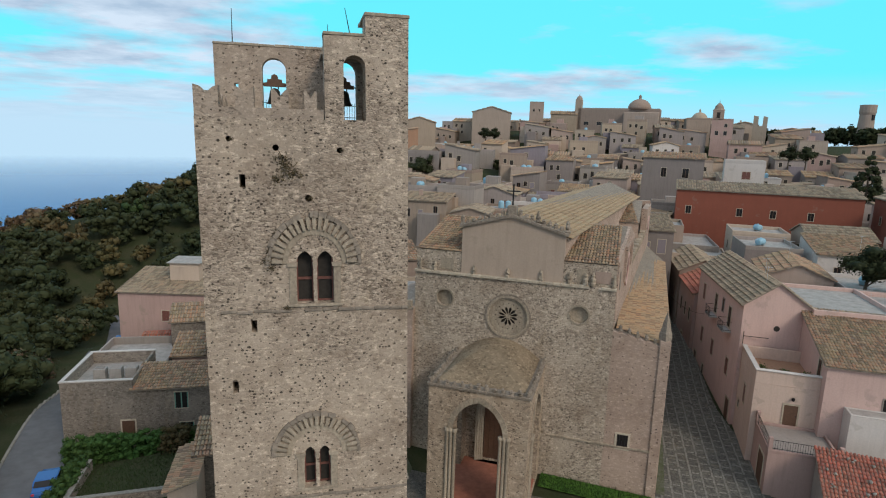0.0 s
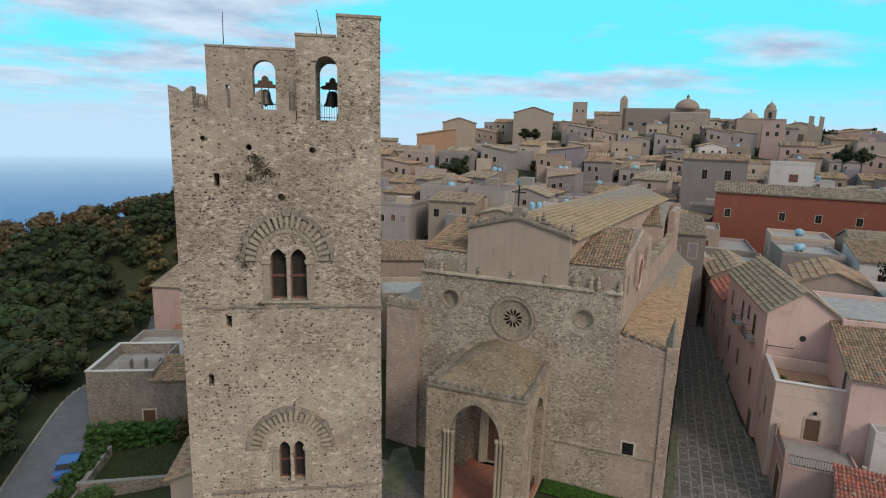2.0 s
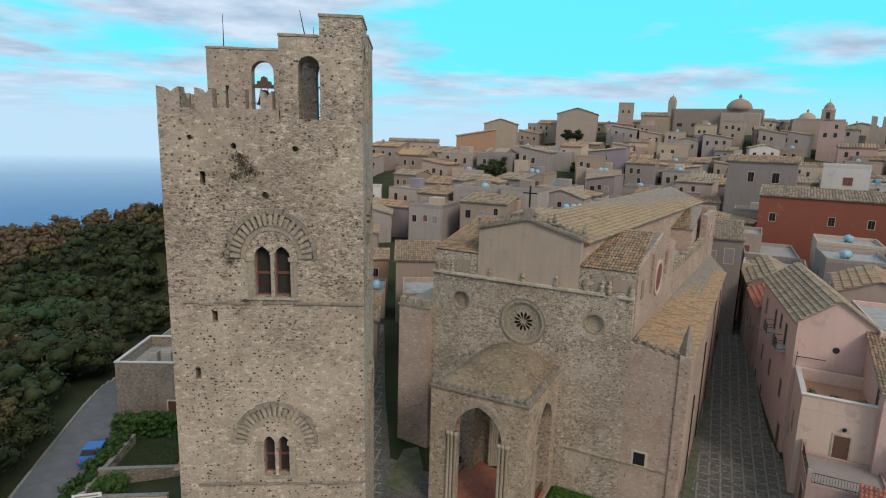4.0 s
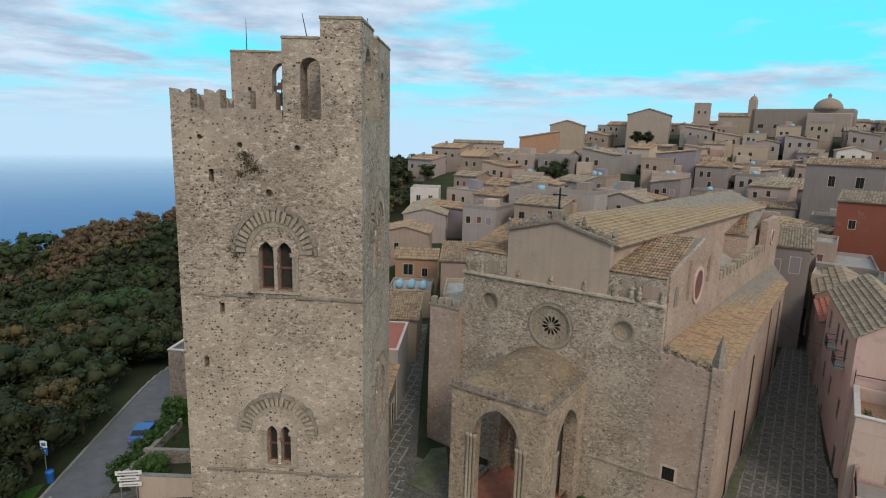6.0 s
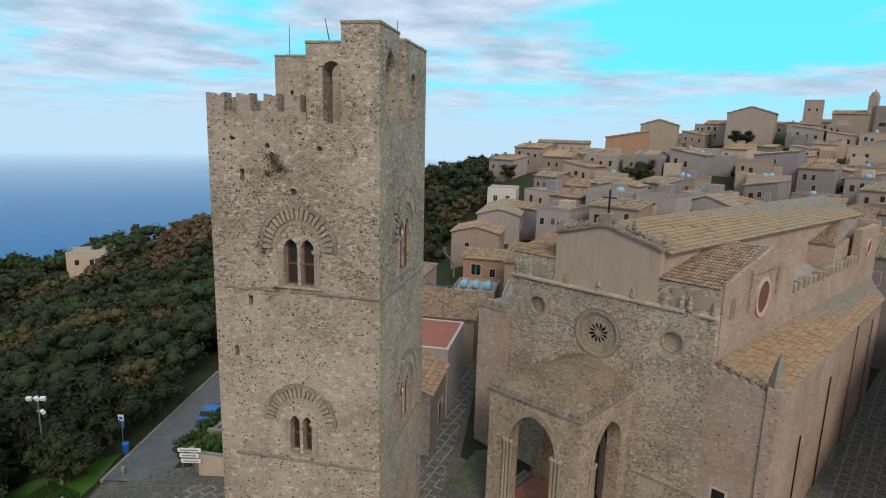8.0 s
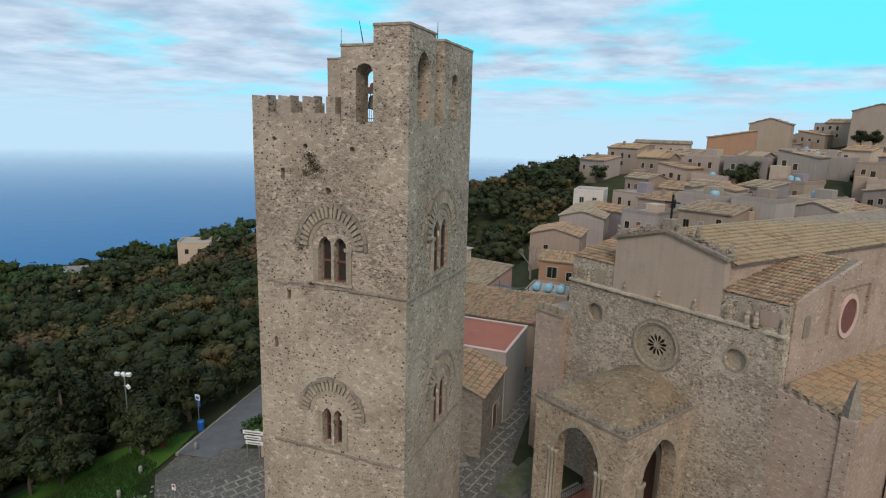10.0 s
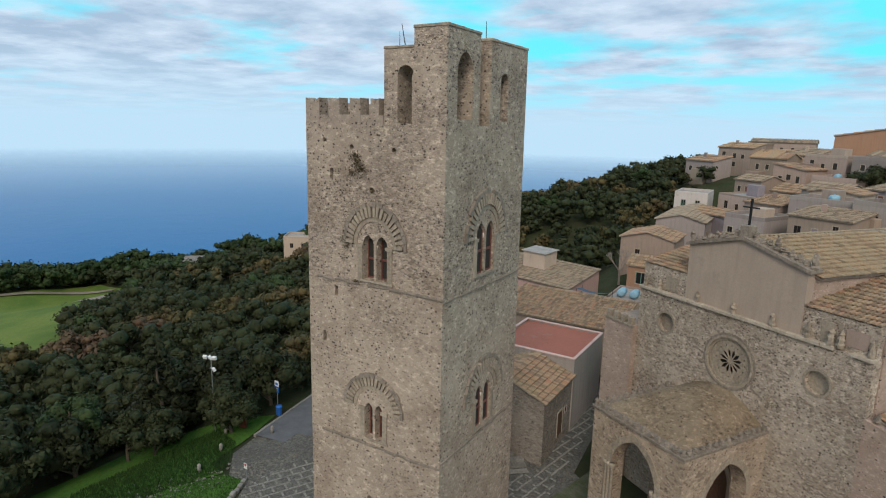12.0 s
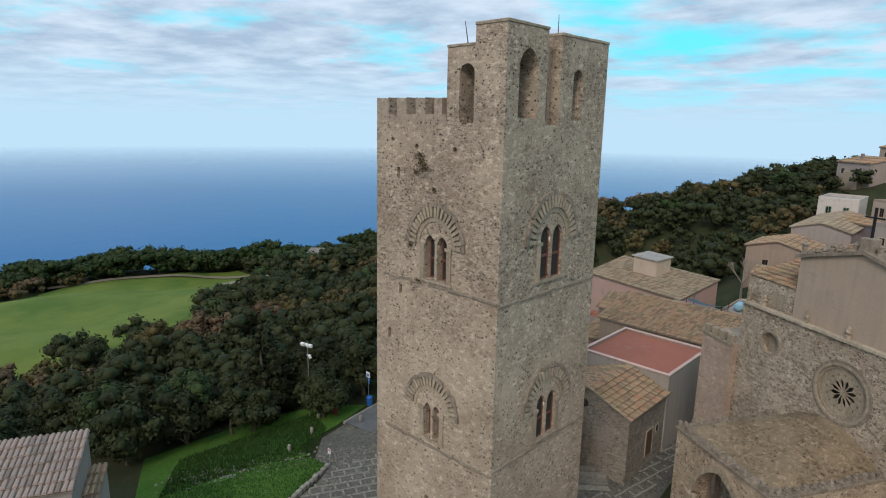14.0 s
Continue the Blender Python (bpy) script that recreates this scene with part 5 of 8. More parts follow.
def pointed_ring(c, spring, w, rise, band, depth, m, shift):
    """Wedge stones round a pointed arch, each a bmesh."""
    inner, outer_ = arch(c, 0, w, spring, rise, 9)[2:], arch(c, 0, w + 2 * band, spring, rise + band * 1.1, 9)[2:]
    out = []
    for k in range(len(inner) - 1):
        bm = bmesh.new()
        mixp = lambda p, q, t: (p[0] + (q[0] - p[0]) * t, p[1] + (q[1] - p[1]) * t)
        a, b_, c_, d_ = inner[k], outer_[k], outer_[k + 1], inner[k + 1]
        slab(bm, [mixp(a, d_, 0.03), mixp(b_, c_, 0.03), mixp(c_, b_, 0.03), mixp(d_, a, 0.03)], [], depth, m, shift + random.uniform(-0.015, 0.015))
        out.append(bm)
    return out


for a in pointed_ring(-0.5, 7.2, 3.97, 2.56, 0.42, 0.12, XZ, PV - 0.07):
    part("voussoir", a, M_ASHLAR, porch)
for a in pointed_ring(-3.7, 6.6, 4.22, 2.71, 0.42, 0.12, YZ, PU1 - 0.05):
    part("voussoir", a, M_ASHLAR, porch)
# cornice and broken crest
for k in range(12):
    a = PU0 - 0.12 + k * 0.685
    part("cornice_stone", newbox(a, a + 0.67, PV - 0.14, PV + 0.7, 10.6, 10.82, bevel=0.03), M_ASHDARK, porch)
    b_ = PV + 0.72 + k * 0.6
    for x0, x1 in ((PU0 - 0.12, PU0 + 0.5), (PU1 - 0.5, PU1 + 0.12)):
        part("cornice_stone", newbox(x0, x1, b_, b_ + 0.585, 10.6, 10.82, bevel=0.03), M_ASHDARK, porch)
for k in range(13):
    part("crest_stone", ornament(PU0 + 0.1 + k * 0.64, PV + 0.1, 10.82, random.uniform(0.3, 0.42), random.uniform(0.3, 0.55), 200 + k), M_ASHDARK, porch)
    part("crest_stone", ornament(PU1 - 0.12, PV + 0.5 + k * 0.6, 10.82, random.uniform(0.3, 0.42), random.uniform(0.3, 0.5), 230 + k), M_ASHDARK, porch)
    part("crest_stone", ornament(PU0 + 0.12, PV + 0.5 + k * 0.6, 10.82, random.uniform(0.3, 0.42), random.uniform(0.3, 0.5), 260 + k), M_ASHDARK, porch)
M_DOME = rubble("porch_roof_mortar", (0.331, 0.257, 0.173), (0.251, 0.188, 0.124), (0.130, 0.099, 0.064), stone=5.5, pits=0.2, plaster=0.4, moss=0.28, joints=0.4, crevice=0.9)
bm = bmesh.new()
N = 20
grid = []
for j in range(N + 1):
    row = []
    for i in range(N + 1):
        a, b_ = i / N * 2 - 1, j / N
        u = (PU0 + PU1) / 2 + a * (PU1 - PU0) / 2 * 0.93
        v = PV + 0.5 + b_ * (-PV - 0.52)
        edge = min(1 - abs(a), b_ * 1.6 + 0.0, 1)
        z = 10.6 + 1.75 * math.sin(min(1.0, max(0.0, min((1 - abs(a)) * 1.02, b_ * 1.25))) * math.pi / 2) ** 0.85
        row.append(bm.verts.new((u, v, z + 0.04 * noise.noise(Vector((u * 1.5, v * 1.5, 0))))))
    grid.append(row)
for j in range(N):
    for i in range(N):
        bm.faces.new((grid[j][i], grid[j][i + 1], grid[j + 1][i + 1], grid[j + 1][i]))
part("vault_roof", bm, M_DOME, porch, "domed mortar roof with dry moss", True)
# door of the church, deep in the porch
door = thing("church_door", CH, "dark wooden church door in a stepped pointed portal", "door")
for k in range(4):
    bm = bmesh.new()
    slab(bm, arch(-0.35, 0.4, 4.2 - k * 0.35, 5.2, 2.75 - k * 0.2, 8), [arch(-0.35, 0.36, 3.9 - k * 0.35, 5.2, 2.58 - k * 0.2, 8)], 0.12, XZ, -0.45 + k * 0.11)
    part("portal_step", bm, M_PALE, door)
part("leaf", newbox(-1.8, 1.1, 0.4, 0.5, 0.4, 7.2), M_WOOD, door, "dark plank door leaf")
for k in range(6):
    part("plank", newbox(-1.78 + k * 0.48, -1.34 + k * 0.48, 0.37, 0.4, 0.42, 7.1, bevel=0.01), M_WOOD, door)
# steps round the porch
stairs = thing("church_steps", CH, "worn grey stone steps in front of the porch", "steps")
for k in range(4):
    part("step", newbox(PU0 - 1.9 + k * 0.35, PU1 - 1.2, PV - 2.0 + k * 0.4, PV + 0.05, -0.75 + k * 0.25, -0.5 + k * 0.25, bevel=0.02), M_PAVE, stairs)
for k in range(3):
    part("step", newbox(PU0 - 1.8 + k * 0.4, PU0 - 0.01, PV + 0.06, -1.0, -0.5 + k * 0.25, -0.26 + k * 0.25, bevel=0.02), M_PAVE, stairs)
for x, v0, v1 in ((PU1 - 0.35, -5.7, -1.7), (PU0 + 0.35, -5.7, -1.7)):
    rail = thing("porch_railing", CH, "black iron railing across the porch arch", "railing", "railings of the porch")
    for z in (0.55, 1.3):
        part("rail", newbox(x - 0.02, x + 0.02, v0, v1, z, z + 0.045), M_IRON, rail)
    for k in range(17):
        vv = v0 + (v1 - v0) * k / 16
        part("bar", (lambda bm: (tube(bm, (x, vv, 0.4), (x, vv, 1.3), 0.014, n=5), bm)[1])(bmesh.new()), M_IRON, rail)
# cross on the gable top
cross = thing("iron_cross", CH @ pose(-0.25, 0.5, 23.2), "dark iron cross on a stone pedestal above the gable", "cross")
part("pedestal", newbox(-0.4, 0.4, -0.4, 0.4, 0, 0.9, bevel=0.06), M_ASHDARK, cross)
part("upright", newbox(-0.06, 0.06, -0.06, 0.06, 0.9, 2.7), M_IRON, cross)
part("arm", newbox(-0.6, 0.6, -0.05, 0.05, 2.05, 2.15), M_IRON, cross)

# ---- houses ----
M_TILEROSE = tiles("pinkish_tiles", (0.36, 0.27, 0.235), (0.33, 0.26, 0.23), (0.29, 0.225, 0.205), lichen=(0.30, 0.27, 0.24), amount=0.4)
def h_window(parent, m, w, hgt, kind="dark", sill=True):
    """A window in a frame given by m (x across, z up, y into the wall)."""
    bm = bmesh.new()
    slab(bm, [(-w / 2 - 0.1, -0.1), (w / 2 + 0.1, -0.1), (w / 2 + 0.1, hgt + 0.1), (-w / 2 - 0.1, hgt + 0.1)], [[(-w / 2, 0), (w / 2, 0), (w / 2, hgt), (-w / 2, hgt)]], 0.08, XZ, -0.05)
    o = part("window", bm, M_PALE if kind != "plain" else M_GREY, parent, m=m)
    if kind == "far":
        # near-black plate in place of glass paints the dark room behind
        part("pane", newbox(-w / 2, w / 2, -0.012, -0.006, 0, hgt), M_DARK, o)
    elif kind == "shutter":
        for s in (-1, 1):
            part("shutter", newbox(min(0.01 * s, s * w / 2), max(0.01 * s, s * w / 2), -0.035, -0.005, 0.02, hgt - 0.02), M_WOODRED, o, "red-brown shutter")
    elif kind == "green":
        part("pane", newbox(-w / 2, w / 2, -0.012, -0.006, 0, hgt), M_GLASS, o)
        part("casement", newbox(-0.06, 0.06, -0.04, -0.013, 0.0, hgt), M_GREENFR, o, "green painted casement")
        for s in (-1, 1):
            part("casement", newbox(s * w / 2 - 0.06, s * w / 2 + 0.06, -0.055, -0.013, 0.0, hgt), M_GREENFR, o)
    elif kind == "blue":
        part("shutter", newbox(-w / 2, w / 2, -0.03, -0.005, 0, hgt), M_LILAC, o, "blue-grey shutter")
    else:
        part("pane", newbox(-w / 2, w / 2, -0.012, -0.006, 0, hgt), M_GLASS, o)
        if w > 0.7:
            part("casement", newbox(-0.04, 0.04, -0.035, -0.013, 0, hgt), M_WOOD, o)
    return o


def h_door(parent, m, w, hgt, mat=None):
    bm = bmesh.new()
    slab(bm, [(-w / 2 - 0.14, 0), (-w / 2, 0), (-w / 2, hgt), (w / 2, hgt), (w / 2, 0), (w / 2 + 0.14, 0), (w / 2 + 0.14, hgt + 0.16), (-w / 2 - 0.14, hgt + 0.16)], [], 0.09, XZ, -0.06)
    o = part("door", bm, M_PALE, parent, m=m)
    part("leaf", newbox(-w / 2, w / 2, -0.03, -0.005, 0, hgt), mat or M_WOOD, o, "dark wooden leaf")
    part("handle", newbox(w / 2 - 0.16, w / 2 - 0.1, -0.07, -0.03, hgt * 0.46, hgt * 0.54), M_IRON, o)
    return o


def face(w, d, side, along, z):
    """Frame on one of a house's four faces: side f(ront), b(ack), l(eft), r(ight)."""
    if side == "f":
        return pose(along, 0, z)
    if side == "b":
        return pose(w - along, d, z, 0, 0, 180)
    if side == "l":
        return pose(0, d - along, z, 0, 0, -90)
    return pose(w, along, z, 0, 0, 90)


def house(m, w, d, hgt, wall, roof="gable_y", rise=1.6, tile=None, label="", name="house", below=3.0, windows=(), doors=(), group="", seed=0, col=0.34, row=0.8, parapet=0.6, deck=None, over=0.3, chimney=None):
    """A house in its own frame: front along x at y = 0, w wide, d deep, hgt to the eaves. roof: gable_y (ridge along y), gable_x, shed_f/b/l/r (low side), flat, hip."""
    tile = tile or M_TILE
    ob = thing(name, m, label or "old stone house with a tiled roof", "house", group)
    bm = bmesh.new()
    if roof == "gable_y":
        slab(bm, [(0, -below), (w, -below), (w, hgt), (w / 2, hgt + rise), (0, hgt)], [], d, XZ)
    elif roof == "gable_x":
        slab(bm, [(0, -below), (d, -below), (d, hgt), (d / 2, hgt + rise), (0, hgt)], [], w, YZ)
    elif roof == "shed_f":
        slab(bm, [(0, -below), (d, -below), (d, hgt + rise), (0, hgt)], [], w, YZ)
    elif roof == "shed_b":
        slab(bm, [(0, -below), (d, -below), (d, hgt), (0, hgt + rise)], [], w, YZ)
    elif roof == "shed_l":
        slab(bm, [(0, -below), (w, -below), (w, hgt + rise), (0, hgt)], [], d, XZ)
    elif roof == "shed_r":
        slab(bm, [(0, -below), (w, -below), (w, hgt), (0, hgt + rise)], [], d, XZ)
    elif roof == "hip":
        box(bm, 0, w, 0, d, -below, hgt)
    else:
        box(bm, 0, w, 0, d, -below, hgt)
    part("wall", bm, wall, ob)
    o = over

    def slope(e0, e1, t0):
        t1 = Vector(t0) + Vector(e1) - Vector(e0)
        part("roof", quad_slab([tuple(Vector(p) + Vector((0, 0, 0.1))) for p in (e0, e1, t1, t0)], 0.09), M_ASHDARK, ob)
        mm, ww, ll, rr = slope_frame(tuple(Vector(e0) + Vector((0, 0, 0.1))), tuple(Vector(e1) + Vector((0, 0, 0.1))), tuple(Vector(t0) + Vector((0, 0, 0.1))))
        tiled("tiles", ob, mm, ww, ll, rr, tile, seed, col=col, row=row)

    k = rise / (w / 2) if roof == "gable_y" else rise / (d / 2) if roof == "gable_x" else 0
    if roof == "gable_y":
        slope((-o, d + o, hgt - o * k), (-o, -o, hgt - o * k), (w / 2, d + o, hgt + rise))
        slope((w + o, -o, hgt - o * k), (w + o, d + o, hgt - o * k), (w / 2, -o, hgt + rise))
    elif roof == "gable_x":
        slope((-o, -o, hgt - o * k), (w + o, -o, hgt - o * k), (-o, d / 2, hgt + rise))
        slope((w + o, d + o, hgt - o * k), (-o, d + o, hgt - o * k), (w + o, d / 2, hgt + rise))
    elif roof == "shed_f":
        slope((-o, -o, hgt - o * rise / d), (w + o, -o, hgt - o * rise / d), (-o, d + o * 0.3, hgt + rise))
    elif roof == "shed_b":
        slope((w + o, d + o, hgt - o * rise / d), (-o, d + o, hgt - o * rise / d), (w + o, -o * 0.3, hgt + rise))
    elif roof == "shed_l":
        slope((-o, d + o, hgt - o * rise / w), (-o, -o, hgt - o * rise / w), (w + o * 0.3, d + o, hgt + rise))
    elif roof == "shed_r":
        slope((w + o, -o, hgt - o * rise / w), (w + o, d + o, hgt - o * rise / w), (-o * 0.3, -o, hgt + rise))
    elif roof == "flat":
        t = 0.22
        for q in ((0, w, 0, t), (0, w, d - t, d), (0, t, t, d - t), (w - t, w, t, d - t)):
            part("parapet", newbox(*q, hgt, hgt + parapet, bevel=0.03), wall, ob)
        part("roof", newbox(t, w - t, t, d - t, hgt, hgt + 0.06), deck or M_CONCRETE, ob)
    for side, along, z, ww, hh, kind in windows:
        h_window(ob, face(w, d, side, along, z), ww, hh, kind)
    for side, along, z, ww, hh in doors:
        h_door(ob, face(w, d, side, along, z), ww, hh)
    if chimney:
        part("chimney", newbox(chimney[0], chimney[0] + 0.7, chimney[1], chimney[1] + 0.6, hgt, hgt + rise + 0.9, bevel=0.03), wall, ob)
    return ob


def water_tank(x, y, z, ang, r=0.55, L=1.3, upright=False):
    t = thing("water_tank", pose(x, y, z, 0, 0, ang), "pale blue plastic water tank on a flat roof", "tank", "rooftop water tanks")
    bm = bmesh.new()
    if upright:
        lathe(bm, [(r * 0.9, 0.05), (r, 0.15), (r, L * 0.85), (r * 0.8, L), (r * 0.3, L + 0.08)], 14)
    else:
        lathe(bm, [(r * 0.6, -L / 2), (r, -L / 2 + 0.12), (r, L / 2 - 0.12), (r * 0.6, L / 2)], 14)
        bmesh.ops.transform(bm, matrix=pose(0, 0, r + 0.1, 0, 90, 0), verts=bm.verts)
    part("body", bm, M_TANK, t, smooth=True)
    for s in (-1, 1):
        part("foot", newbox(s * L * 0.28 - 0.08, s * L * 0.28 + 0.08, -0.4, 0.4, 0, 0.2), M_CONCRETE, t)
    bm = bmesh.new()
    lathe(bm, [(0.16, 0), (0.16, 0.1), (0.05, 0.12)], 8, (0, 0, (L + 0.05 if upright else 2 * r + 0.1)))
    part("cap", bm, M_TANK, t)
    return t


C = lambda u, v, z=0.0, rz=0.0: CH @ pose(u, v, z, 0, 0, rz)

# the pink row along the lane
pinkA = house(C(21.5, 16.6, 0, 7), 6.4, 18.4, 13.6, M_PINK, "gable_y", 2.3, M_TILEGREY, "pink rendered lane house with balconies and a lichened tile roof", seed=21, col=0.27, row=0.5,
              windows=[("l", d, 9.8, 1.0, 2.3, "dark") for d in (14.2, 8.6)] + [("l", d, 4.6, 0.9, 1.9, "shutter") for d in (15.2, 9.0, 4.0)] + [("l", 11.5, 10.8, 0.7, 1.5, "plain"), ("l", 3.0, 10.0, 0.9, 2.0, "shutter"), ("l", 6, 1.0, 0.8, 1.2, "dark")],
              doors=[("l", 17.0, 0.2, 1.2, 2.3), ("l", 1.8, 0.2, 1.1, 2.3)])
for d in (14.2, 8.6):
    bal = thing("balcony", C(21.5, 16.6, 9.55, 7) @ pose(-0.02, 18.4 - d, 0, 0, 0, -90), "small balcony with a black iron railing", "balcony", "lane balconies")
    part("slab", newbox(-1.1, 1.1, -0.9, 0.0, -0.14, 0.0, bevel=0.02), M_CONCRETE, bal)
    for z in (0.08, 1.0):
        part("rail", newbox(-1.08, 1.08, -0.88, -0.85, z, z + 0.04), M_IRON, bal)
        for s in (-1.08, 1.05):
            part("rail", newbox(s, s + 0.03, -0.85, 0, z, z + 0.04), M_IRON, bal)
    for k in range(15):
        part("bar", newbox(-1.07 + k * 0.152, -1.055 + k * 0.152, -0.875, -0.86, 0.0, 1.0), M_IRON, bal)
bm = bmesh.new()
slab(bm, circle(0, 0, 0.3, 16), [], 0.05, XZ, -0.03)
# no hole is cut: the vent's dark is a near-black disc
part("round_vent", bm, M_DARK, pinkA, m=pose(3.4, 0, 11.2))
# terrace house in front of its gable
terr = house(C(21.85, 9.2), 6.6, 7.3, 8.0, M_PEACH, "flat", 0, label="peach house with an orange terrace behind a white parapet", parapet=1.25, deck=M_ORANGE,
             windows=[("l", 3.6, 4.4, 0.8, 1.9, "shutter"), ("l", 1.5, 3.0, 0.6, 0.8, "dark")], doors=[("f", 3.25, 4.25, 1.15, 2.0)])
part("coping", newbox(-0.1, 6.7, -0.1, 0.35, 9.25, 9.37, bevel=0.02), M_WHITE, terr)
part("coping", newbox(-0.1, 0.35, 0.36, 7.2, 9.25, 9.37, bevel=0.02), M_WHITE, terr)
bm = bmesh.new()
lathe(bm, [(0.02, 0.32), (0.14, 0.25), (0.16, 0.1), (0.1, 0)], 10)
part("lamp", bm, M_IRON, terr, "small round wall lamp", m=pose(3.3, -0.15, 6.75))
low = house(C(22.35, 3.6), 5.6, 5.55, 4.0, M_ROSE, "flat", 0, label="low rose-coloured terrace with an iron railing", parapet=0.3, deck=M_GREY, doors=[("l", 3.6, 0.0, 1.9, 3.0)])
for q in [(0.05, 0.08, 0.1, 5.5), (0.05, 5.5, 0.05, 0.08)]:
    for z in (4.4, 5.15):
        part("rail", newbox(*q, z, z + 0.04), M_IRON, low)
for k in range(28):
    part("bar", newbox(0.055, 0.075, 0.1 + k * 0.19, 0.12 + k * 0.19, 4.3, 5.15), M_IRON, low)
    part("bar", newbox(0.1 + k * 0.19, 0.12 + k * 0.19, 0.055, 0.075, 4.3, 5.15), M_IRON, low)
for x, y in ((0, 0), (0, 5.2), (5.3, 0)):
    part("post", newbox(x - 0.05, x + 0.28, y - 0.05, y + 0.28, 4.0, 5.4, bevel=0.02), M_ROSE, low)
right = house(C(27.2, 8.2), 9.0, 10.0, 10.8, M_PINK, "shed_f", 2.6, M_TILE, "pink house with a mossy lean-to tile roof", seed=23, col=0.27, row=0.5, windows=[("l", 8.0, 8.6, 0.9, 2.1, "dark"), ("f", 5.0, 7.0, 0.8, 1.4, "plain")])
house(C(28.9, 6.4), 5.0, 1.75, 7.2, M_WHITE, "flat", 0, label="small whitewashed outbuilding against a house", name="outbuilding", parapet=0.1)
house(C(27.9, 16.7, 0, 3), 8.0, 12.0, 13.2, M_PINK, "flat", 0, label="pink rendered house with a tiled window hood", parapet=0.5, windows=[("f", 3.0, 10.0, 1.4, 1.6, "shutter"), ("f", 6.0, 9.5, 1.0, 1.4, "dark")])
redroof = house(C(25.2, -3.2, -0.2, -6), 8.5, 6.6, 3.5, M_GREY, "shed_f", 1.9, M_TILERED, "low grey outbuilding with a bright red tile roof", name="outbuilding", seed=25, col=0.27, row=0.45, windows=[("l", 3.6, 1.2, 0.6, 0.9, "dark")])
for k in range(34):                 # loose stones that weigh the red tiles down
    s = random.uniform(0.09, 0.17)
    bm = bmesh.new()
    bmesh.ops.create_icosphere(bm, subdivisions=1, radius=s)
    for v in bm.verts:
        v.co *= random.uniform(0.7, 1.15)
    y = random.choice((0.9, 2.3, 3.8, 5.6)) + random.uniform(-0.25, 0.25)
    o = part("stone", bm, M_PAVE, m=C(25.2, -3.2, -0.2, -6) @ pose(random.uniform(0.3, 8.2), y, 3.5 + 1.9 * y / 6.6 + 0.32))
    tagged(o, "loose pale stone lying on the red tile roof", "stone", "stones on the red roof")
# further down the lane
house(C(18.9, 35.6, 0, 5), 6.5, 11.0, 9.6, M_ROSE, "gable_y", 1.6, M_TILERED, "rose-coloured lane house with an orange tile roof", seed=26, col=0.3, row=0.6, windows=[("l", d, 5.2, 0.9, 1.9, "dark") for d in (2.5, 5.6, 8.7)], doors=[("l", 5.0, 0.2, 1.1, 2.2)])
house(C(17.7, 47.0, 0, 4), 7.0, 14.0, 10.4, M_TAN, "gable_y", 1.8, M_TILEGREY, "tan lane house with a lichened roof", seed=27, col=0.34, windows=[("l", d, 5.5, 0.9, 1.9, "shutter") for d in (3, 7, 11)])
house(C(17.0, 61.5, 1, 2), 8.0, 14.0, 10.6, M_GREY, "flat", 0, label="plain grey rendered town house", windows=[("f", 3, 6, 1, 1.6, "blue"), ("f", 6, 6, 1, 1.6, "blue"), ("l", 5, 6, 1, 1.6, "dark")])
house(C(11.0, 48.5, 0.5, 3), 5.5, 12.0, 15.5, M_GREY, "shed_f", 1.4, M_TILEGREY, "tall grey house behind the church with blue shutters", seed=28, windows=[("f", 1.6, 12, 0.9, 1.7, "blue"), ("f", 3.8, 12, 1.2, 2.2, "blue")])
# left lane: terrace with red floor, its gabled neighbour with the dark door
red_t = house(pose(-2.6, 60.2, 1.8), 8.9, 9.0, 6.4, M_GREY, "flat", 0, label="grey house with a red-painted flat roof terrace", parapet=0.22, deck=M_TERRACE)
for q in ((-0.05, 8.95, -0.06, 0.28), (-0.05, 8.95, 8.75, 9.05), (-0.05, 0.24, 0.29, 8.74), (8.66, 8.95, 0.29, 8.74)):
    part("coping", newbox(*q, 6.63, 6.72), M_PINK, red_t)
dh = house(pose(-1.4, 53.2, 1.2), 7.6, 6.95, 5.6, M_WALLSTONE, "gable_y", 1.5, M_TILE, "stone house with a gabled tile roof and a dark lane door", seed=29, col=0.27, row=0.5, doors=[("r", 4.1, 0.7, 1.15, 2.35)], windows=[("r", 5.6, 2.4, 0.45, 0.6, "plain")], below=4)
bm = bmesh.new()
slab(bm, circle(0, 0, 0.38, 12), [], 0.06, XZ, -0.04)
# the window's dark inside is a near-black disc on the gable
part("round_window", bm, M_DARK, dh, "dark oval gable window", m=pose(3.4, 0, 5.6))
house(pose(-5.6, 50.2, 0.6), 7.0, 3.8, 4.2, M_WALLSTONE, "shed_f", 1.2, M_TILE, "low stone lean-to with a tile roof", name="outbuilding", seed=30, col=0.27, row=0.5)
mid1 = house(pose(-7.5, 72.5, 2.5), 14.5, 7.5, 5.2, M_TAN, "shed_f", 1.6, M_TILE, "long tan house with a wide shallow tile roof", seed=31, col=0.3, row=0.6, windows=[("f", 3.0, 3.4, 0.8, 0.7, "plain"), ("f", 8.2, 3.4, 0.7, 0.7, "plain")])
house(pose(-14.0, 84.0, -1, 0, 0, 4), 9.0, 8.0, 6.0, M_WALLSTONE, "gable_x", 1.3, M_TILE, "stone house with a low tiled roof", seed=32)
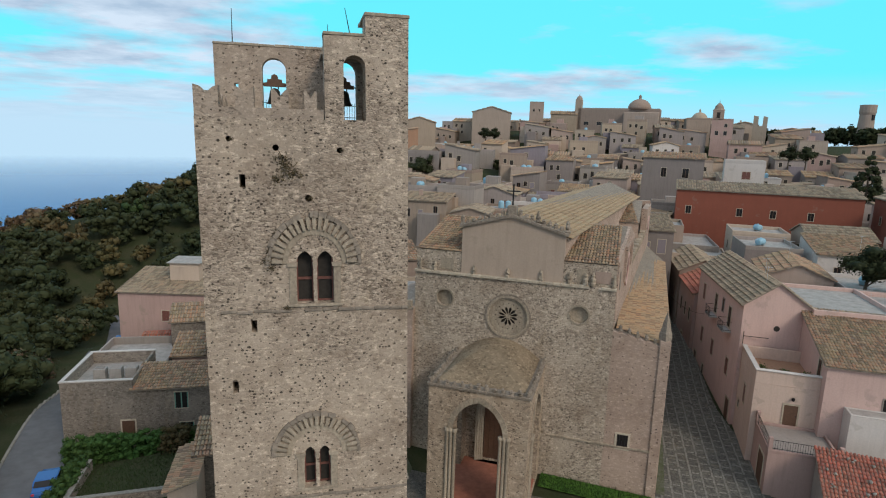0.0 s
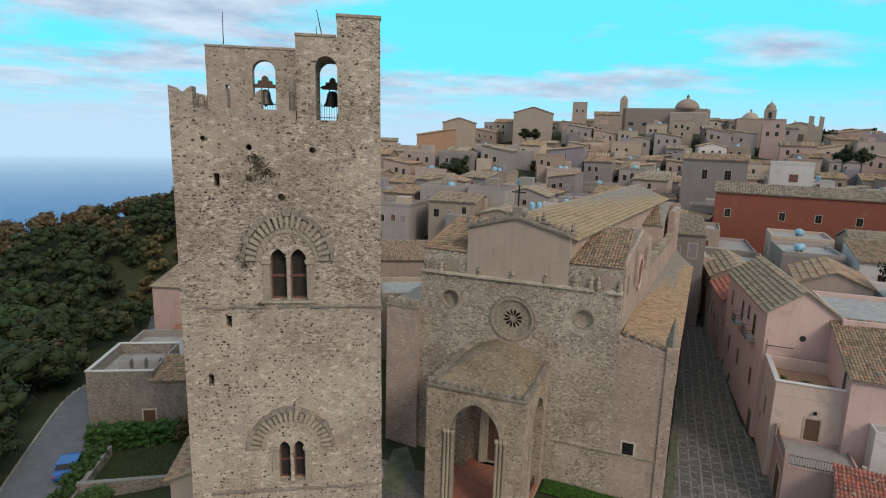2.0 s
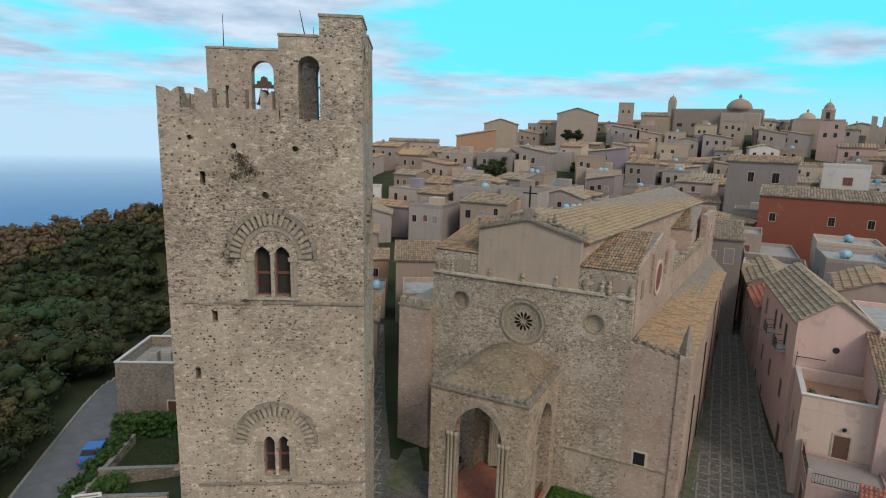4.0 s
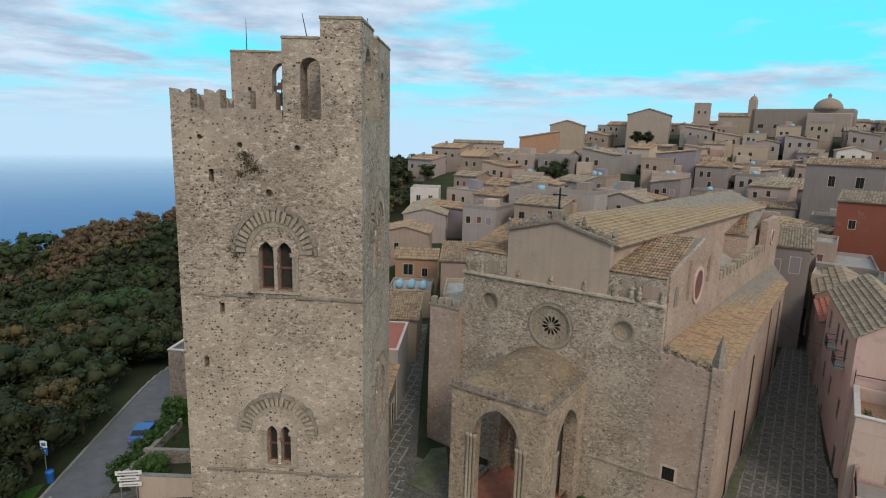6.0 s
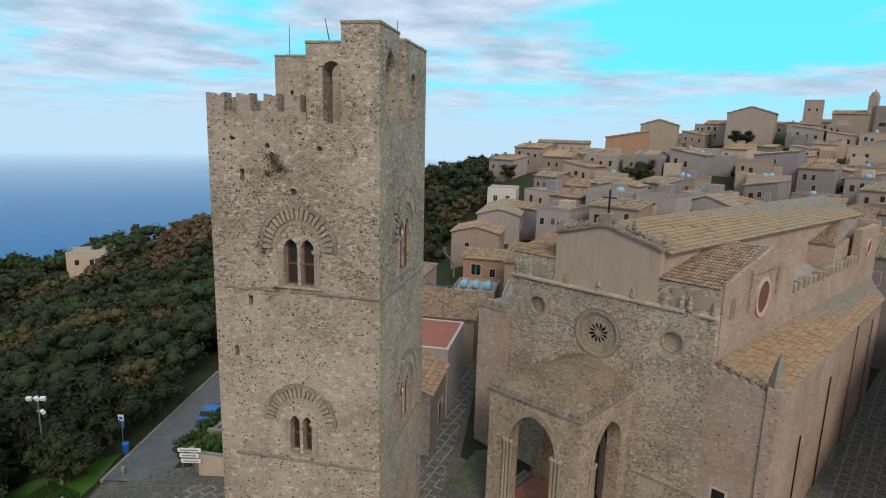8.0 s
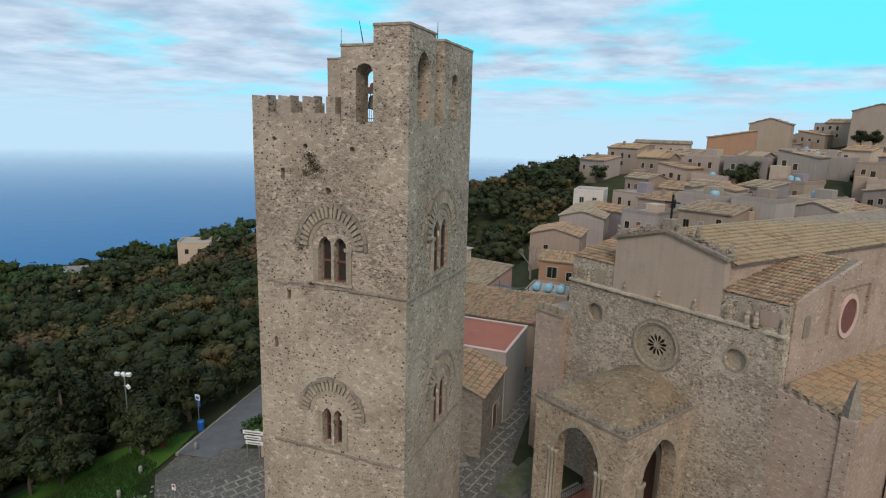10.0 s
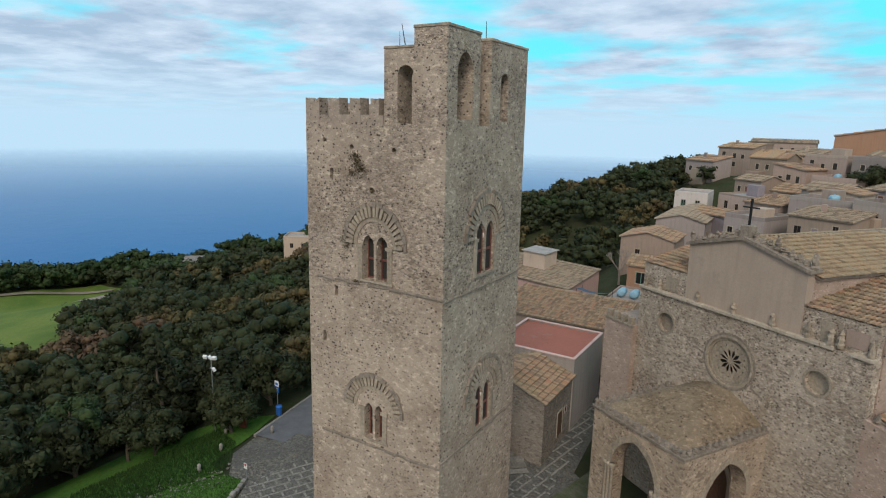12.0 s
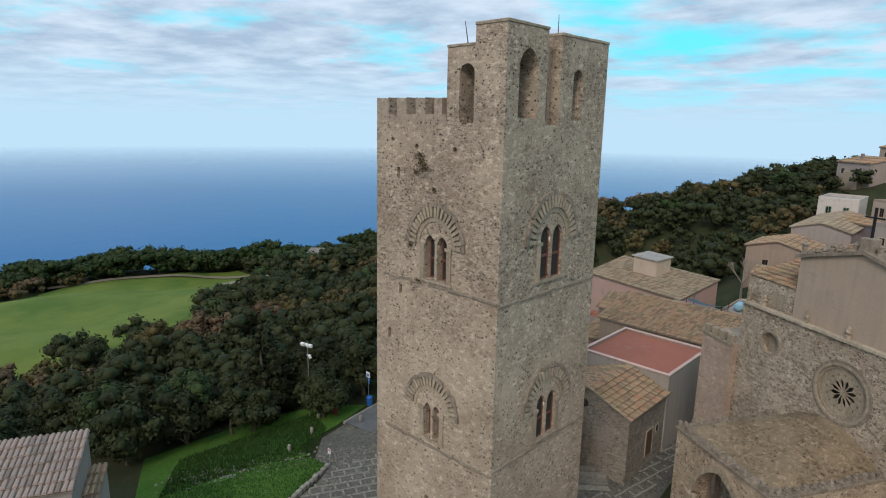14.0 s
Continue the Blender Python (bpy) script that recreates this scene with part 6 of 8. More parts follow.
hr = house(pose(-24.0, 98.0, -5.4, 0, 0, -14), 18.0, 9.0, 11.0, M_ROSE, "shed_f", 1.8, M_TILEGREY, "long pale pink house with red shutters", seed=33, col=0.34, windows=[("f", 7.0 + 1.9 * k, 6.8, 1.15, 1.6, "shutter") for k in range(4)])
part("roof_hut", newbox(6, 10.5, 4, 7.5, 11.4, 14.8, bevel=0.04), M_CREAM, hr)
part("hut_roof", quad_slab([(5.7, 3.7, 14.85), (10.8, 3.7, 14.85), (10.8, 7.8, 15.1), (5.7, 7.8, 15.1)], 0.12), M_CONCRETE, hr)
tk = house(pose(1.0, 88.0, 2.4), 6.5, 7.5, 4.4, M_TAN, "flat", 0, label="low house with a cluttered flat roof", parapet=0.4)
for k in range(3):
    water_tank(2.6 + k * 1.8, 90.5, 6.9, 90, 0.55, 1.9)
tarp = thing("tarpaulin", pose(-2.6, 86, 6.6), "dark blue tarpaulin sagging over a roof terrace", "tarpaulin")
bm = bmesh.new()
g = [[bm.verts.new((i * 0.55, j * 0.5, 1.6 - 0.35 * math.sin(math.pi * i / 8) - 0.1 * j + 0.05 * random.random())) for i in range(9)] for j in range(6)]
for j in range(5):
    for i in range(8):
        bm.faces.new((g[j][i], g[j][i + 1], g[j + 1][i + 1], g[j + 1][i]))
part("cloth", bm, M_TARP, tarp, smooth=True)
for x, y in ((0, 0), (4.4, 0), (0, 2.5), (4.4, 2.5)):
    part("pole", newbox(x - 0.03, x + 0.03, y - 0.03, y + 0.03, -0.6, 1.6), M_IRON, tarp)
house(pose(-5.5, 83.5, 1.5), 6.4, 6.0, 5.0, M_GREY, "flat", 0, label="grey flat-roofed house with a roof terrace", parapet=0.3)
house(pose(0.5, 101.0, 4.0), 7.0, 6.0, 5.2, M_ORANGE, "gable_x", 1.2, M_TILEGOLD, "orange house with a yellow tile roof", seed=34, windows=[("f", 2.2, 2.4, 1.6, 1.8, "green"), ("f", 5.0, 2.2, 0.9, 1.4, "dark")])
house(pose(-3.8, 112.0, 4.0), 9.0, 9.0, 7.6, M_TAN, "gable_y", 1.2, M_TILE, "tan house with a shallow tiled roof", seed=35, windows=[("f", 3, 4.5, 0.8, 1.2, "dark"), ("r", 3, 4.5, 0.8, 1.2, "dark")])
house(pose(-1.5, 128.0, 6.0), 9.0, 22.0, 7.0, M_GREY, "gable_y", 1.2, M_TILEGREY, "row of grey houses along the rising lane", seed=36, windows=[("r", 3 + 4 * k, 3.5, 0.9, 1.5, "dark") for k in range(5)])
house(pose(-2.5, 150.0, 9.5), 7.0, 9.0, 6.6, M_WHITE, "flat", 0, label="white house with a roof parapet", windows=[("f", 2, 4.0, 0.9, 1.3, "green"), ("f", 5, 4.0, 0.9, 1.3, "green")])
# right of the left lane, behind the church
house(pose(10.0, 74.0, 3.0), 8.0, 8.0, 7.2, M_TAN, "flat", 0, label="tan rendered house with orange door panel", windows=[("f", 2.5, 4.6, 1.0, 1.4, "dark"), ("l", 3, 4.6, 1, 1.5, "shutter")])
house(pose(9.0, 86.0, 4.0), 10.0, 9.0, 8.2, M_TAN, "shed_f", 1.2, M_TILE, "tan house with small square windows", seed=37, windows=[("f", 2, 4.6, 0.8, 1.0, "dark"), ("f", 4.4, 4.6, 0.9, 1.2, "dark"), ("f", 2, 1.8, 0.8, 1.0, "dark")])
# left of the tower: stone house by the road
ls = house(pose(-20.6, 66.0, -1.4, 0, 0, -2), 6.6, 8.5, 5.0, M_WALLSTONE, "flat", 0, label="grey rubble stone house with a white-capped parapet", parapet=1.3, doors=[("f", 6.0, 0.1, 1.2, 1.9)], below=4)
for q in ((-0.06, 6.66, -0.06, 0.3), (-0.06, 0.3, 0.31, 8.5), (0.31, 6.66, 8.2, 8.56)):
    part("coping", newbox(*q, 6.31, 6.42), M_WHITE, ls)
for k in range(3):
    cwl = thing("roof_box", pose(-18.6 + k * 1.5, 69.2, 3.66, 0, 0, -2), "square pale concrete box on the parapet terrace", "box", "boxes on the terrace")
    part("body", newbox(0, 1.15, 0, 1.0, 0, 1.2, bevel=0.03), M_CONCRETE, cwl)
    part("lid", newbox(0.2, 0.95, 0.2, 0.8, 1.2, 1.26), M_GREY, cwl)
ls2 = house(pose(-14.0, 65.75, -1.4, 0, 0, -2), 10.5, 4.6, 5.3, M_WALLSTONE, "shed_f", 0.95, M_TILE, "stone house with green windows and a clay tile roof", seed=38, col=0.27, row=0.5, below=4,
            windows=[("f", 4.5, 3.1, 1.2, 1.7, "green"), ("f", 8.6, 3.1, 1.2, 1.7, "green"), ("f", 4.9, 0.2, 1.3, 1.3, "green")])
house(pose(-22.0, 76.5, -3.5, 0, 0, -3), 9.0, 9.5, 5.2, M_GREY, "flat", 0, label="flat-roofed grey house with a white rim", parapet=1.0)
house(pose(-12.5, 76.5, -1.5), 8.0, 6.0, 4.6, M_ROSE, "shed_f", 1.0, M_TILE, "rose house with a red-brown tile roof", seed=39)
house(pose(-19.0, 88.0, -4.5), 8.0, 7.0, 4.6, M_ROSE, "gable_x", 1.2, M_TILERED, "small house with a red-brown tile roof", seed=40, windows=[("f", 3, 2.2, 0.9, 1.2, "dark")])
# low rooftop between the tower and the lawn, seen from above at its edge
house(pose(-7.0, 46.8, -0.9, 0, 0, 0), 2.0, 6.0, 4.9, M_CREAM, "shed_l", 0.7, M_TILE, "small cream house with a clay tile roof", seed=41, col=0.27, row=0.5)
house(pose(-17.2, 20.3, -9.0, 0, 0, -117), 14.0, 5.0, 16.9, M_GREY, "shed_b", 1.3, M_TILEROSE, "grey rendered house with a pinkish tiled roof", seed=42, windows=[("l", 2, 14.0, 0.7, 1.2, "dark")], below=6, over=0.15)
house(pose(-16.4, 21.0, -9.0, 0, 0, -117), 2.2, 3.6, 15.0, M_GREY, "shed_b", 0.7, M_TILE, "small lean-to beside a grey house", seed=43, below=6, over=0.1, name="outbuilding")
house(pose(-114, 136, -12.2, 0, 0, 34), 11.0, 8.0, 6.6, M_CREAM, "flat", 0, None, "pale stone farmhouse among the trees", name="farmhouse", below=6, windows=[("f", 2.5, 3.6, 1, 1.4, "dark"), ("f", 6, 3.6, 1, 1.4, "dark"), ("f", 9.5, 3.6, 1, 1.4, "dark"), ("f", 6, 0.6, 1.1, 1.6, "dark")])
house(pose(-133, 113, h(-128, 116) + 1.6, 0, 0, 40), 12.0, 6.0, 2.8, M_WHITE, "shed_f", 0.9, M_CONCRETE, "low white shed with a shallow roof", name="farmhouse", below=5)

# ---- the town on the hill ----
TOWN_TURN = -30.6
rng = random.Random(77)


def uv_of(x, y):
    p = CH.inverted() @ Vector((x, y, 0))
    return p.x, p.y


taken = []


def free_spot(x, y, r):
    return all((x - a) ** 2 + (y - b) ** 2 > (r + c) ** 2 for a, b, c in taken)


def landmark(x, y, r):
    taken.append((x, y, r))


# large buildings first
def dome_mesh(bm, r, z, hgt, n=18, lantern=True, centre=(0, 0)):
    prof = [(r, z)] + [(r * math.cos(a), z + hgt * math.sin(a)) for a in [math.pi / 2 * k / 7 for k in range(1, 7)]] + [(r * 0.12, z + hgt)]
    if lantern:
        prof += [(r * 0.12, z + hgt * 1.18), (r * 0.15, z + hgt * 1.2), (0.02, z + hgt * 1.45)]
    lathe(bm, prof, n, (*centre, 0))


g0 = h(148, 262)
dc = house(pose(129, 268, g0 - 2, 0, 0, -36), 36, 14, 45.5 - g0, M_BEIGE, "flat", 0, label="long pale hilltop church with a dome and buttressed side", name="hill_church", windows=[("f", 4 + 6 * k, 38.5 - g0, 2.2, 1.5, "dark") for k in range(5)], parapet=0.8)
part("dome_drum", newbox(21, 36, -4, 10, 28 - g0, 44.5 - g0, bevel=0.2), M_BEIGE, dc)
bm = bmesh.new()
dome_mesh(bm, 5.2, 46.0 - g0, 4.6, centre=(27, 3))
part("dome", bm, M_TAN, dc, "weathered stone dome with a lantern", True)
part("bell_turret", newbox(-1.6, 1.4, 0, 3, 30 - g0, 50.0 - g0, bevel=0.1), M_BEIGE, dc)
bm = bmesh.new()
dome_mesh(bm, 1.5, 50.0 - g0, 1.8, 10, centre=(-0.1, 1.5))
part("turret_cap", bm, M_TAN, dc)
landmark(147, 262, 24)
g0 = h(111, 275)
tw = house(pose(107.6, 275.4, g0, 0, 0, -22), 6.6, 6.6, 46.0 - g0, M_BEIGE, "flat", 0, label="square hilltop tower of pale stone", name="watch_tower", windows=[("f", 2, 42 - g0, 0.8, 1.2, "dark"), ("f", 4.6, 42 - g0, 0.8, 1.2, "dark")])
landmark(111, 275, 7)
g0 = h(86, 262)
house(pose(77, 266, g0, 0, 0, -20), 17, 14, 40.2 - g0, M_BEIGE, "gable_y", 2.6, M_TILEGREY, "broad gabled hilltop church of pale stone", name="hill_church", seed=51, col=0.8, row=2)
landmark(86, 268, 13)
g0 = h(123, 270)
house(pose(117, 272, g0, 0, 0, -24), 12, 12, 41 - g0, M_TAN, "gable_x", 1.6, M_TILEGOLD, "broad low-domed building on the hill", seed=52, col=0.8, row=2)
landmark(123, 274, 9)
g0 = h(160, 207)
sp = house(pose(156.5, 208.5, g0, 0, 0, -38), 7.5, 7, 38.6 - g0, M_ROSE, "flat", 0, label="rose-coloured convent with a small belfry", windows=[("f", 2, 33 - g0, 1.1, 1.5, "dark"), ("f", 5, 33 - g0, 1.1, 1.5, "dark"), ("f", 5, 36 - g0, 1.0, 1.3, "dark")])
part("belfry", newbox(0, 4.0, 0, 4.0, 38.6 - g0, 42.4 - g0, bevel=0.08), M_TAN, sp)
bm = bmesh.new()
lathe(bm, [(2.2, 42.4 - g0), (1.7, 43.0 - g0), (1.4, 44.0 - g0), (0.6, 44.9 - g0), (0.15, 45.2 - g0), (0.02, 46.4 - g0)], 10, (2.0, 2.0, 0))
part("belfry_cap", bm, M_TAN, sp, "small onion-shaped cap")
# nothing is cut here: a near-black plate stands for the opening's shade
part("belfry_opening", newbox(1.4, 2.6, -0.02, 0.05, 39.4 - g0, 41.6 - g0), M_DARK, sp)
landmark(160, 207, 7)
g0 = h(163, 223)
sd = house(pose(158, 226, g0, 0, 0, -36), 9, 9, 39.2 - g0, M_TAN, "flat", 0, label="small domed chapel on the hill", name="chapel")
bm = bmesh.new()
dome_mesh(bm, 3.2, 39.2 - g0, 3.2, 14, centre=(4.5, 4.5))
part("dome", bm, M_TAN, sd, "small ochre dome", True)
landmark(163, 226, 8)
g0 = h(186, 216)
ru = thing("ruined_tower", pose(183.5, 218.5, g0 - 2, 0, 0, -40), "ruined stone tower with two standing prongs", "ruin")
bm = bmesh.new()
slab(bm, [(0, 0), (5.2, 0), (5.2, 43 - g0), (3.6, 43.4 - g0), (3.5, 39.5 - g0), (1.9, 39.3 - g0), (1.8, 43.2 - g0), (0, 43.6 - g0)], [], 3.0, XZ)
part("wall", bm, M_BEIGE, ru)
landmark(186, 216, 6)
g0 = h(226, 205)
rt = thing("round_tower", pose(226, 205.5, g0 - 3), "round battlemented stone tower above the pines", "tower")
bm = bmesh.new()
lathe(bm, [(3.4, 0), (3.2, 4), (2.7, 46.0 - g0), (3.0, 47 - g0), (3.0, 50.0 - g0)], 20)
part("wall", bm, M_BEIGE, rt, smooth=False)
# near-black block stands for the shade inside the window
part("window", newbox(-0.6, 0.6, -3.1, -2.6, 44 - g0, 46 - g0), M_DARK, rt)
landmark(226, 205, 6)
# red building
g0 = 10.0
rb = house(pose(78, 113, g0, 0, 0, -34), 33, 9, 10.3, M_RED, "shed_f", 1.4, M_TILEGREY, "long dark red rendered house with small windows", seed=53, col=0.5, row=1.2,
           windows=[("f", x, 5.6, 1.0, 1.5, "dark") for x in (2.5, 12.0, 18.0, 24.5)] + [("f", x, 1.8, 1.0, 1.4, "plain") for x in (16.8, 24.0, 29.0)])
rb2 = house(pose(103.5, 85.5, g0, 0, 0, -34), 9, 16, 10.3, M_RED, "gable_y", 1.6, M_TILEGREY, "red rendered gabled house wing", seed=54, col=0.5, row=1.2, windows=[("l", 5, 5.5, 1, 1.5, "dark"), ("l", 10, 5.5, 1, 1.5, "dark"), ("l", 13, 2.0, 1, 1.5, "dark")])
for a, b_ in ((82, 112), (90, 107), (98, 101), (104, 96), (108, 90), (86, 108), (94, 104)):
    landmark(a, b_, 6)
# orange and castle-like houses on the left skyline
g0 = h(33, 205)
house(pose(27.5, 204, g0, 0, 0, -8), 13, 8, 29.4 - g0, M_ORANGE, "shed_l", 2.4, M_TILE, "tall orange house on the hillside", seed=55, col=0.8, row=2)
landmark(34, 208, 9)
g0 = h(14, 236)
house(pose(4.5, 236, g0, 0, 0, -4), 19, 8, 26.8 - g0, M_BEIGE, "gable_x", 1.0, M_TILEGREY, "long pale convent on the crest", seed=56, col=0.8, row=2, windows=[("f", 3 + 3.2 * k, 24 - g0, 0.8, 1.2, "dark") for k in range(5)])
landmark(14, 240, 11)
g0 = h(48, 240)
house(pose(42, 244, g0, 0, 0, -14), 13, 9, 34.5 - g0, M_TAN, "gable_y", 2.0, M_TILE, "tan gabled house on the skyline", seed=57, col=0.8, row=2)
landmark(48, 247, 9)
g0 = 9.0
house(pose(85, 138, g0, 0, 0, -36), 14, 9, 17.4 - 0.5, M_GREY, "gable_x", 1.3, M_TILE, "grey house with small windows and a broad tile roof", seed=58, col=0.6, row=1.2, windows=[("f", 5, 12.4, 1.2, 2.2, "dark"), ("f", 10, 12.4, 1.4, 2.2, "dark")], below=3)
landmark(94, 138, 9)
house(pose(104.5, 133, 10, 0, 0, -36), 9, 8, 15.2, M_WHITE, "flat", 0, label="white-painted house with a crenellated parapet", parapet=0.8, windows=[("f", 5, 11.4, 1.8, 1.8, "shutter")], below=3)
landmark(110, 133, 7)
# a few explicit neighbours behind the pink row
mx = []
for u, v, w, d, z, hg, mat, rf, tl, kinds in (
        (36, 22, 9, 9, 1, 11.5, M_PINK, "flat", None, 1), (36, 34, 10, 10, 1, 11.0, M_WHITE, "flat", None, 1), (27, 36, 8, 11, 1, 12.0, M_BEIGE, "gable_y", M_TILE, 0),
        (27, 50, 8, 10, 2, 12.0, M_GREY, "flat", None, 1), (36, 47, 9, 10, 2, 12.5, M_WHITE, "shed_f", M_TILE, 0), (47, 26, 9, 12, 2, 11.5, M_CREAM, "gable_x", M_TILEGREY, 0),
        (47, 41, 9, 10, 3, 11.0, M_GREY, "flat", None, 1), (27, 63, 9, 9, 3, 11.5, M_CREAM, "flat", None, 1), (38, 60, 10, 9, 3, 12.0, M_BEIGE, "gable_x", M_TILEGREY, 0), (50, 55, 10, 9, 4, 11.0, M_WHITE, "flat", None, 1),
        (44, 12, 9, 10, 1, 10.0, M_CREAM, "gable_y", M_TILE, 0), (55, 14, 9, 11, 2, 10.5, M_GREY, "flat", None, 1), (58, 30, 9, 12, 3, 11, M_TAN, "gable_x", M_TILE, 0), (60, 46, 10, 10, 4, 11, M_GREY, "flat", None, 0)):
    m = C(u, v, z, rng.uniform(-4, 4))
    ob = house(m, w, d, hg, mat, rf, 1.7, tl, {M_PINK: "pink rendered", M_WHITE: "whitewashed", M_BEIGE: "beige rendered", M_GREY: "grey rendered", M_CREAM: "cream rendered", M_TAN: "tan rendered"}[mat] + (" flat-roofed town house" if rf == "flat" else " town house with a clay tile roof"),
               seed=int(u + v), col=0.36, row=0.8, group="houses of the town", windows=[("f", w * 0.3, hg - 3.2, 0.9, 1.5, rng.choice(("dark", "shutter", "plain"))), ("f", w * 0.7, hg - 3.2, 0.9, 1.5, rng.choice(("dark", "blue"))), ("l", d * 0.5, hg - 3.2, 0.9, 1.5, "dark")])
    p = m @ Vector((w / 2, d / 2, 0))
    landmark(p.x, p.y, 6)
    if kinds and rf == "flat":
        q = m @ Vector((w * rng.uniform(0.3, 0.7), d * rng.uniform(0.3, 0.7), hg + 0.06))
        water_tank(q.x, q.y, q.z, rng.uniform(0, 90), 0.55, 1.4, rng.random() < 0.4)

def CREST(ang, dist):
    """Height of the ordinary rooftops by bearing from the square: the churches stand above them."""
    return 30 + dist * math.tan(radians(float(np.interp(ang, [-8, -3, 3, 8, 12, 17, 20, 24, 30, 34, 39, 43, 50], [-2.2, -1.2, -1.0, 1.0, 1.1, 1.4, 1.2, 1.9, 1.7, 2.0, 1.7, 1.0, 0.8]))))


WALLS = [(M_BEIGE, "beige rendered"), (M_TAN, "tan rendered"), (M_GREY, "grey rendered"), (M_BEIGE, "beige rendered"), (M_GREY, "grey rendered"), (M_WHITE, "whitewashed"), (M_ROSE, "rose-coloured"), (M_GREY, "grey rendered"), (M_TAN, "tan rendered"), (M_CREAM, "cream rendered"), (M_LILAC, "lilac-grey rendered"), (M_TAN, "tan rendered"), (M_BEIGE, "beige rendered")]
count = 0
for ring in range(46):
    v0 = 62 + ring * 9.4
    for col_i in range(-32, 48):
        u0 = col_i * 9.8 + rng.uniform(-2, 2) + (4.9 if ring % 2 else 0)
        vv = v0 + rng.uniform(-2.2, 2.2)
        p = CH @ Vector((u0, vv, 0))
        x, y = p.x, p.y
        ang = math.degrees(math.atan2(x - 8, y - 5))
        dist = math.hypot(x - 8, y - 5)
        west = 9 if y < 172 else 9 - (y - 172) * 0.55
        west = max(west, -9)
        if dist > 330 or ang > 56 or ang < -9 or x < west or (y < 98 and x < 19):
            continue
        if y > 200 and x < 0 and rng.random() < 0.5:
            continue
        if y > 225 - 0.0 and (y - 225) > (x + 10) * 1.4:
            continue
        if ang > 44 and dist > 245:
            continue
        if not free_spot(x, y, 4.4):
            continue
        w, d = rng.uniform(6.8, 11.0), rng.uniform(6.8, 10.0)
        hg = rng.choice((5.5, 6.2, 7.0, 7.5, 8.4)) + (1.2 if dist < 130 else 0)
        g0 = h(x, y)
        if dist > 170:                 # the crest stays below the big churches
            hg = min(hg, CREST(ang, dist) - g0)
            if hg < 4.5:
                g0, hg = g0 - (4.5 - hg), 4.5
        wall, lab = rng.choice(WALLS)
        kind = rng.choice(("gable_x", "gable_y", "shed_f", "shed_f", "shed_r", "shed_l", "flat", "flat", "flat"))
        far = dist > 170
        tl = rng.choice((M_TILE, M_TILEGREY, M_TILEGREY, M_TILE, M_TILEGOLD))
        m = pose(x, y, g0, 0, 0, TOWN_TURN + rng.uniform(-9, 9)) @ pose(-w / 2, -d / 2, 0)
        wins = []
        for k in range(rng.choice((2, 2, 3, 3))):
            wins.append(("f", w * (0.2 + 0.28 * k) + rng.uniform(-0.3, 0.3), hg - rng.choice((2.4, 2.8, 3.0)), rng.uniform(0.8, 1.1), rng.uniform(1.2, 1.7), rng.choice(("dark", "dark", "shutter", "plain", "blue"))))
        if rng.random() < 0.6:
            wins.append(("l", d * rng.uniform(0.3, 0.7), hg - 2.6, 0.9, 1.4, rng.choice(("dark", "shutter"))))
        if rng.random() < 0.35:
            wins.append(("f", w * 0.5, hg - 5.4, 0.9, 1.4, "dark"))
        if far:
            wins = [(a, b_, c, w_, h_, "far") for a, b_, c, w_, h_, _ in wins]
        ob = house(m, w, d, hg, wall, kind, rng.uniform(0.9, 1.7), tl, lab + (" town house with a flat roof" if kind == "flat" else " town house with a shallow tile roof"), seed=count, group="houses of the town",
              windows=wins, col=0.5 if not far else 0.8, row=1.2 if not far else 2.4, below=6, parapet=rng.uniform(0.3, 1.0), chimney=(w * 0.3, d * 0.5) if kind not in ("flat",) and rng.random() < 0.25 else None)
        if kind == "flat" and rng.random() < 0.6:
            q = m @ Vector((w * rng.uniform(0.3, 0.7), d * rng.uniform(0.3, 0.7), hg + 0.06))
            for k in range(rng.choice((1, 1, 2))):
                water_tank(q.x + k * 1.5, q.y, q.z, rng.uniform(0, 90), 0.6, 1.5, rng.random() < 0.3)
        ax, aw = rng.uniform(-1.2, w * 0.5), rng.uniform(2.4, 4.8)     # a low annex before the front or a roof hut
        if rng.random() < 0.65:
            part("annex", newbox(ax, ax + aw, -rng.uniform(1.5, 3.2), 0.3, -6, hg - rng.uniform(1.6, 3.6), bevel=0.05), rng.choice(WALLS)[0], ob)
        if kind == "flat" and rng.random() < 0.7:
            part("roof_hut", newbox(w * 0.35, w * 0.35 + rng.uniform(2, 3.4), d * 0.45, d * 0.45 + rng.uniform(2, 3), hg + 0.05, hg + rng.uniform(1.6, 2.5), bevel=0.05), rng.choice(WALLS)[0], ob)
        taken.append((x, y, 3.8))
        count += 1

# ---- woods and trees ----
_g = (1 + 5 ** 0.5) / 2
ICO_V = np.array([(-1, _g, 0), (1, _g, 0), (-1, -_g, 0), (1, -_g, 0), (0, -1, _g), (0, 1, _g), (0, -1, -_g), (0, 1, -_g), (_g, 0, -1), (_g, 0, 1), (-_g, 0, -1), (-_g, 0, 1)]) / math.hypot(1, _g)
ICO_F = np.array([(0, 11, 5), (0, 5, 1), (0, 1, 7), (0, 7, 10), (0, 10, 11), (1, 5, 9), (5, 11, 4), (11, 10, 2), (10, 7, 6), (7, 1, 8), (3, 9, 4), (3, 4, 2), (3, 2, 6), (3, 6, 8), (3, 8, 9), (4, 9, 5), (2, 4, 11), (6, 2, 10), (8, 6, 7), (9, 8, 1)])


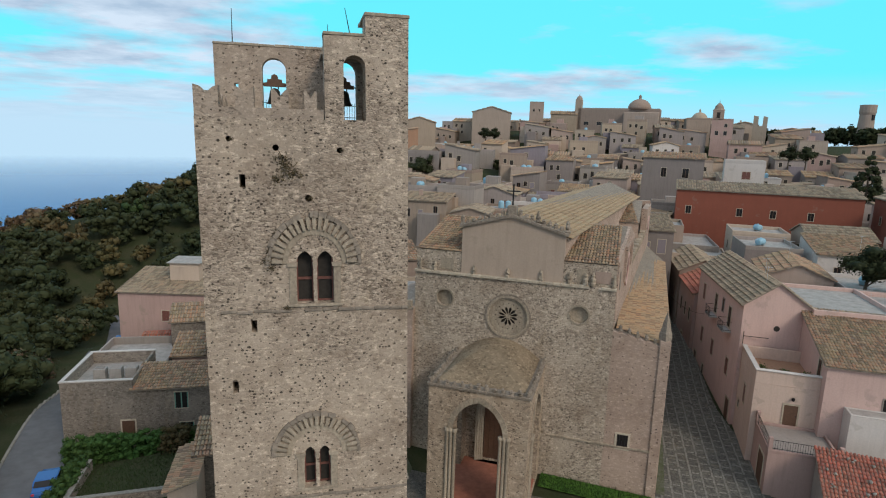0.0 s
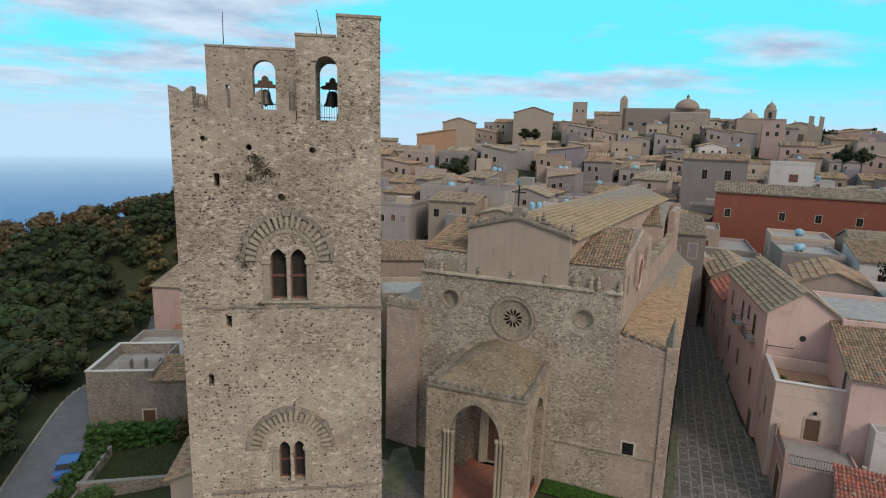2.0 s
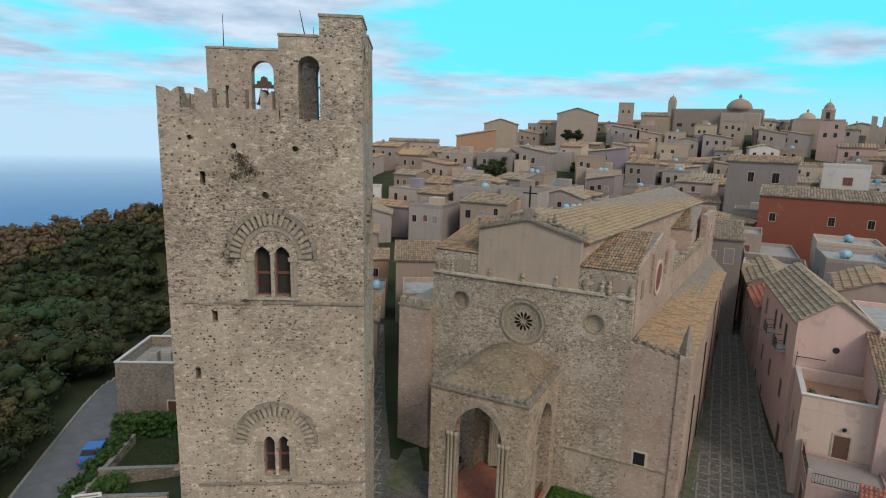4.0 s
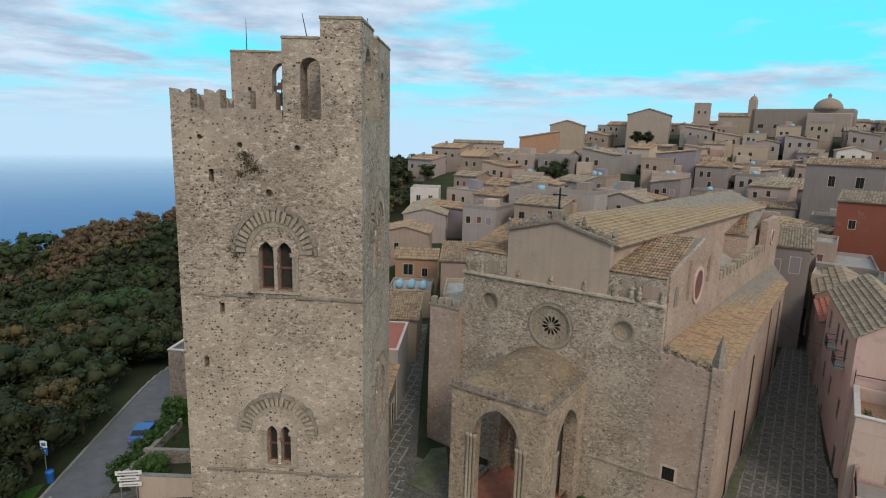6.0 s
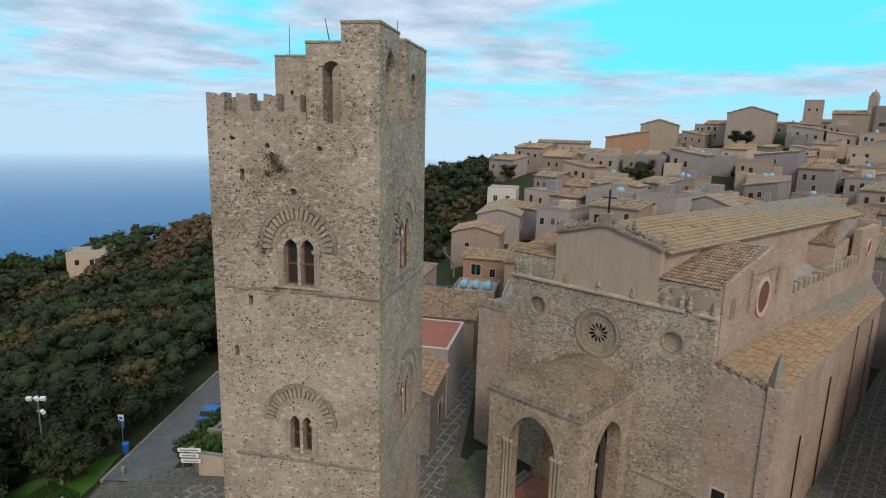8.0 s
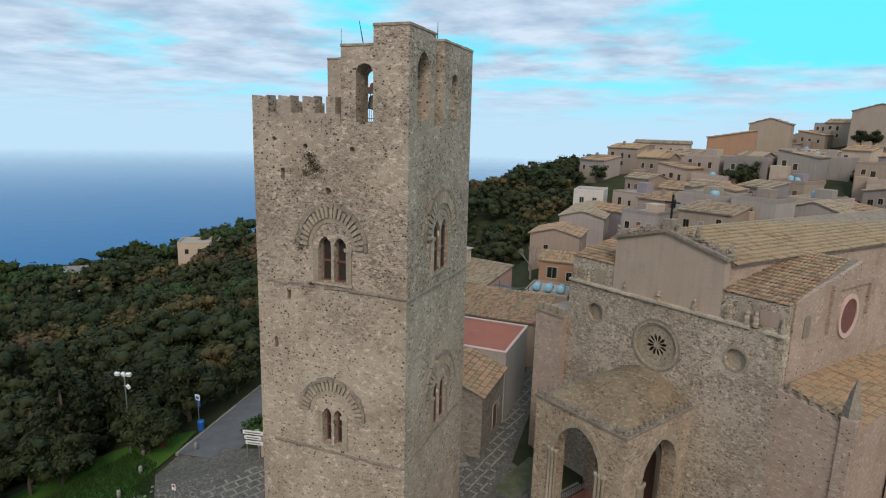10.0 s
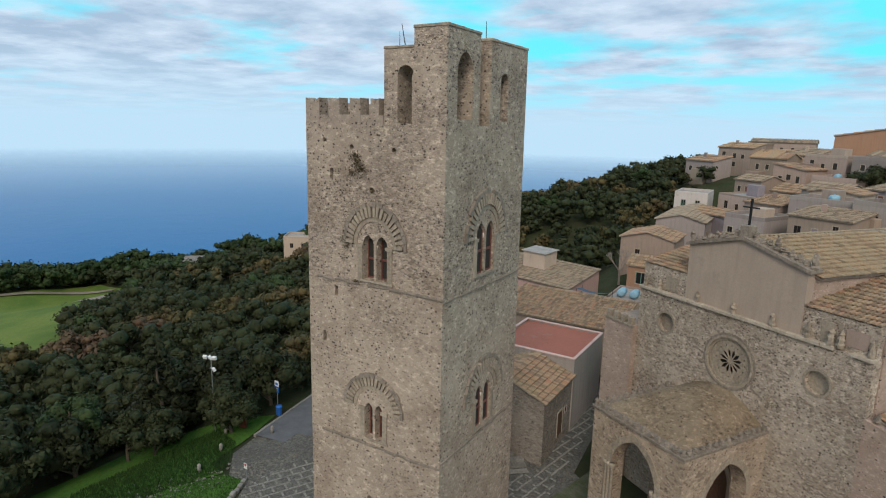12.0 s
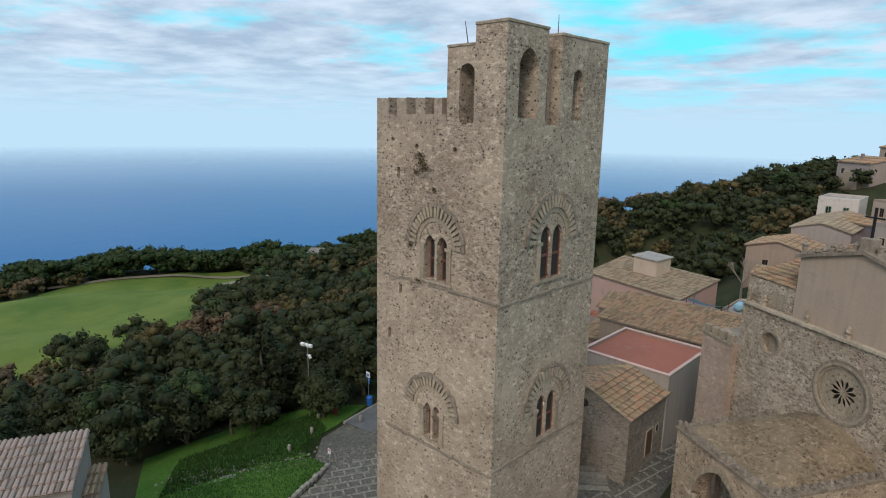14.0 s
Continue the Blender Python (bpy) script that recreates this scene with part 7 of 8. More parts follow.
def leaf_cloud(rs, centres, radii, per, size, flat=0.8):
    """Leaf clumps round centres: quads with random turns, as vertex and face arrays."""
    n = len(centres) * per
    c = np.repeat(centres, per, 0)
    r = np.repeat(radii, per)[:, None]
    d = rs.normal(size=(n, 3))
    d /= np.linalg.norm(d, axis=1, keepdims=True)
    p = c + d * r * rs.uniform(0.55, 1.05, (n, 1)) * np.array([1, 1, flat])
    a = rs.normal(size=(n, 3))
    a -= d * (a * d).sum(1, keepdims=True) * 0.7
    a /= np.linalg.norm(a, axis=1, keepdims=True)
    b_ = np.cross(d, a) + rs.normal(size=(n, 3)) * 0.25
    s = size * rs.uniform(0.6, 1.35, (n, 1))
    vs = np.stack([p - a * s, p - b_ * s * 0.6, p + a * s, p + b_ * s * 0.6], 1).reshape(-1, 3)
    fs = np.arange(n * 4).reshape(-1, 4)
    # an uneven dark core of leaves fills each clump
    k = len(centres)
    turn = rs.uniform(0.4, 0.8, (k, 12, 1)) * np.asarray(radii)[:, None, None]
    core = np.asarray(centres)[:, None, :] + ICO_V[None] * turn * np.array([1, 1, flat])
    cf = (ICO_F[None] + (np.arange(k) * 12)[:, None, None]).reshape(-1, 3) + len(vs)
    return np.concatenate([vs, core.reshape(-1, 3)]), np.concatenate([fs, np.concatenate([cf, cf[:, :1]], 1)])


def crown_spec(rs, kind, hgt):
    """Clump centres and radii of one crown (base at the origin)."""
    if kind == "cone":                    # cedar: tiers of drooping boughs
        cs, rr = [], []
        for k in range(9):
            z = hgt * (0.16 + 0.82 * k / 9)
            R = hgt * 0.30 * (1 - k / 9.5)
            m = max(3, int(9 * (1 - k / 10)))
            for j in range(m):
                a = 2 * math.pi * (j + rs.uniform()) / m
                cs.append((R * math.cos(a) * 0.85, R * math.sin(a) * 0.85, z + rs.uniform(-0.2, 0.2)))
                rr.append(max(0.35, hgt * 0.085 * (1.15 - k / 12)))
        return np.array(cs), np.array(rr)
    if kind == "umbrella":
        n = 16
        a, q = rs.uniform(0, 2 * math.pi, n), np.sqrt(rs.uniform(0, 1, n))
        return np.stack([q * np.cos(a) * hgt * 0.42, q * np.sin(a) * hgt * 0.42, hgt * (0.72 + 0.12 * rs.uniform(size=n))], 1), np.full(n, hgt * 0.15)
    n = 22
    d = rs.normal(size=(n, 3))
    d /= np.linalg.norm(d, axis=1, keepdims=True)
    q = rs.uniform(0.35, 1.0, (n, 1))
    c = d * q * np.array([hgt * 0.34, hgt * 0.34, hgt * 0.30]) + np.array([0, 0, hgt * 0.58])
    return c, rs.uniform(0.11, 0.20, n) * hgt


def raw_mesh(name, vs, fs, mat):
    """A mesh from arrays; a row of four that ends where it began is a triangle."""
    fs = np.asarray(fs, np.int32)
    size = np.where(fs[:, 0] == fs[:, -1], fs.shape[1] - 1, fs.shape[1]).astype(np.int32)
    loops = fs[np.arange(fs.shape[1])[None, :] < size[:, None]]
    me = bpy.data.meshes.new(name)
    me.vertices.add(len(vs))
    me.vertices.foreach_set("co", np.asarray(vs, np.float32).ravel())
    me.loops.add(len(loops))
    me.loops.foreach_set("vertex_index", loops)
    me.polygons.add(len(fs))
    me.polygons.foreach_set("loop_start", np.concatenate([[0], np.cumsum(size)[:-1]]).astype(np.int32))
    me.update(calc_edges=True)
    me.validate()
    me.materials.append(mat)
    return me


def trunk_mesh(rs, hgt, kind):
    bm = bmesh.new()
    r = hgt * 0.03
    p = Vector((0, 0, -0.6))
    tops = []
    for k in range(4):
        q = Vector((rs.uniform(-0.03, 0.03) * hgt, rs.uniform(-0.03, 0.03) * hgt, hgt * (0.2 + 0.18 * k)))
        tube(bm, p, q, r * (1 - k * 0.18), r * (1 - (k + 1) * 0.18), 7)
        p = q
        tops.append(q)
    if kind != "cone":
        for k in range(6):
            a = rs.uniform(0, 2 * math.pi)
            b0 = tops[rs.randint(0, 3)]
            tube(bm, b0, b0 + Vector((math.cos(a) * hgt * 0.22, math.sin(a) * hgt * 0.22, hgt * rs.uniform(0.12, 0.25))), r * 0.45, r * 0.1, 5)
    return mesh_of(bm, "trunk", M_BARK)


rs = np.random.RandomState(5)
tree_kinds = {}
for key, kind, mat, per, size, lab in (("oak", "round", M_LEAF_DK, 120, 0.20, "dark evergreen oak with a dense rounded crown"), ("green", "round", M_LEAF_GR, 130, 0.18, "green broad-leaved tree with a rounded crown"),
                                       ("cedar", "cone", M_LEAF_DK, 65, 0.20, "tall dark cedar with tiered boughs"), ("olive", "round", M_LEAF_OL, 70, 0.17, "thin autumn tree with olive-brown leaves"),
                                       ("pine", "umbrella", M_LEAF_DK, 90, 0.20, "stone pine with a flat dark crown"), ("brown", "round", M_LEAF_BR, 55, 0.16, "half-bare tree with brown autumn leaves")):
    c, r = crown_spec(rs, kind, 8.0)
    vs, fs = leaf_cloud(rs, c, r, per, size)
    tree_kinds[key] = (raw_mesh("crown", vs, fs, mat), trunk_mesh(rs, 8.0, kind), lab)


def tree(key, x, y, hgt, turn=0.0, z=None):
    crown, trunk, lab = tree_kinds[key]
    s = hgt / 8.0
    ob = thing("tree", pose(x, y, h(x, y) if z is None else z, 0, 0, turn) @ Matrix.Diagonal((s, s, s, 1)), lab, "tree", "trees of the slope")
    for nm, me in (("trunk", trunk), ("crown", crown)):
        o = new(nm, me)
        o.parent = ob
    return ob


def inside(x, y, poly):
    c, j = False, len(poly) - 1
    for i in range(len(poly)):
        if (poly[i][1] > y) != (poly[j][1] > y) and x < (poly[j][0] - poly[i][0]) * (y - poly[i][1]) / (poly[j][1] - poly[i][1]) + poly[i][0]:
            c = not c
        j = i
    return c




def road_x(y):
    return float(np.interp(y, [40, 50, 58, 72, 86, 100, 114, 130, 150], [-20, -19.8, -21.2, -23.5, -25.5, -27, -28.5, -32, -34]))


woods = {"dk": [], "gr": [], "ol": [], "br": []}
near = []
wr = random.Random(9)
y = -30.0
while y < 232:
    x = -205.0
    while x < 16:
        px, py = x + wr.uniform(-2.2, 2.2), y + wr.uniform(-2.2, 2.2)
        x += 4.5 if py < 120 else 5.2
        edge = road_x(py) - 4.2 if 40 < py < 140 else (-25 - (40 - py) * 0.25 if py <= 40 else (-8 + (py - 140) * 0.2 if py < 178 else -1 + (py - 178) * 0.1))
        if px > edge and not (114 < py <= 145 and road_x(py) + 4.5 < px < -9):
            continue
        if inside(px, py, PASTURE) or (-122 < px < -96 and 120 < py < 146) or (-138 < px < -112 and 98 < py < 122):
            continue
        if py < 26 and px > -36:
            continue
        if -28 - (40 - py) < px and 20 < py < 44 and px > -27:
            continue
        m = noise.noise(Vector((px * 0.018, py * 0.018, 0.3))) + 0.5 * noise.noise(Vector((px * 0.07, py * 0.07, 5)))
        key = "br" if m > 0.27 else "ol" if m > 0.05 else "gr" if m < -0.3 else "dk"
        if math.hypot(px - 20, py - 12) < 92 and py < 85 and px > -60 and m < 0.6:
            key = "gr" if m < -0.4 else "dk"
        if px < -70 and py > 60 and py < 175 and abs(px) > 110:
            key = "gr" if wr.random() < 0.5 else "dk"
        hgt = wr.uniform(5.0, 8.5) * (0.8 if key in ("br", "ol") else 1.0)
        dist = math.hypot(px - 20, py - 12)
        if dist < 66 and px > -52:
            near.append((px, py, hgt * 1.2, key))
        else:
            woods[key].append((px, py, hgt, dist))
    y += 4.5 if y < 120 else 5.2

for key, mat, lab in (("dk", M_LEAF_DK, "dense dark evergreen woods on the slope"), ("gr", M_LEAF_GR, "green trees among the dark woods"), ("ol", M_LEAF_OL, "olive-brown autumn trees on the slope"), ("br", M_LEAF_BR, "brown half-bare trees on the slope")):
    allv, allf, n = [], [], 0
    for px, py, hgt, dist in woods[key]:
        kind = "umbrella" if key in ("dk", "gr") and px < -105 and wr.random() < 0.35 else "round"
        c, r = crown_spec(rs, kind, hgt)
        keep = 12 if dist > 120 else 16
        c, r = c[:keep] * np.array([1.35, 1.35, 1]), r[:keep] * 1.35
        per = 20 if dist > 130 else 46
        vs, fs = leaf_cloud(rs, c, r, per, 0.42 if dist > 130 else 0.28)
        allv.append(vs + np.array([px, py, h(px, py) - 0.4]))
        allf.append(fs + n)
        n += len(vs)
    if allv:
        tagged(new("woods", raw_mesh("woods", np.concatenate(allv), np.concatenate(allf), mat)), lab, "woods", kind="stuff")
for px, py, hgt, key in near:
    k = {"dk": "oak", "gr": "green", "ol": "olive", "br": "brown"}[key]
    tree(k, px, py, hgt, wr.uniform(0, 360), h(px, py) - 0.16 * hgt)
for px, py, hgt, k in ((-31, 41, 10.5, "cedar"), (-36, 44, 11.5, "cedar"), (-28.5, 47, 8.5, "oak"), (-33, 33, 8.5, "green"), (-29, 36, 6.0, "oak"), (-27.5, 53, 6.5, "brown"), (-28, 58, 7, "olive"), (-38, 27, 8, "green")):
    tree(k, px, py, hgt, wr.uniform(0, 360))
# trees in the town
for px, py, z, hgt, k in ((36, 171, 16, 8, "oak"), (39, 174, 16, 9, "pine"), (42, 176, 17, 8, "oak"), (63, 184, 17.5, 6, "oak"), (66, 183, 17.5, 6, "green"), (70, 186, 18, 6, "oak"), (73.7, 234, 27, 7, "oak"), (77, 234, 27, 7, "oak"),
                          (140, 151, 23.5, 7, "oak"), (144, 149, 23.5, 7, "oak"), (130.5, 117, 16, 13, "cedar"), (71.5, 63, 11, 8, "oak"), (74, 60, 11, 8, "oak"), (34, 168, 15, 8, "pine")):
    tree(k, px, py, hgt, wr.uniform(0, 360), z)
vs_all, fs_all, n = [], [], 0
for k in range(150):                     # pines on the crest beyond the town
    px, py = wr.uniform(196, 262), 0
    py = 436 - px + wr.uniform(-14, 10)
    c, r = crown_spec(rs, "round", 8)
    vs, fs = leaf_cloud(rs, c[:12], r[:12] * 1.2, 18, 0.6)
    vs_all.append(vs + np.array([px, py, h(px, py) - 1.5 + wr.uniform(0, 3)]))
    fs_all.append(fs + n)
    n += len(vs)
tagged(new("woods", raw_mesh("woods", np.concatenate(vs_all), np.concatenate(fs_all), M_LEAF_DK)), "dark pine wood on the crest beyond the town", "woods", kind="stuff")
vs_all, fs_all, n = [], [], 0
for k in range(190):                     # line of pines beyond the pasture
    az, dd = radians(wr.uniform(-97, -50)), wr.uniform(209, 221)
    px, py = 25.8 + dd * math.sin(az), 10.4 + dd * math.cos(az)
    hgt = wr.uniform(6.5, 10)
    c, r = crown_spec(rs, "umbrella" if wr.random() < 0.5 else "round", hgt)
    vs, fs = leaf_cloud(rs, c[:14], r[:14] * 1.15, 18, 0.5)
    vs_all.append(vs + np.array([px, py, h(px, py) - 0.3]))
    fs_all.append(fs + n)
    n += len(vs)
tagged(new("woods", raw_mesh("woods", np.concatenate(vs_all), np.concatenate(fs_all), M_LEAF_GR)), "line of green pines beyond the pasture", "woods", kind="stuff")
# bare white tree by the pink house
bare = thing("bare_tree", pose(-2.0, 106, h(-2, 106) + 1), "pale leafless tree with spreading branches", "tree")
bm = bmesh.new()


def branch(p, d, L, r, depth):
    q = p + d * L
    tube(bm, p, q, r, r * 0.65, 5, False)
    if depth:
        for _ in range(3):
            nd_ = (d + Vector((wr.uniform(-0.9, 0.9), wr.uniform(-0.9, 0.9), wr.uniform(-0.15, 0.5)))).normalized()
            branch(q, nd_, L * 0.72, r * 0.6, depth - 1)


branch(Vector((0, 0, 0)), Vector((0, 0, 1)), 2.2, 0.22, 4)
part("branchwork", bm, M_TWIG, bare)

# ---- paving, lane, street furniture ----
def bars_mesh(rects, lift=0.035):
    """Flat stones given as centre, half sizes and turn: each a low bevelled block that follows the land."""
    vs, fs = [], []
    for x, y, a, b_, t in rects:
        c, s = math.cos(t), math.sin(t)
        n = len(vs)
        z = h(x, y)
        for zz, k in ((0.0, 1.0), (lift + random.uniform(0, 0.012), 0.9)):
            for sx, sy in ((-1, -1), (1, -1), (1, 1), (-1, 1)):
                px, py = sx * a * k, sy * b_ * k
                vs.append((x + px * c - py * s, y + px * s + py * c, z + 0.05 + zz))
        fs += [(n + 4, n + 5, n + 6, n + 7)] + [(n + i, n + (i + 1) % 4, n + 4 + (i + 1) % 4, n + 4 + i) for i in range(4)]
    return vs, fs


def lattice(parent, poly, origin, turn, gap=0.95, cross=1.25, singles=0, width=0.085):
    """Rows of pale stones with staggered cross rows, as old lanes are paved; the first stretch stone by stone."""
    t = radians(turn)
    d, n = Vector((math.cos(t), math.sin(t))), Vector((-math.sin(t), math.cos(t)))
    o = Vector(origin)
    rects = []
    for i in range(-60, 61):
        for j in range(-120, 121):
            p = o + n * (i * gap) + d * (j * 0.42)
            if inside(p.x, p.y, poly) and random.random() < 0.93:
                rects.append((p.x + random.uniform(-0.03, 0.03), p.y + random.uniform(-0.03, 0.03), 0.195, width, t + random.uniform(-0.05, 0.05)))
        for j in range(-45, 46):
            for k in (0.33, 0.67):
                p = o + n * ((i + k) * gap) + d * ((j + (0.5 if i % 2 else 0)) * cross)
                if inside(p.x, p.y, poly) and random.random() < 0.93:
                    rects.append((p.x, p.y, width, gap * 0.15, t + random.uniform(-0.06, 0.06)))
    rects.sort(key=lambda q: (q[0] - 20) ** 2 + (q[1] - 30) ** 2)
    vs, fs = bars_mesh(rects[singles:])
    me = bpy.data.meshes.new("paving_stones")
    me.from_pydata(vs, [], fs)
    me.materials.append(M_PAVE)
    ob = new("paving_stones", me)
    ob.parent = parent
    tagged(ob, "rows of pale stones set in the cobbles", kind="stuff")
    for q in rects[:singles]:
        vs, fs = bars_mesh([q])
        me = bpy.data.meshes.new("paving_stone")
        me.from_pydata(vs, [], fs)
        me.materials.append(M_PAVE)
        o2 = new("paving_stone", me)
        o2.parent = parent
    return len(rects)


def cpt(u, v):
    p = CH @ Vector((u, v, 0))
    return p.x, p.y


LANE = [cpt(*q) for q in ((13.3, -0.2), (14.0, -9), (27, -9), (23.2, 1), (22.5, 11), (20.7, 19.5), (19.3, 35), (17.9, 47), (17.0, 62), (14.9, 62), (14.6, 38))]
lane = sheet("lane", LANE, 0.06, M_COBBLE, "cobbled lane with rows of pale stones between the church and pink houses", "lane", 1.2)
lattice(lane, LANE, cpt(14, 0), 90 - 30.6 + 2, singles=260)
SQ = [(-15, 40), (-13, 33), (-13, 26), (-3, 26), (-3, 46), (-13, 46)]
sq_stones = sheet("square_paving", SQ, 0.055, M_COBBLE, "grey cobbled square with a lattice of pale stones", "paving", 1.5)
lattice(sq_stones, SQ, (-9, 36), 62, 1.0, 1.1)
LL = [(3.5, 48), (8.3, 47), (8.0, 56), (7.8, 66), (7.2, 84), (6.3, 84), (6.3, 60), (6.3, 53)]
ll = sheet("left_lane", LL, 0.06, M_COBBLE, "narrow grey cobbled lane climbing beside the church", "lane", 1.2)
lattice(ll, LL, (6, 50), 78, 0.9, 1.2)
for nm, poly, lab in (("verge", [cpt(*q) for q in ((3.7, -0.05), (13.2, -0.25), (13.4, -1.6), (8.5, -2.4), (3.7, -2.2))], "strip of bright grass along the church front"),
                      ("verge", [cpt(*q) for q in ((13.55, 0.5), (14.25, 0.5), (14.6, 14), (14.9, 26), (14.4, 26), (14.0, 14))], "mossy grass verge along the church wall"),
                      ("verge", [(8.6, 49.8), (10.4, 48.6), (12.0, 52.5), (11.6, 56.0), (10.2, 55.4)], "grassy patch beside the church annex")):
    sheet(nm, poly, 0.12, M_GRASS if "front" in lab else M_MOSSY, lab, "grass", 1.0)


def blades(name, poly, n, mat, lab, size=0.16):
    """Tufts of grass blades scattered over a patch."""
    r = np.random.RandomState(len(poly) + n)
    lo, hi = np.min(poly, 0), np.max(poly, 0)
    pts = [(x, y) for x, y in r.uniform(lo, hi, (n, 2)) if inside(x, y, poly)]
    c = np.array([(x, y, h(x, y) + 0.12) for x, y in pts])
    k = len(c)
    a = r.uniform(0, 2 * math.pi, k)
    d = np.stack([np.cos(a), np.sin(a), np.zeros(k)], 1) * 0.035
    tip = c + r.normal(size=(k, 3)) * 0.05 + np.array([0, 0, 1]) * (size * r.uniform(0.5, 1.4, (k, 1)))
    vs = np.stack([c - d, c + d, tip], 1).reshape(-1, 3)
    tagged(new(name, raw_mesh(name, vs, np.arange(k * 3).reshape(-1, 3), mat)), lab, "grass", kind="stuff")


LAWN = [(-22, 27), (-20, 31), (-20.6, 34), (-18, 38.4), (-15.8, 38.6), (-13.6, 33.5), (-14.4, 27), (-17, 24), (-22, 24)]
blades("grass_blades", LAWN, 16000, M_HEDGE, "fine bright grass blades of the lawn")
blades("grass_blades", [cpt(*q) for q in ((3.7, -0.05), (13.2, -0.25), (13.4, -1.6), (8.5, -2.4), (3.7, -2.2))], 6000, M_HEDGE, "grass blades along the church front")
blades("grass_blades", [(-27.5, 30), (-22, 26), (-20.4, 34), (-18.5, 39), (-22, 43), (-26, 44)], 16000, M_HEDGE, "rough grass on the slope below the square", 0.3)
blades("grass_blades", [(-17, 54), (-7, 54), (-7, 60), (-17, 61)], 6000, M_LEAF_GR, "grass of the walled garden")
# stone edging of the lawn and scattered rubble on the bank
edge_pts = [(-15.6, 38.8), (-14.6, 36.4), (-13.5, 33.6), (-13.6, 31), (-14.2, 27.5)]
wall_e = thing("stone_edging", pose(0, 0, 0), "low rough stone edging between lawn and square", "kerb")
for a, b_ in zip(edge_pts, edge_pts[1:]):
    L = math.dist(a, b_)
    for k in range(int(L / 0.55)):
        t = (k + 0.5) / int(L / 0.55)
        x, y = a[0] + (b_[0] - a[0]) * t, a[1] + (b_[1] - a[1]) * t
        part("stone", newbox(-0.26, 0.26, -0.2, 0.2, -0.1, random.uniform(0.28, 0.42), bevel=0.06), M_PAVE, wall_e, m=pose(x, y, h(x, y), 0, 0, math.degrees(math.atan2(b_[1] - a[1], b_[0] - a[0])) + random.uniform(-8, 8)))
vs, fs = [], []
rr = random.Random(4)
for k in range(420):
    t = rr.random()
    x, y = -24 + 8.5 * t + rr.gauss(0, 0.9), 27.5 + 14 * t + rr.gauss(0, 0.7)
    s = rr.uniform(0.06, 0.2)
    n = len(vs)
    z = h(x, y) + 0.1
    for dx, dy, dz in ((1, 0, 0), (0, 1, 0), (-1, 0, 0), (0, -1, 0), (0.2, 0.1, 1), (0, 0, -1)):
        vs.append((x + dx * s * rr.uniform(0.7, 1.2), y + dy * s * rr.uniform(0.7, 1.2), z + dz * s * 0.7))
    fs += [(n, n + 1, n + 4), (n + 1, n + 2, n + 4), (n + 2, n + 3, n + 4), (n + 3, n, n + 4), (n + 1, n, n + 5), (n + 2, n + 1, n + 5), (n + 3, n + 2, n + 5), (n, n + 3, n + 5)]
me = bpy.data.meshes.new("rubble_stones")
me.from_pydata(vs, [], fs)
me.materials.append(M_PAVE)
tagged(new("rubble_stones", me), "pale rubble stones strewn on the grassy bank", "stones", kind="stuff")
# kerb along the road
kerb = thing("kerb", pose(0, 0, 0), "pale kerb stones along the wooded side of the road", "kerb")
last = 0
for p, q in zip(road_line, road_line[1:]):
    if p.y > 84:
        break
    d = (q - p)
    s = Vector((-d.y, d.x)).normalized()
    c = p + d * 0.5 + s * 2.75
    part("kerb_stone", newbox(-d.length / 2 + 0.02, d.length / 2 - 0.02, -0.14, 0.14, -0.1, 0.26, bevel=0.03), M_PAVE, kerb, m=pose(c.x, c.y, h(c.x, c.y), 0, 0, math.degrees(math.atan2(d.y, d.x))))


def hedge(name, x0, x1, y0, y1, z0, z1, n, lab, mat=M_HEDGE, turn=0):
    r = np.random.RandomState(int(n))
    c = np.stack([r.uniform(x0, x1, n // 40), r.uniform(y0, y1, n // 40), r.uniform(z0, z1, n // 40)], 1)
    vs, fs = leaf_cloud(r, c, np.full(len(c), 0.45), 40, 0.10)
    return tagged(new(name, raw_mesh(name, vs, fs, mat)), lab, "hedge")


hedge("hedge", -19.2, -8.0, 61.0, 63.0, -1.2, 0.9, 16000, "thick clipped green hedge in front of the stone house")
hedge("hedge", -17.9, -16.4, 50.0, 61.0, -1.4, 0.4, 12000, "overgrown green hedge along the garden wall")
hedge("shrub", -14.6, -12.6, 48.4, 50.6, -1.0, 1.6, 5000, "leafy shrub behind the sign boards")
hedge("shrub", -10.5, -8.2, 60, 62, -1, 1.6, 4000, "dark shrub against the stone house", M_LEAF_OL)
# shade put into the colour: this lawn takes the dark ground material
sheet("garden", [(-16.6, 53.4), (-7, 53.4), (-7, 60.8), (-16.6, 60.8)], 0.14, M_GROUND, "shaded lawn of the walled garden", "lawn", 1.5)
for p, q, z1, mat, lab in (((-13.6, 47.4), (-8.4, 47.6), 1.2, M_CREAM, "pale rendered garden wall"), ((-16.5, 50.0), (-13.6, 47.5), -0.1, M_WALLSTONE, "rough stone garden wall"), ((-16.6, 60.0), (-16.5, 50.1), -0.2, M_WALLSTONE, "rough stone garden wall along the road"), ((-16.3, 52.8), (-8.4, 53.2), 0.3, M_WALLSTONE, "low stone wall across the garden")):
    gw = thing("garden_wall", pose(0, 0, 0), lab, "wall", "garden walls")
    part("wall", wall_between(p, q, -2.5, z1, 0.4), mat, gw)
    part("coping", wall_between(p, q, z1, z1 + 0.09, 0.44), M_PAVE, gw)


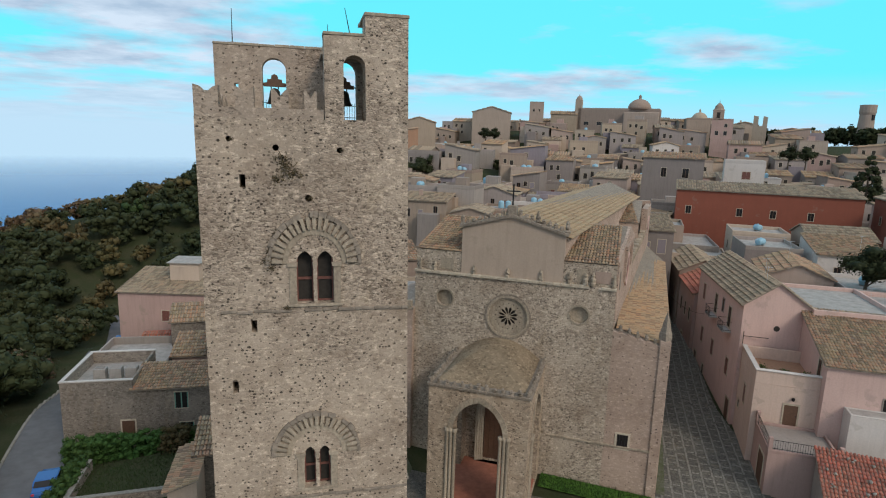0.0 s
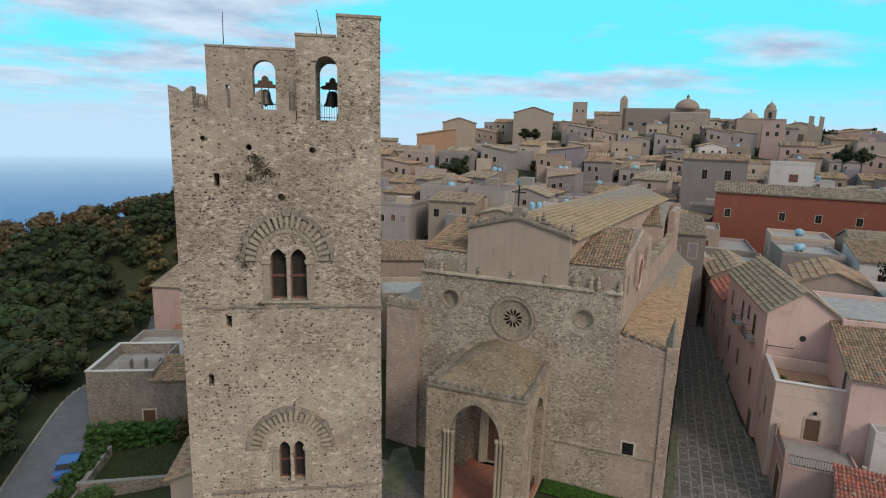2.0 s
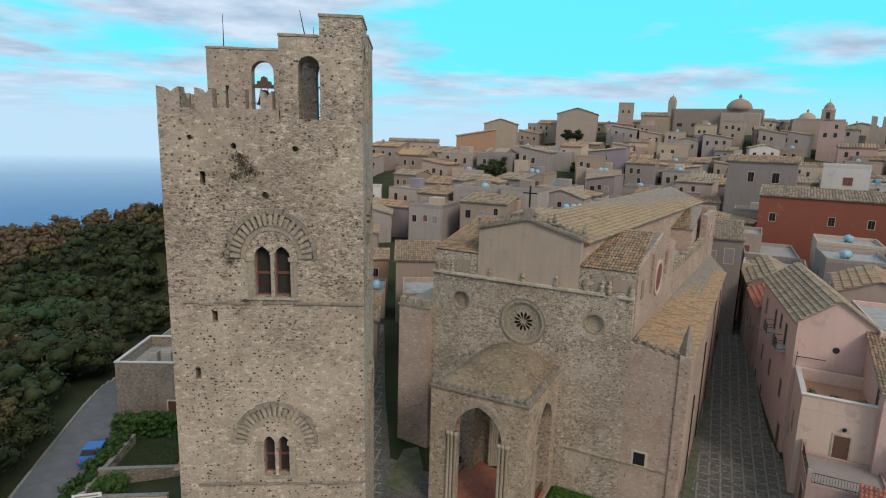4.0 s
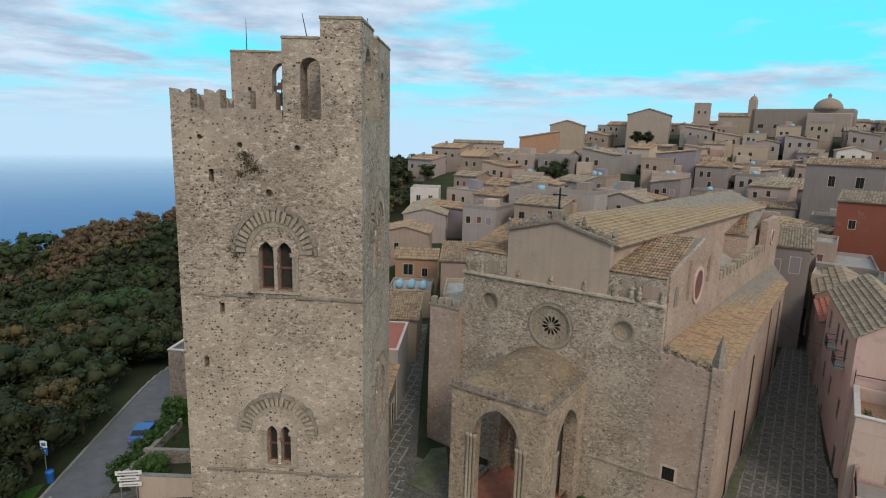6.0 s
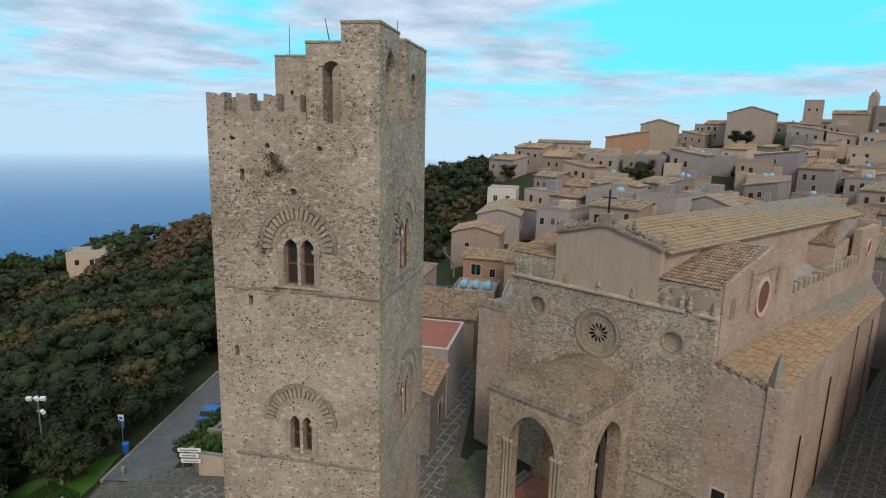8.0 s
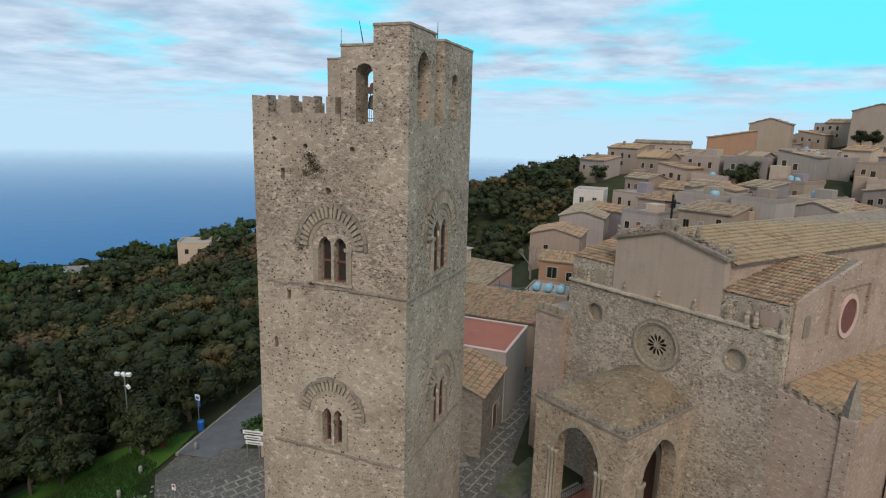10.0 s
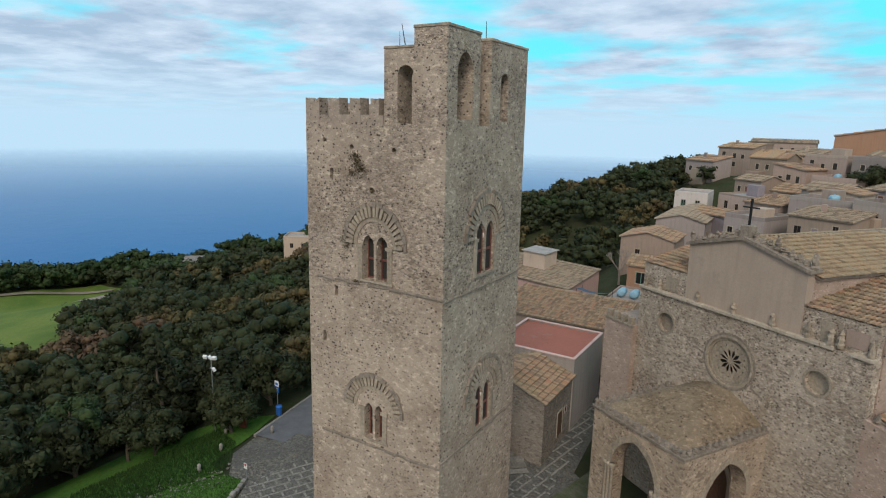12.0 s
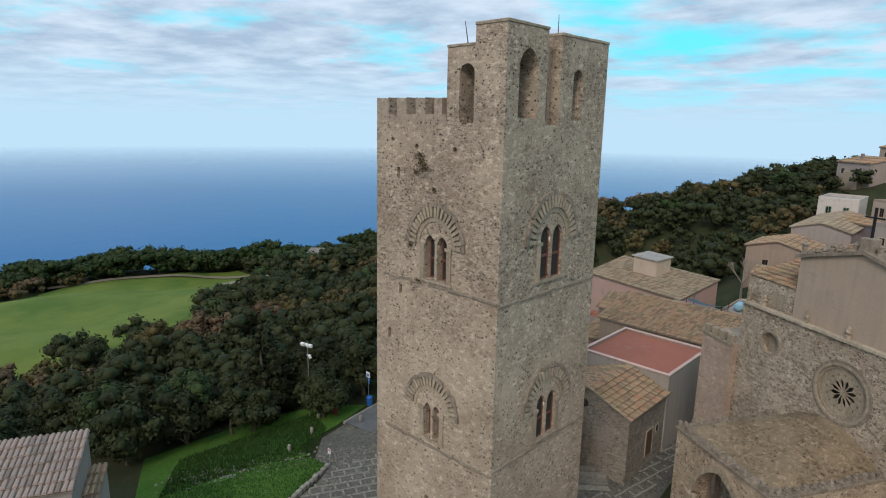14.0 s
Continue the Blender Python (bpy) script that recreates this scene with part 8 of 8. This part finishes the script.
def car(x, y, turn, paint, lab):
    ob = thing("car", pose(x, y, h(x, y) + 0.1, 0, 0, turn), lab, "car", "parked cars")
    prof = [(-2.0, 0.35), (-2.05, 0.7), (-1.95, 0.92), (-1.45, 1.0), (-0.95, 1.42), (0.55, 1.46), (1.25, 1.02), (1.95, 0.88), (2.08, 0.6), (2.05, 0.35)]
    bm = bmesh.new()
    slab(bm, prof, [], 1.68, XZ, -0.84)
    bmesh.ops.bevel(bm, geom=[e for e in bm.edges if e.calc_length() > 1.2 or abs(e.verts[0].co.y - e.verts[1].co.y) < 0.01], offset=0.06, segments=2, affect="EDGES")
    part("body", bm, paint, ob, smooth=False)
    for nm, a in (("windscreen", [(0.62, 1.40), (1.2, 1.04)]), ("rear_window", [(-1.02, 1.38), (-1.42, 1.03)])):
        bm = bmesh.new()
        (xa, za), (xb, zb) = a
        o = 0.012 if xa > 0 else -0.012
        bm.faces.new([bm.verts.new(v) for v in ((xa + o, -0.68, za + 0.03), (xa + o, 0.68, za + 0.03), (xb + o, 0.74, zb + 0.03), (xb + o, -0.74, zb + 0.03))])
        part(nm, bm, M_GLASS, ob)
    for s in (-1, 1):
        bm = bmesh.new()
        slab(bm, [(-1.25, 1.0), (1.02, 1.03), (0.5, 1.36), (-0.88, 1.34)], [], 0.02, XZ, s * 0.848 - 0.01)
        part("side_window", bm, M_GLASS, ob)
        for xx in (-1.28, 1.28):
            bm = bmesh.new()
            tube(bm, (xx, s * 0.7, 0.31), (xx, s * 0.87, 0.31), 0.31, n=18)
            w = part("wheel", bm, M_RUBBER, ob)
            bm = bmesh.new()
            tube(bm, (xx, s * 0.86, 0.31), (xx, s * 0.885, 0.31), 0.19, n=14)
            part("rim", bm, M_STEEL, w)
        part("headlight", newbox(1.93, 2.05, s * 0.62 - 0.16, s * 0.62 + 0.16, 0.66, 0.8, bevel=0.02), M_SIGNW, ob)
        part("tail_light", newbox(-2.06, -1.96, s * 0.66 - 0.12, s * 0.66 + 0.12, 0.68, 0.86, bevel=0.02), M_RED_CAR, ob)
    return ob


car(-18.9, 57.6, 97, M_CARBLUE, "blue hatchback parked beside the hedge")
car(-26.2, 106.0, 96, M_CARBLUE, "small blue car far along the road")
# parking sign with a blue bin, information totem, sign boards, floodlight mast
s1 = thing("parking_sign", pose(-23.3, 49.7, -1.35), "blue and white parking sign on a grey post", "sign", "street signs")
part("post", (lambda bm: (tube(bm, (0, 0, 0), (0, 0, 3.9), 0.04, n=8), bm)[1])(bmesh.new()), M_STEEL, s1)
part("panel", newbox(-0.32, 0.32, -0.06, -0.03, 3.25, 3.9, bevel=0.01), M_SIGNW, s1, "white sign panel")
part("panel", newbox(-0.32, 0.32, -0.06, -0.03, 2.55, 3.2, bevel=0.01), M_SIGNB, s1, "blue sign panel")
part("letter_bar", newbox(-0.13, 0.13, -0.07, -0.06, 2.68, 3.05), M_SIGNW, s1)
part("letter_bar", newbox(-0.2, 0.2, -0.07, -0.06, 3.42, 3.7), M_SIGNB, s1)
bin_ = thing("litter_bin", pose(-22.8, 49.4, -1.35), "blue cylindrical litter bin by the sign", "bin")
bm = bmesh.new()
lathe(bm, [(0.24, 0.1), (0.3, 0.2), (0.33, 1.05), (0.36, 1.1), (0.3, 1.25)], 14)
part("body", bm, M_SIGNB, bin_, smooth=True)
part("foot", newbox(-0.12, 0.12, -0.12, 0.12, 0, 0.12), M_IRON, bin_)
tt = thing("information_totem", pose(-24.0, 45.5, -1.35, 0, 0, 25), "maroon information totem with a pale map panel", "sign")
part("base", newbox(-0.38, 0.38, -0.1, 0.1, 0, 1.0, bevel=0.02), M_SIGNR, tt)
part("panel", newbox(-0.36, 0.36, -0.08, 0.08, 1.0, 2.7, bevel=0.02), M_SIGNW, tt, "white printed panel")
part("map", newbox(-0.3, 0.3, -0.095, -0.08, 1.7, 2.5), M_SIGNY, tt, "yellowish printed map")
for k in range(4):
    part("text_bar", newbox(-0.28, 0.2 - 0.07 * (k % 2), -0.09, -0.08, 1.15 + 0.12 * k, 1.2 + 0.12 * k), M_GREY, tt)
sg = thing("sign_post", pose(-14.2, 47.0, -0.95, 0, 0, 12), "white direction boards on two posts", "sign", "street signs")
for x in (-0.6, 0.6):
    part("post", (lambda bm: (tube(bm, (x, 0, 0), (x, 0, 2.9), 0.04, n=8), bm)[1])(bmesh.new()), M_STEEL, sg)
for k, (a, b_) in enumerate(((-0.95, 1.1), (-0.8, 0.9), (-0.7, 1.05))):
    bd = part("board", newbox(a, b_, -0.08, -0.045, 2.5 - k * 0.52, 2.88 - k * 0.52, bevel=0.01), M_SIGNW, sg, "white direction board")
    part("text_bar", newbox(a + 0.2, b_ - 0.25, -0.087, -0.08, 2.62 - k * 0.52, 2.74 - k * 0.52), M_GREY, bd)
sm = thing("warning_post", pose(-15.6, 38.9, h(-15.6, 38.9)), "thin post with a small red and white sign", "sign", "street signs")
part("post", (lambda bm: (tube(bm, (0, 0, 0), (0, 0, 1.6), 0.03, n=6), bm)[1])(bmesh.new()), M_STEEL, sm)
part("panel", newbox(-0.2, 0.2, -0.05, -0.03, 1.2, 1.75), M_SIGNW, sm)
part("red_disc", (lambda bm: (slab(bm, circle(0, 1.58, 0.13, 12), [], 0.01, XZ, -0.062), bm)[1])(bmesh.new()), M_RED_CAR, sm)
for x, y in ((-20.4, 37.6), (-22.0, 41.2), (-24.6, 43.8), (-20.6, 46.4)):
    bo = thing("bollard", pose(x, y, h(x, y)), "short grey stone bollard at the edge of the bank", "bollard", "bollards")
    bm = bmesh.new()
    lathe(bm, [(0.18, 0), (0.17, 0.75), (0.12, 0.88), (0.03, 0.92)], 10)
    part("shaft", bm, M_PAVE, bo, smooth=True)
fl = thing("floodlight_mast", pose(-26.0, 43.6, h(-26, 43.6)), "grey mast carrying four white floodlights", "floodlight")
top = 6.9 - h(-26, 43.6)
part("mast", (lambda bm: (tube(bm, (0, 0, 0), (0, 0, top), 0.09, 0.05, 10), bm)[1])(bmesh.new()), M_STEEL, fl)
part("crossbar", newbox(-0.75, 0.75, -0.04, 0.04, top - 0.35, top - 0.27), M_STEEL, fl)
part("crossbar", newbox(-0.2, 0.6, -0.04, 0.04, top - 1.45, top - 1.37), M_STEEL, fl)
for x, z, a in ((-0.75, -0.1, 20), (0.05, 0.0, -15), (0.7, 0.1, 25), (0.55, -1.15, -20)):
    part("floodlight", newbox(-0.22, 0.22, -0.16, 0.12, -0.18, 0.18, bevel=0.03), M_SIGNW, fl, "white floodlight head", m=pose(x, -0.1, top - 0.2 + z, 20, 0, a))
# flat steps where the lane meets the square
st = thing("lane_steps", pose(4.2, 50.6, h(4.2, 50.6), 0, 0, 40), "long flat stone steps at the foot of the lane", "steps")
for k in range(4):
    part("step", newbox(-1.9, 1.9, k * 0.75, k * 0.75 + 0.6, -0.3, 0.14 + k * 0.15, bevel=0.03), M_PAVE, st)
# flower pots on the orange terrace, a wall lamp bracket and cables
for u, v, z in ((23.0, 10.0, 8.08), (24.4, 10.2, 8.08), (26.2, 10.1, 8.08), (22.6, 10.8, 8.08)):
    pt = thing("flower_pot", C(u, v, z), "terracotta pot with a small green plant on the terrace", "plant pot", "pots on the terrace")
    bm = bmesh.new()
    lathe(bm, [(0.16, 0), (0.24, 0.4), (0.27, 0.42), (0.27, 0.48), (0.2, 0.48)], 12)
    part("pot", bm, M_TERRACE, pt, smooth=True)
    tuft("plant", (0, 0, 0.95), 0.5, 160, M_HEDGE, pt, int(u * 10))
bk = thing("lamp_bracket", C(21.75, 16.45, 10.2), "black iron lamp bracket on the pink gable", "bracket")
part("arm", newbox(0, 2.4, -0.03, 0.03, 0.0, 0.06), M_IRON, bk)
part("upright", newbox(0, 0.06, -0.03, 0.03, -0.9, 0.5), M_IRON, bk)
for i, (p, q) in enumerate((((23.0, 16.55, 10.0), (21.6, 30, 9.4)), ((20.5, 30, 8.5), (14.4, 28, 11.5)))):
    a, b_ = CH @ Vector(p), CH @ Vector(q)
    cb = thing("cable", Matrix.Translation(a), "thin black cable strung along the lane", "cable", "cables")
    bm = bmesh.new()
    prev = Vector((0, 0, 0))
    for k in range(1, 9):
        t = k / 8
        nx_ = (b_ - a) * t + Vector((0, 0, -0.9 * math.sin(math.pi * t)))
        tube(bm, prev, nx_, 0.015, n=4, caps=False)
        prev = nx_
    part("wire", bm, M_IRON, cb)
for k in range(26):               # aerials on the roofs of the near houses
    u, v = random.uniform(22, 60), random.uniform(18, 62)
    p = CH @ Vector((u, v, 0))
    hit = scene.ray_cast(bpy.context.evaluated_depsgraph_get(), (p.x, p.y, 60), (0, 0, -1))
    if not hit[0] or hit[1].z < 9:
        continue
    an = thing("aerial", Matrix.Translation(hit[1]), "thin rooftop television aerial", "aerial", "aerials")
    L = random.uniform(1.4, 2.4)
    part("mast", (lambda bm: (tube(bm, (0, 0, -0.1), (0, 0, L), 0.02, n=5), bm)[1])(bmesh.new()), M_STEEL, an)
    bm = bmesh.new()
    tube(bm, (-0.45, 0, L - 0.1), (0.45, 0, L - 0.1), 0.012, n=4)
    part("boom", bm, M_STEEL, an)
    for j in range(5):
        part("element", (lambda bm: (tube(bm, (-0.4 + j * 0.2, -0.25, L - 0.1), (-0.4 + j * 0.2, 0.25, L - 0.1), 0.008, n=4), bm)[1])(bmesh.new()), M_STEEL, an)
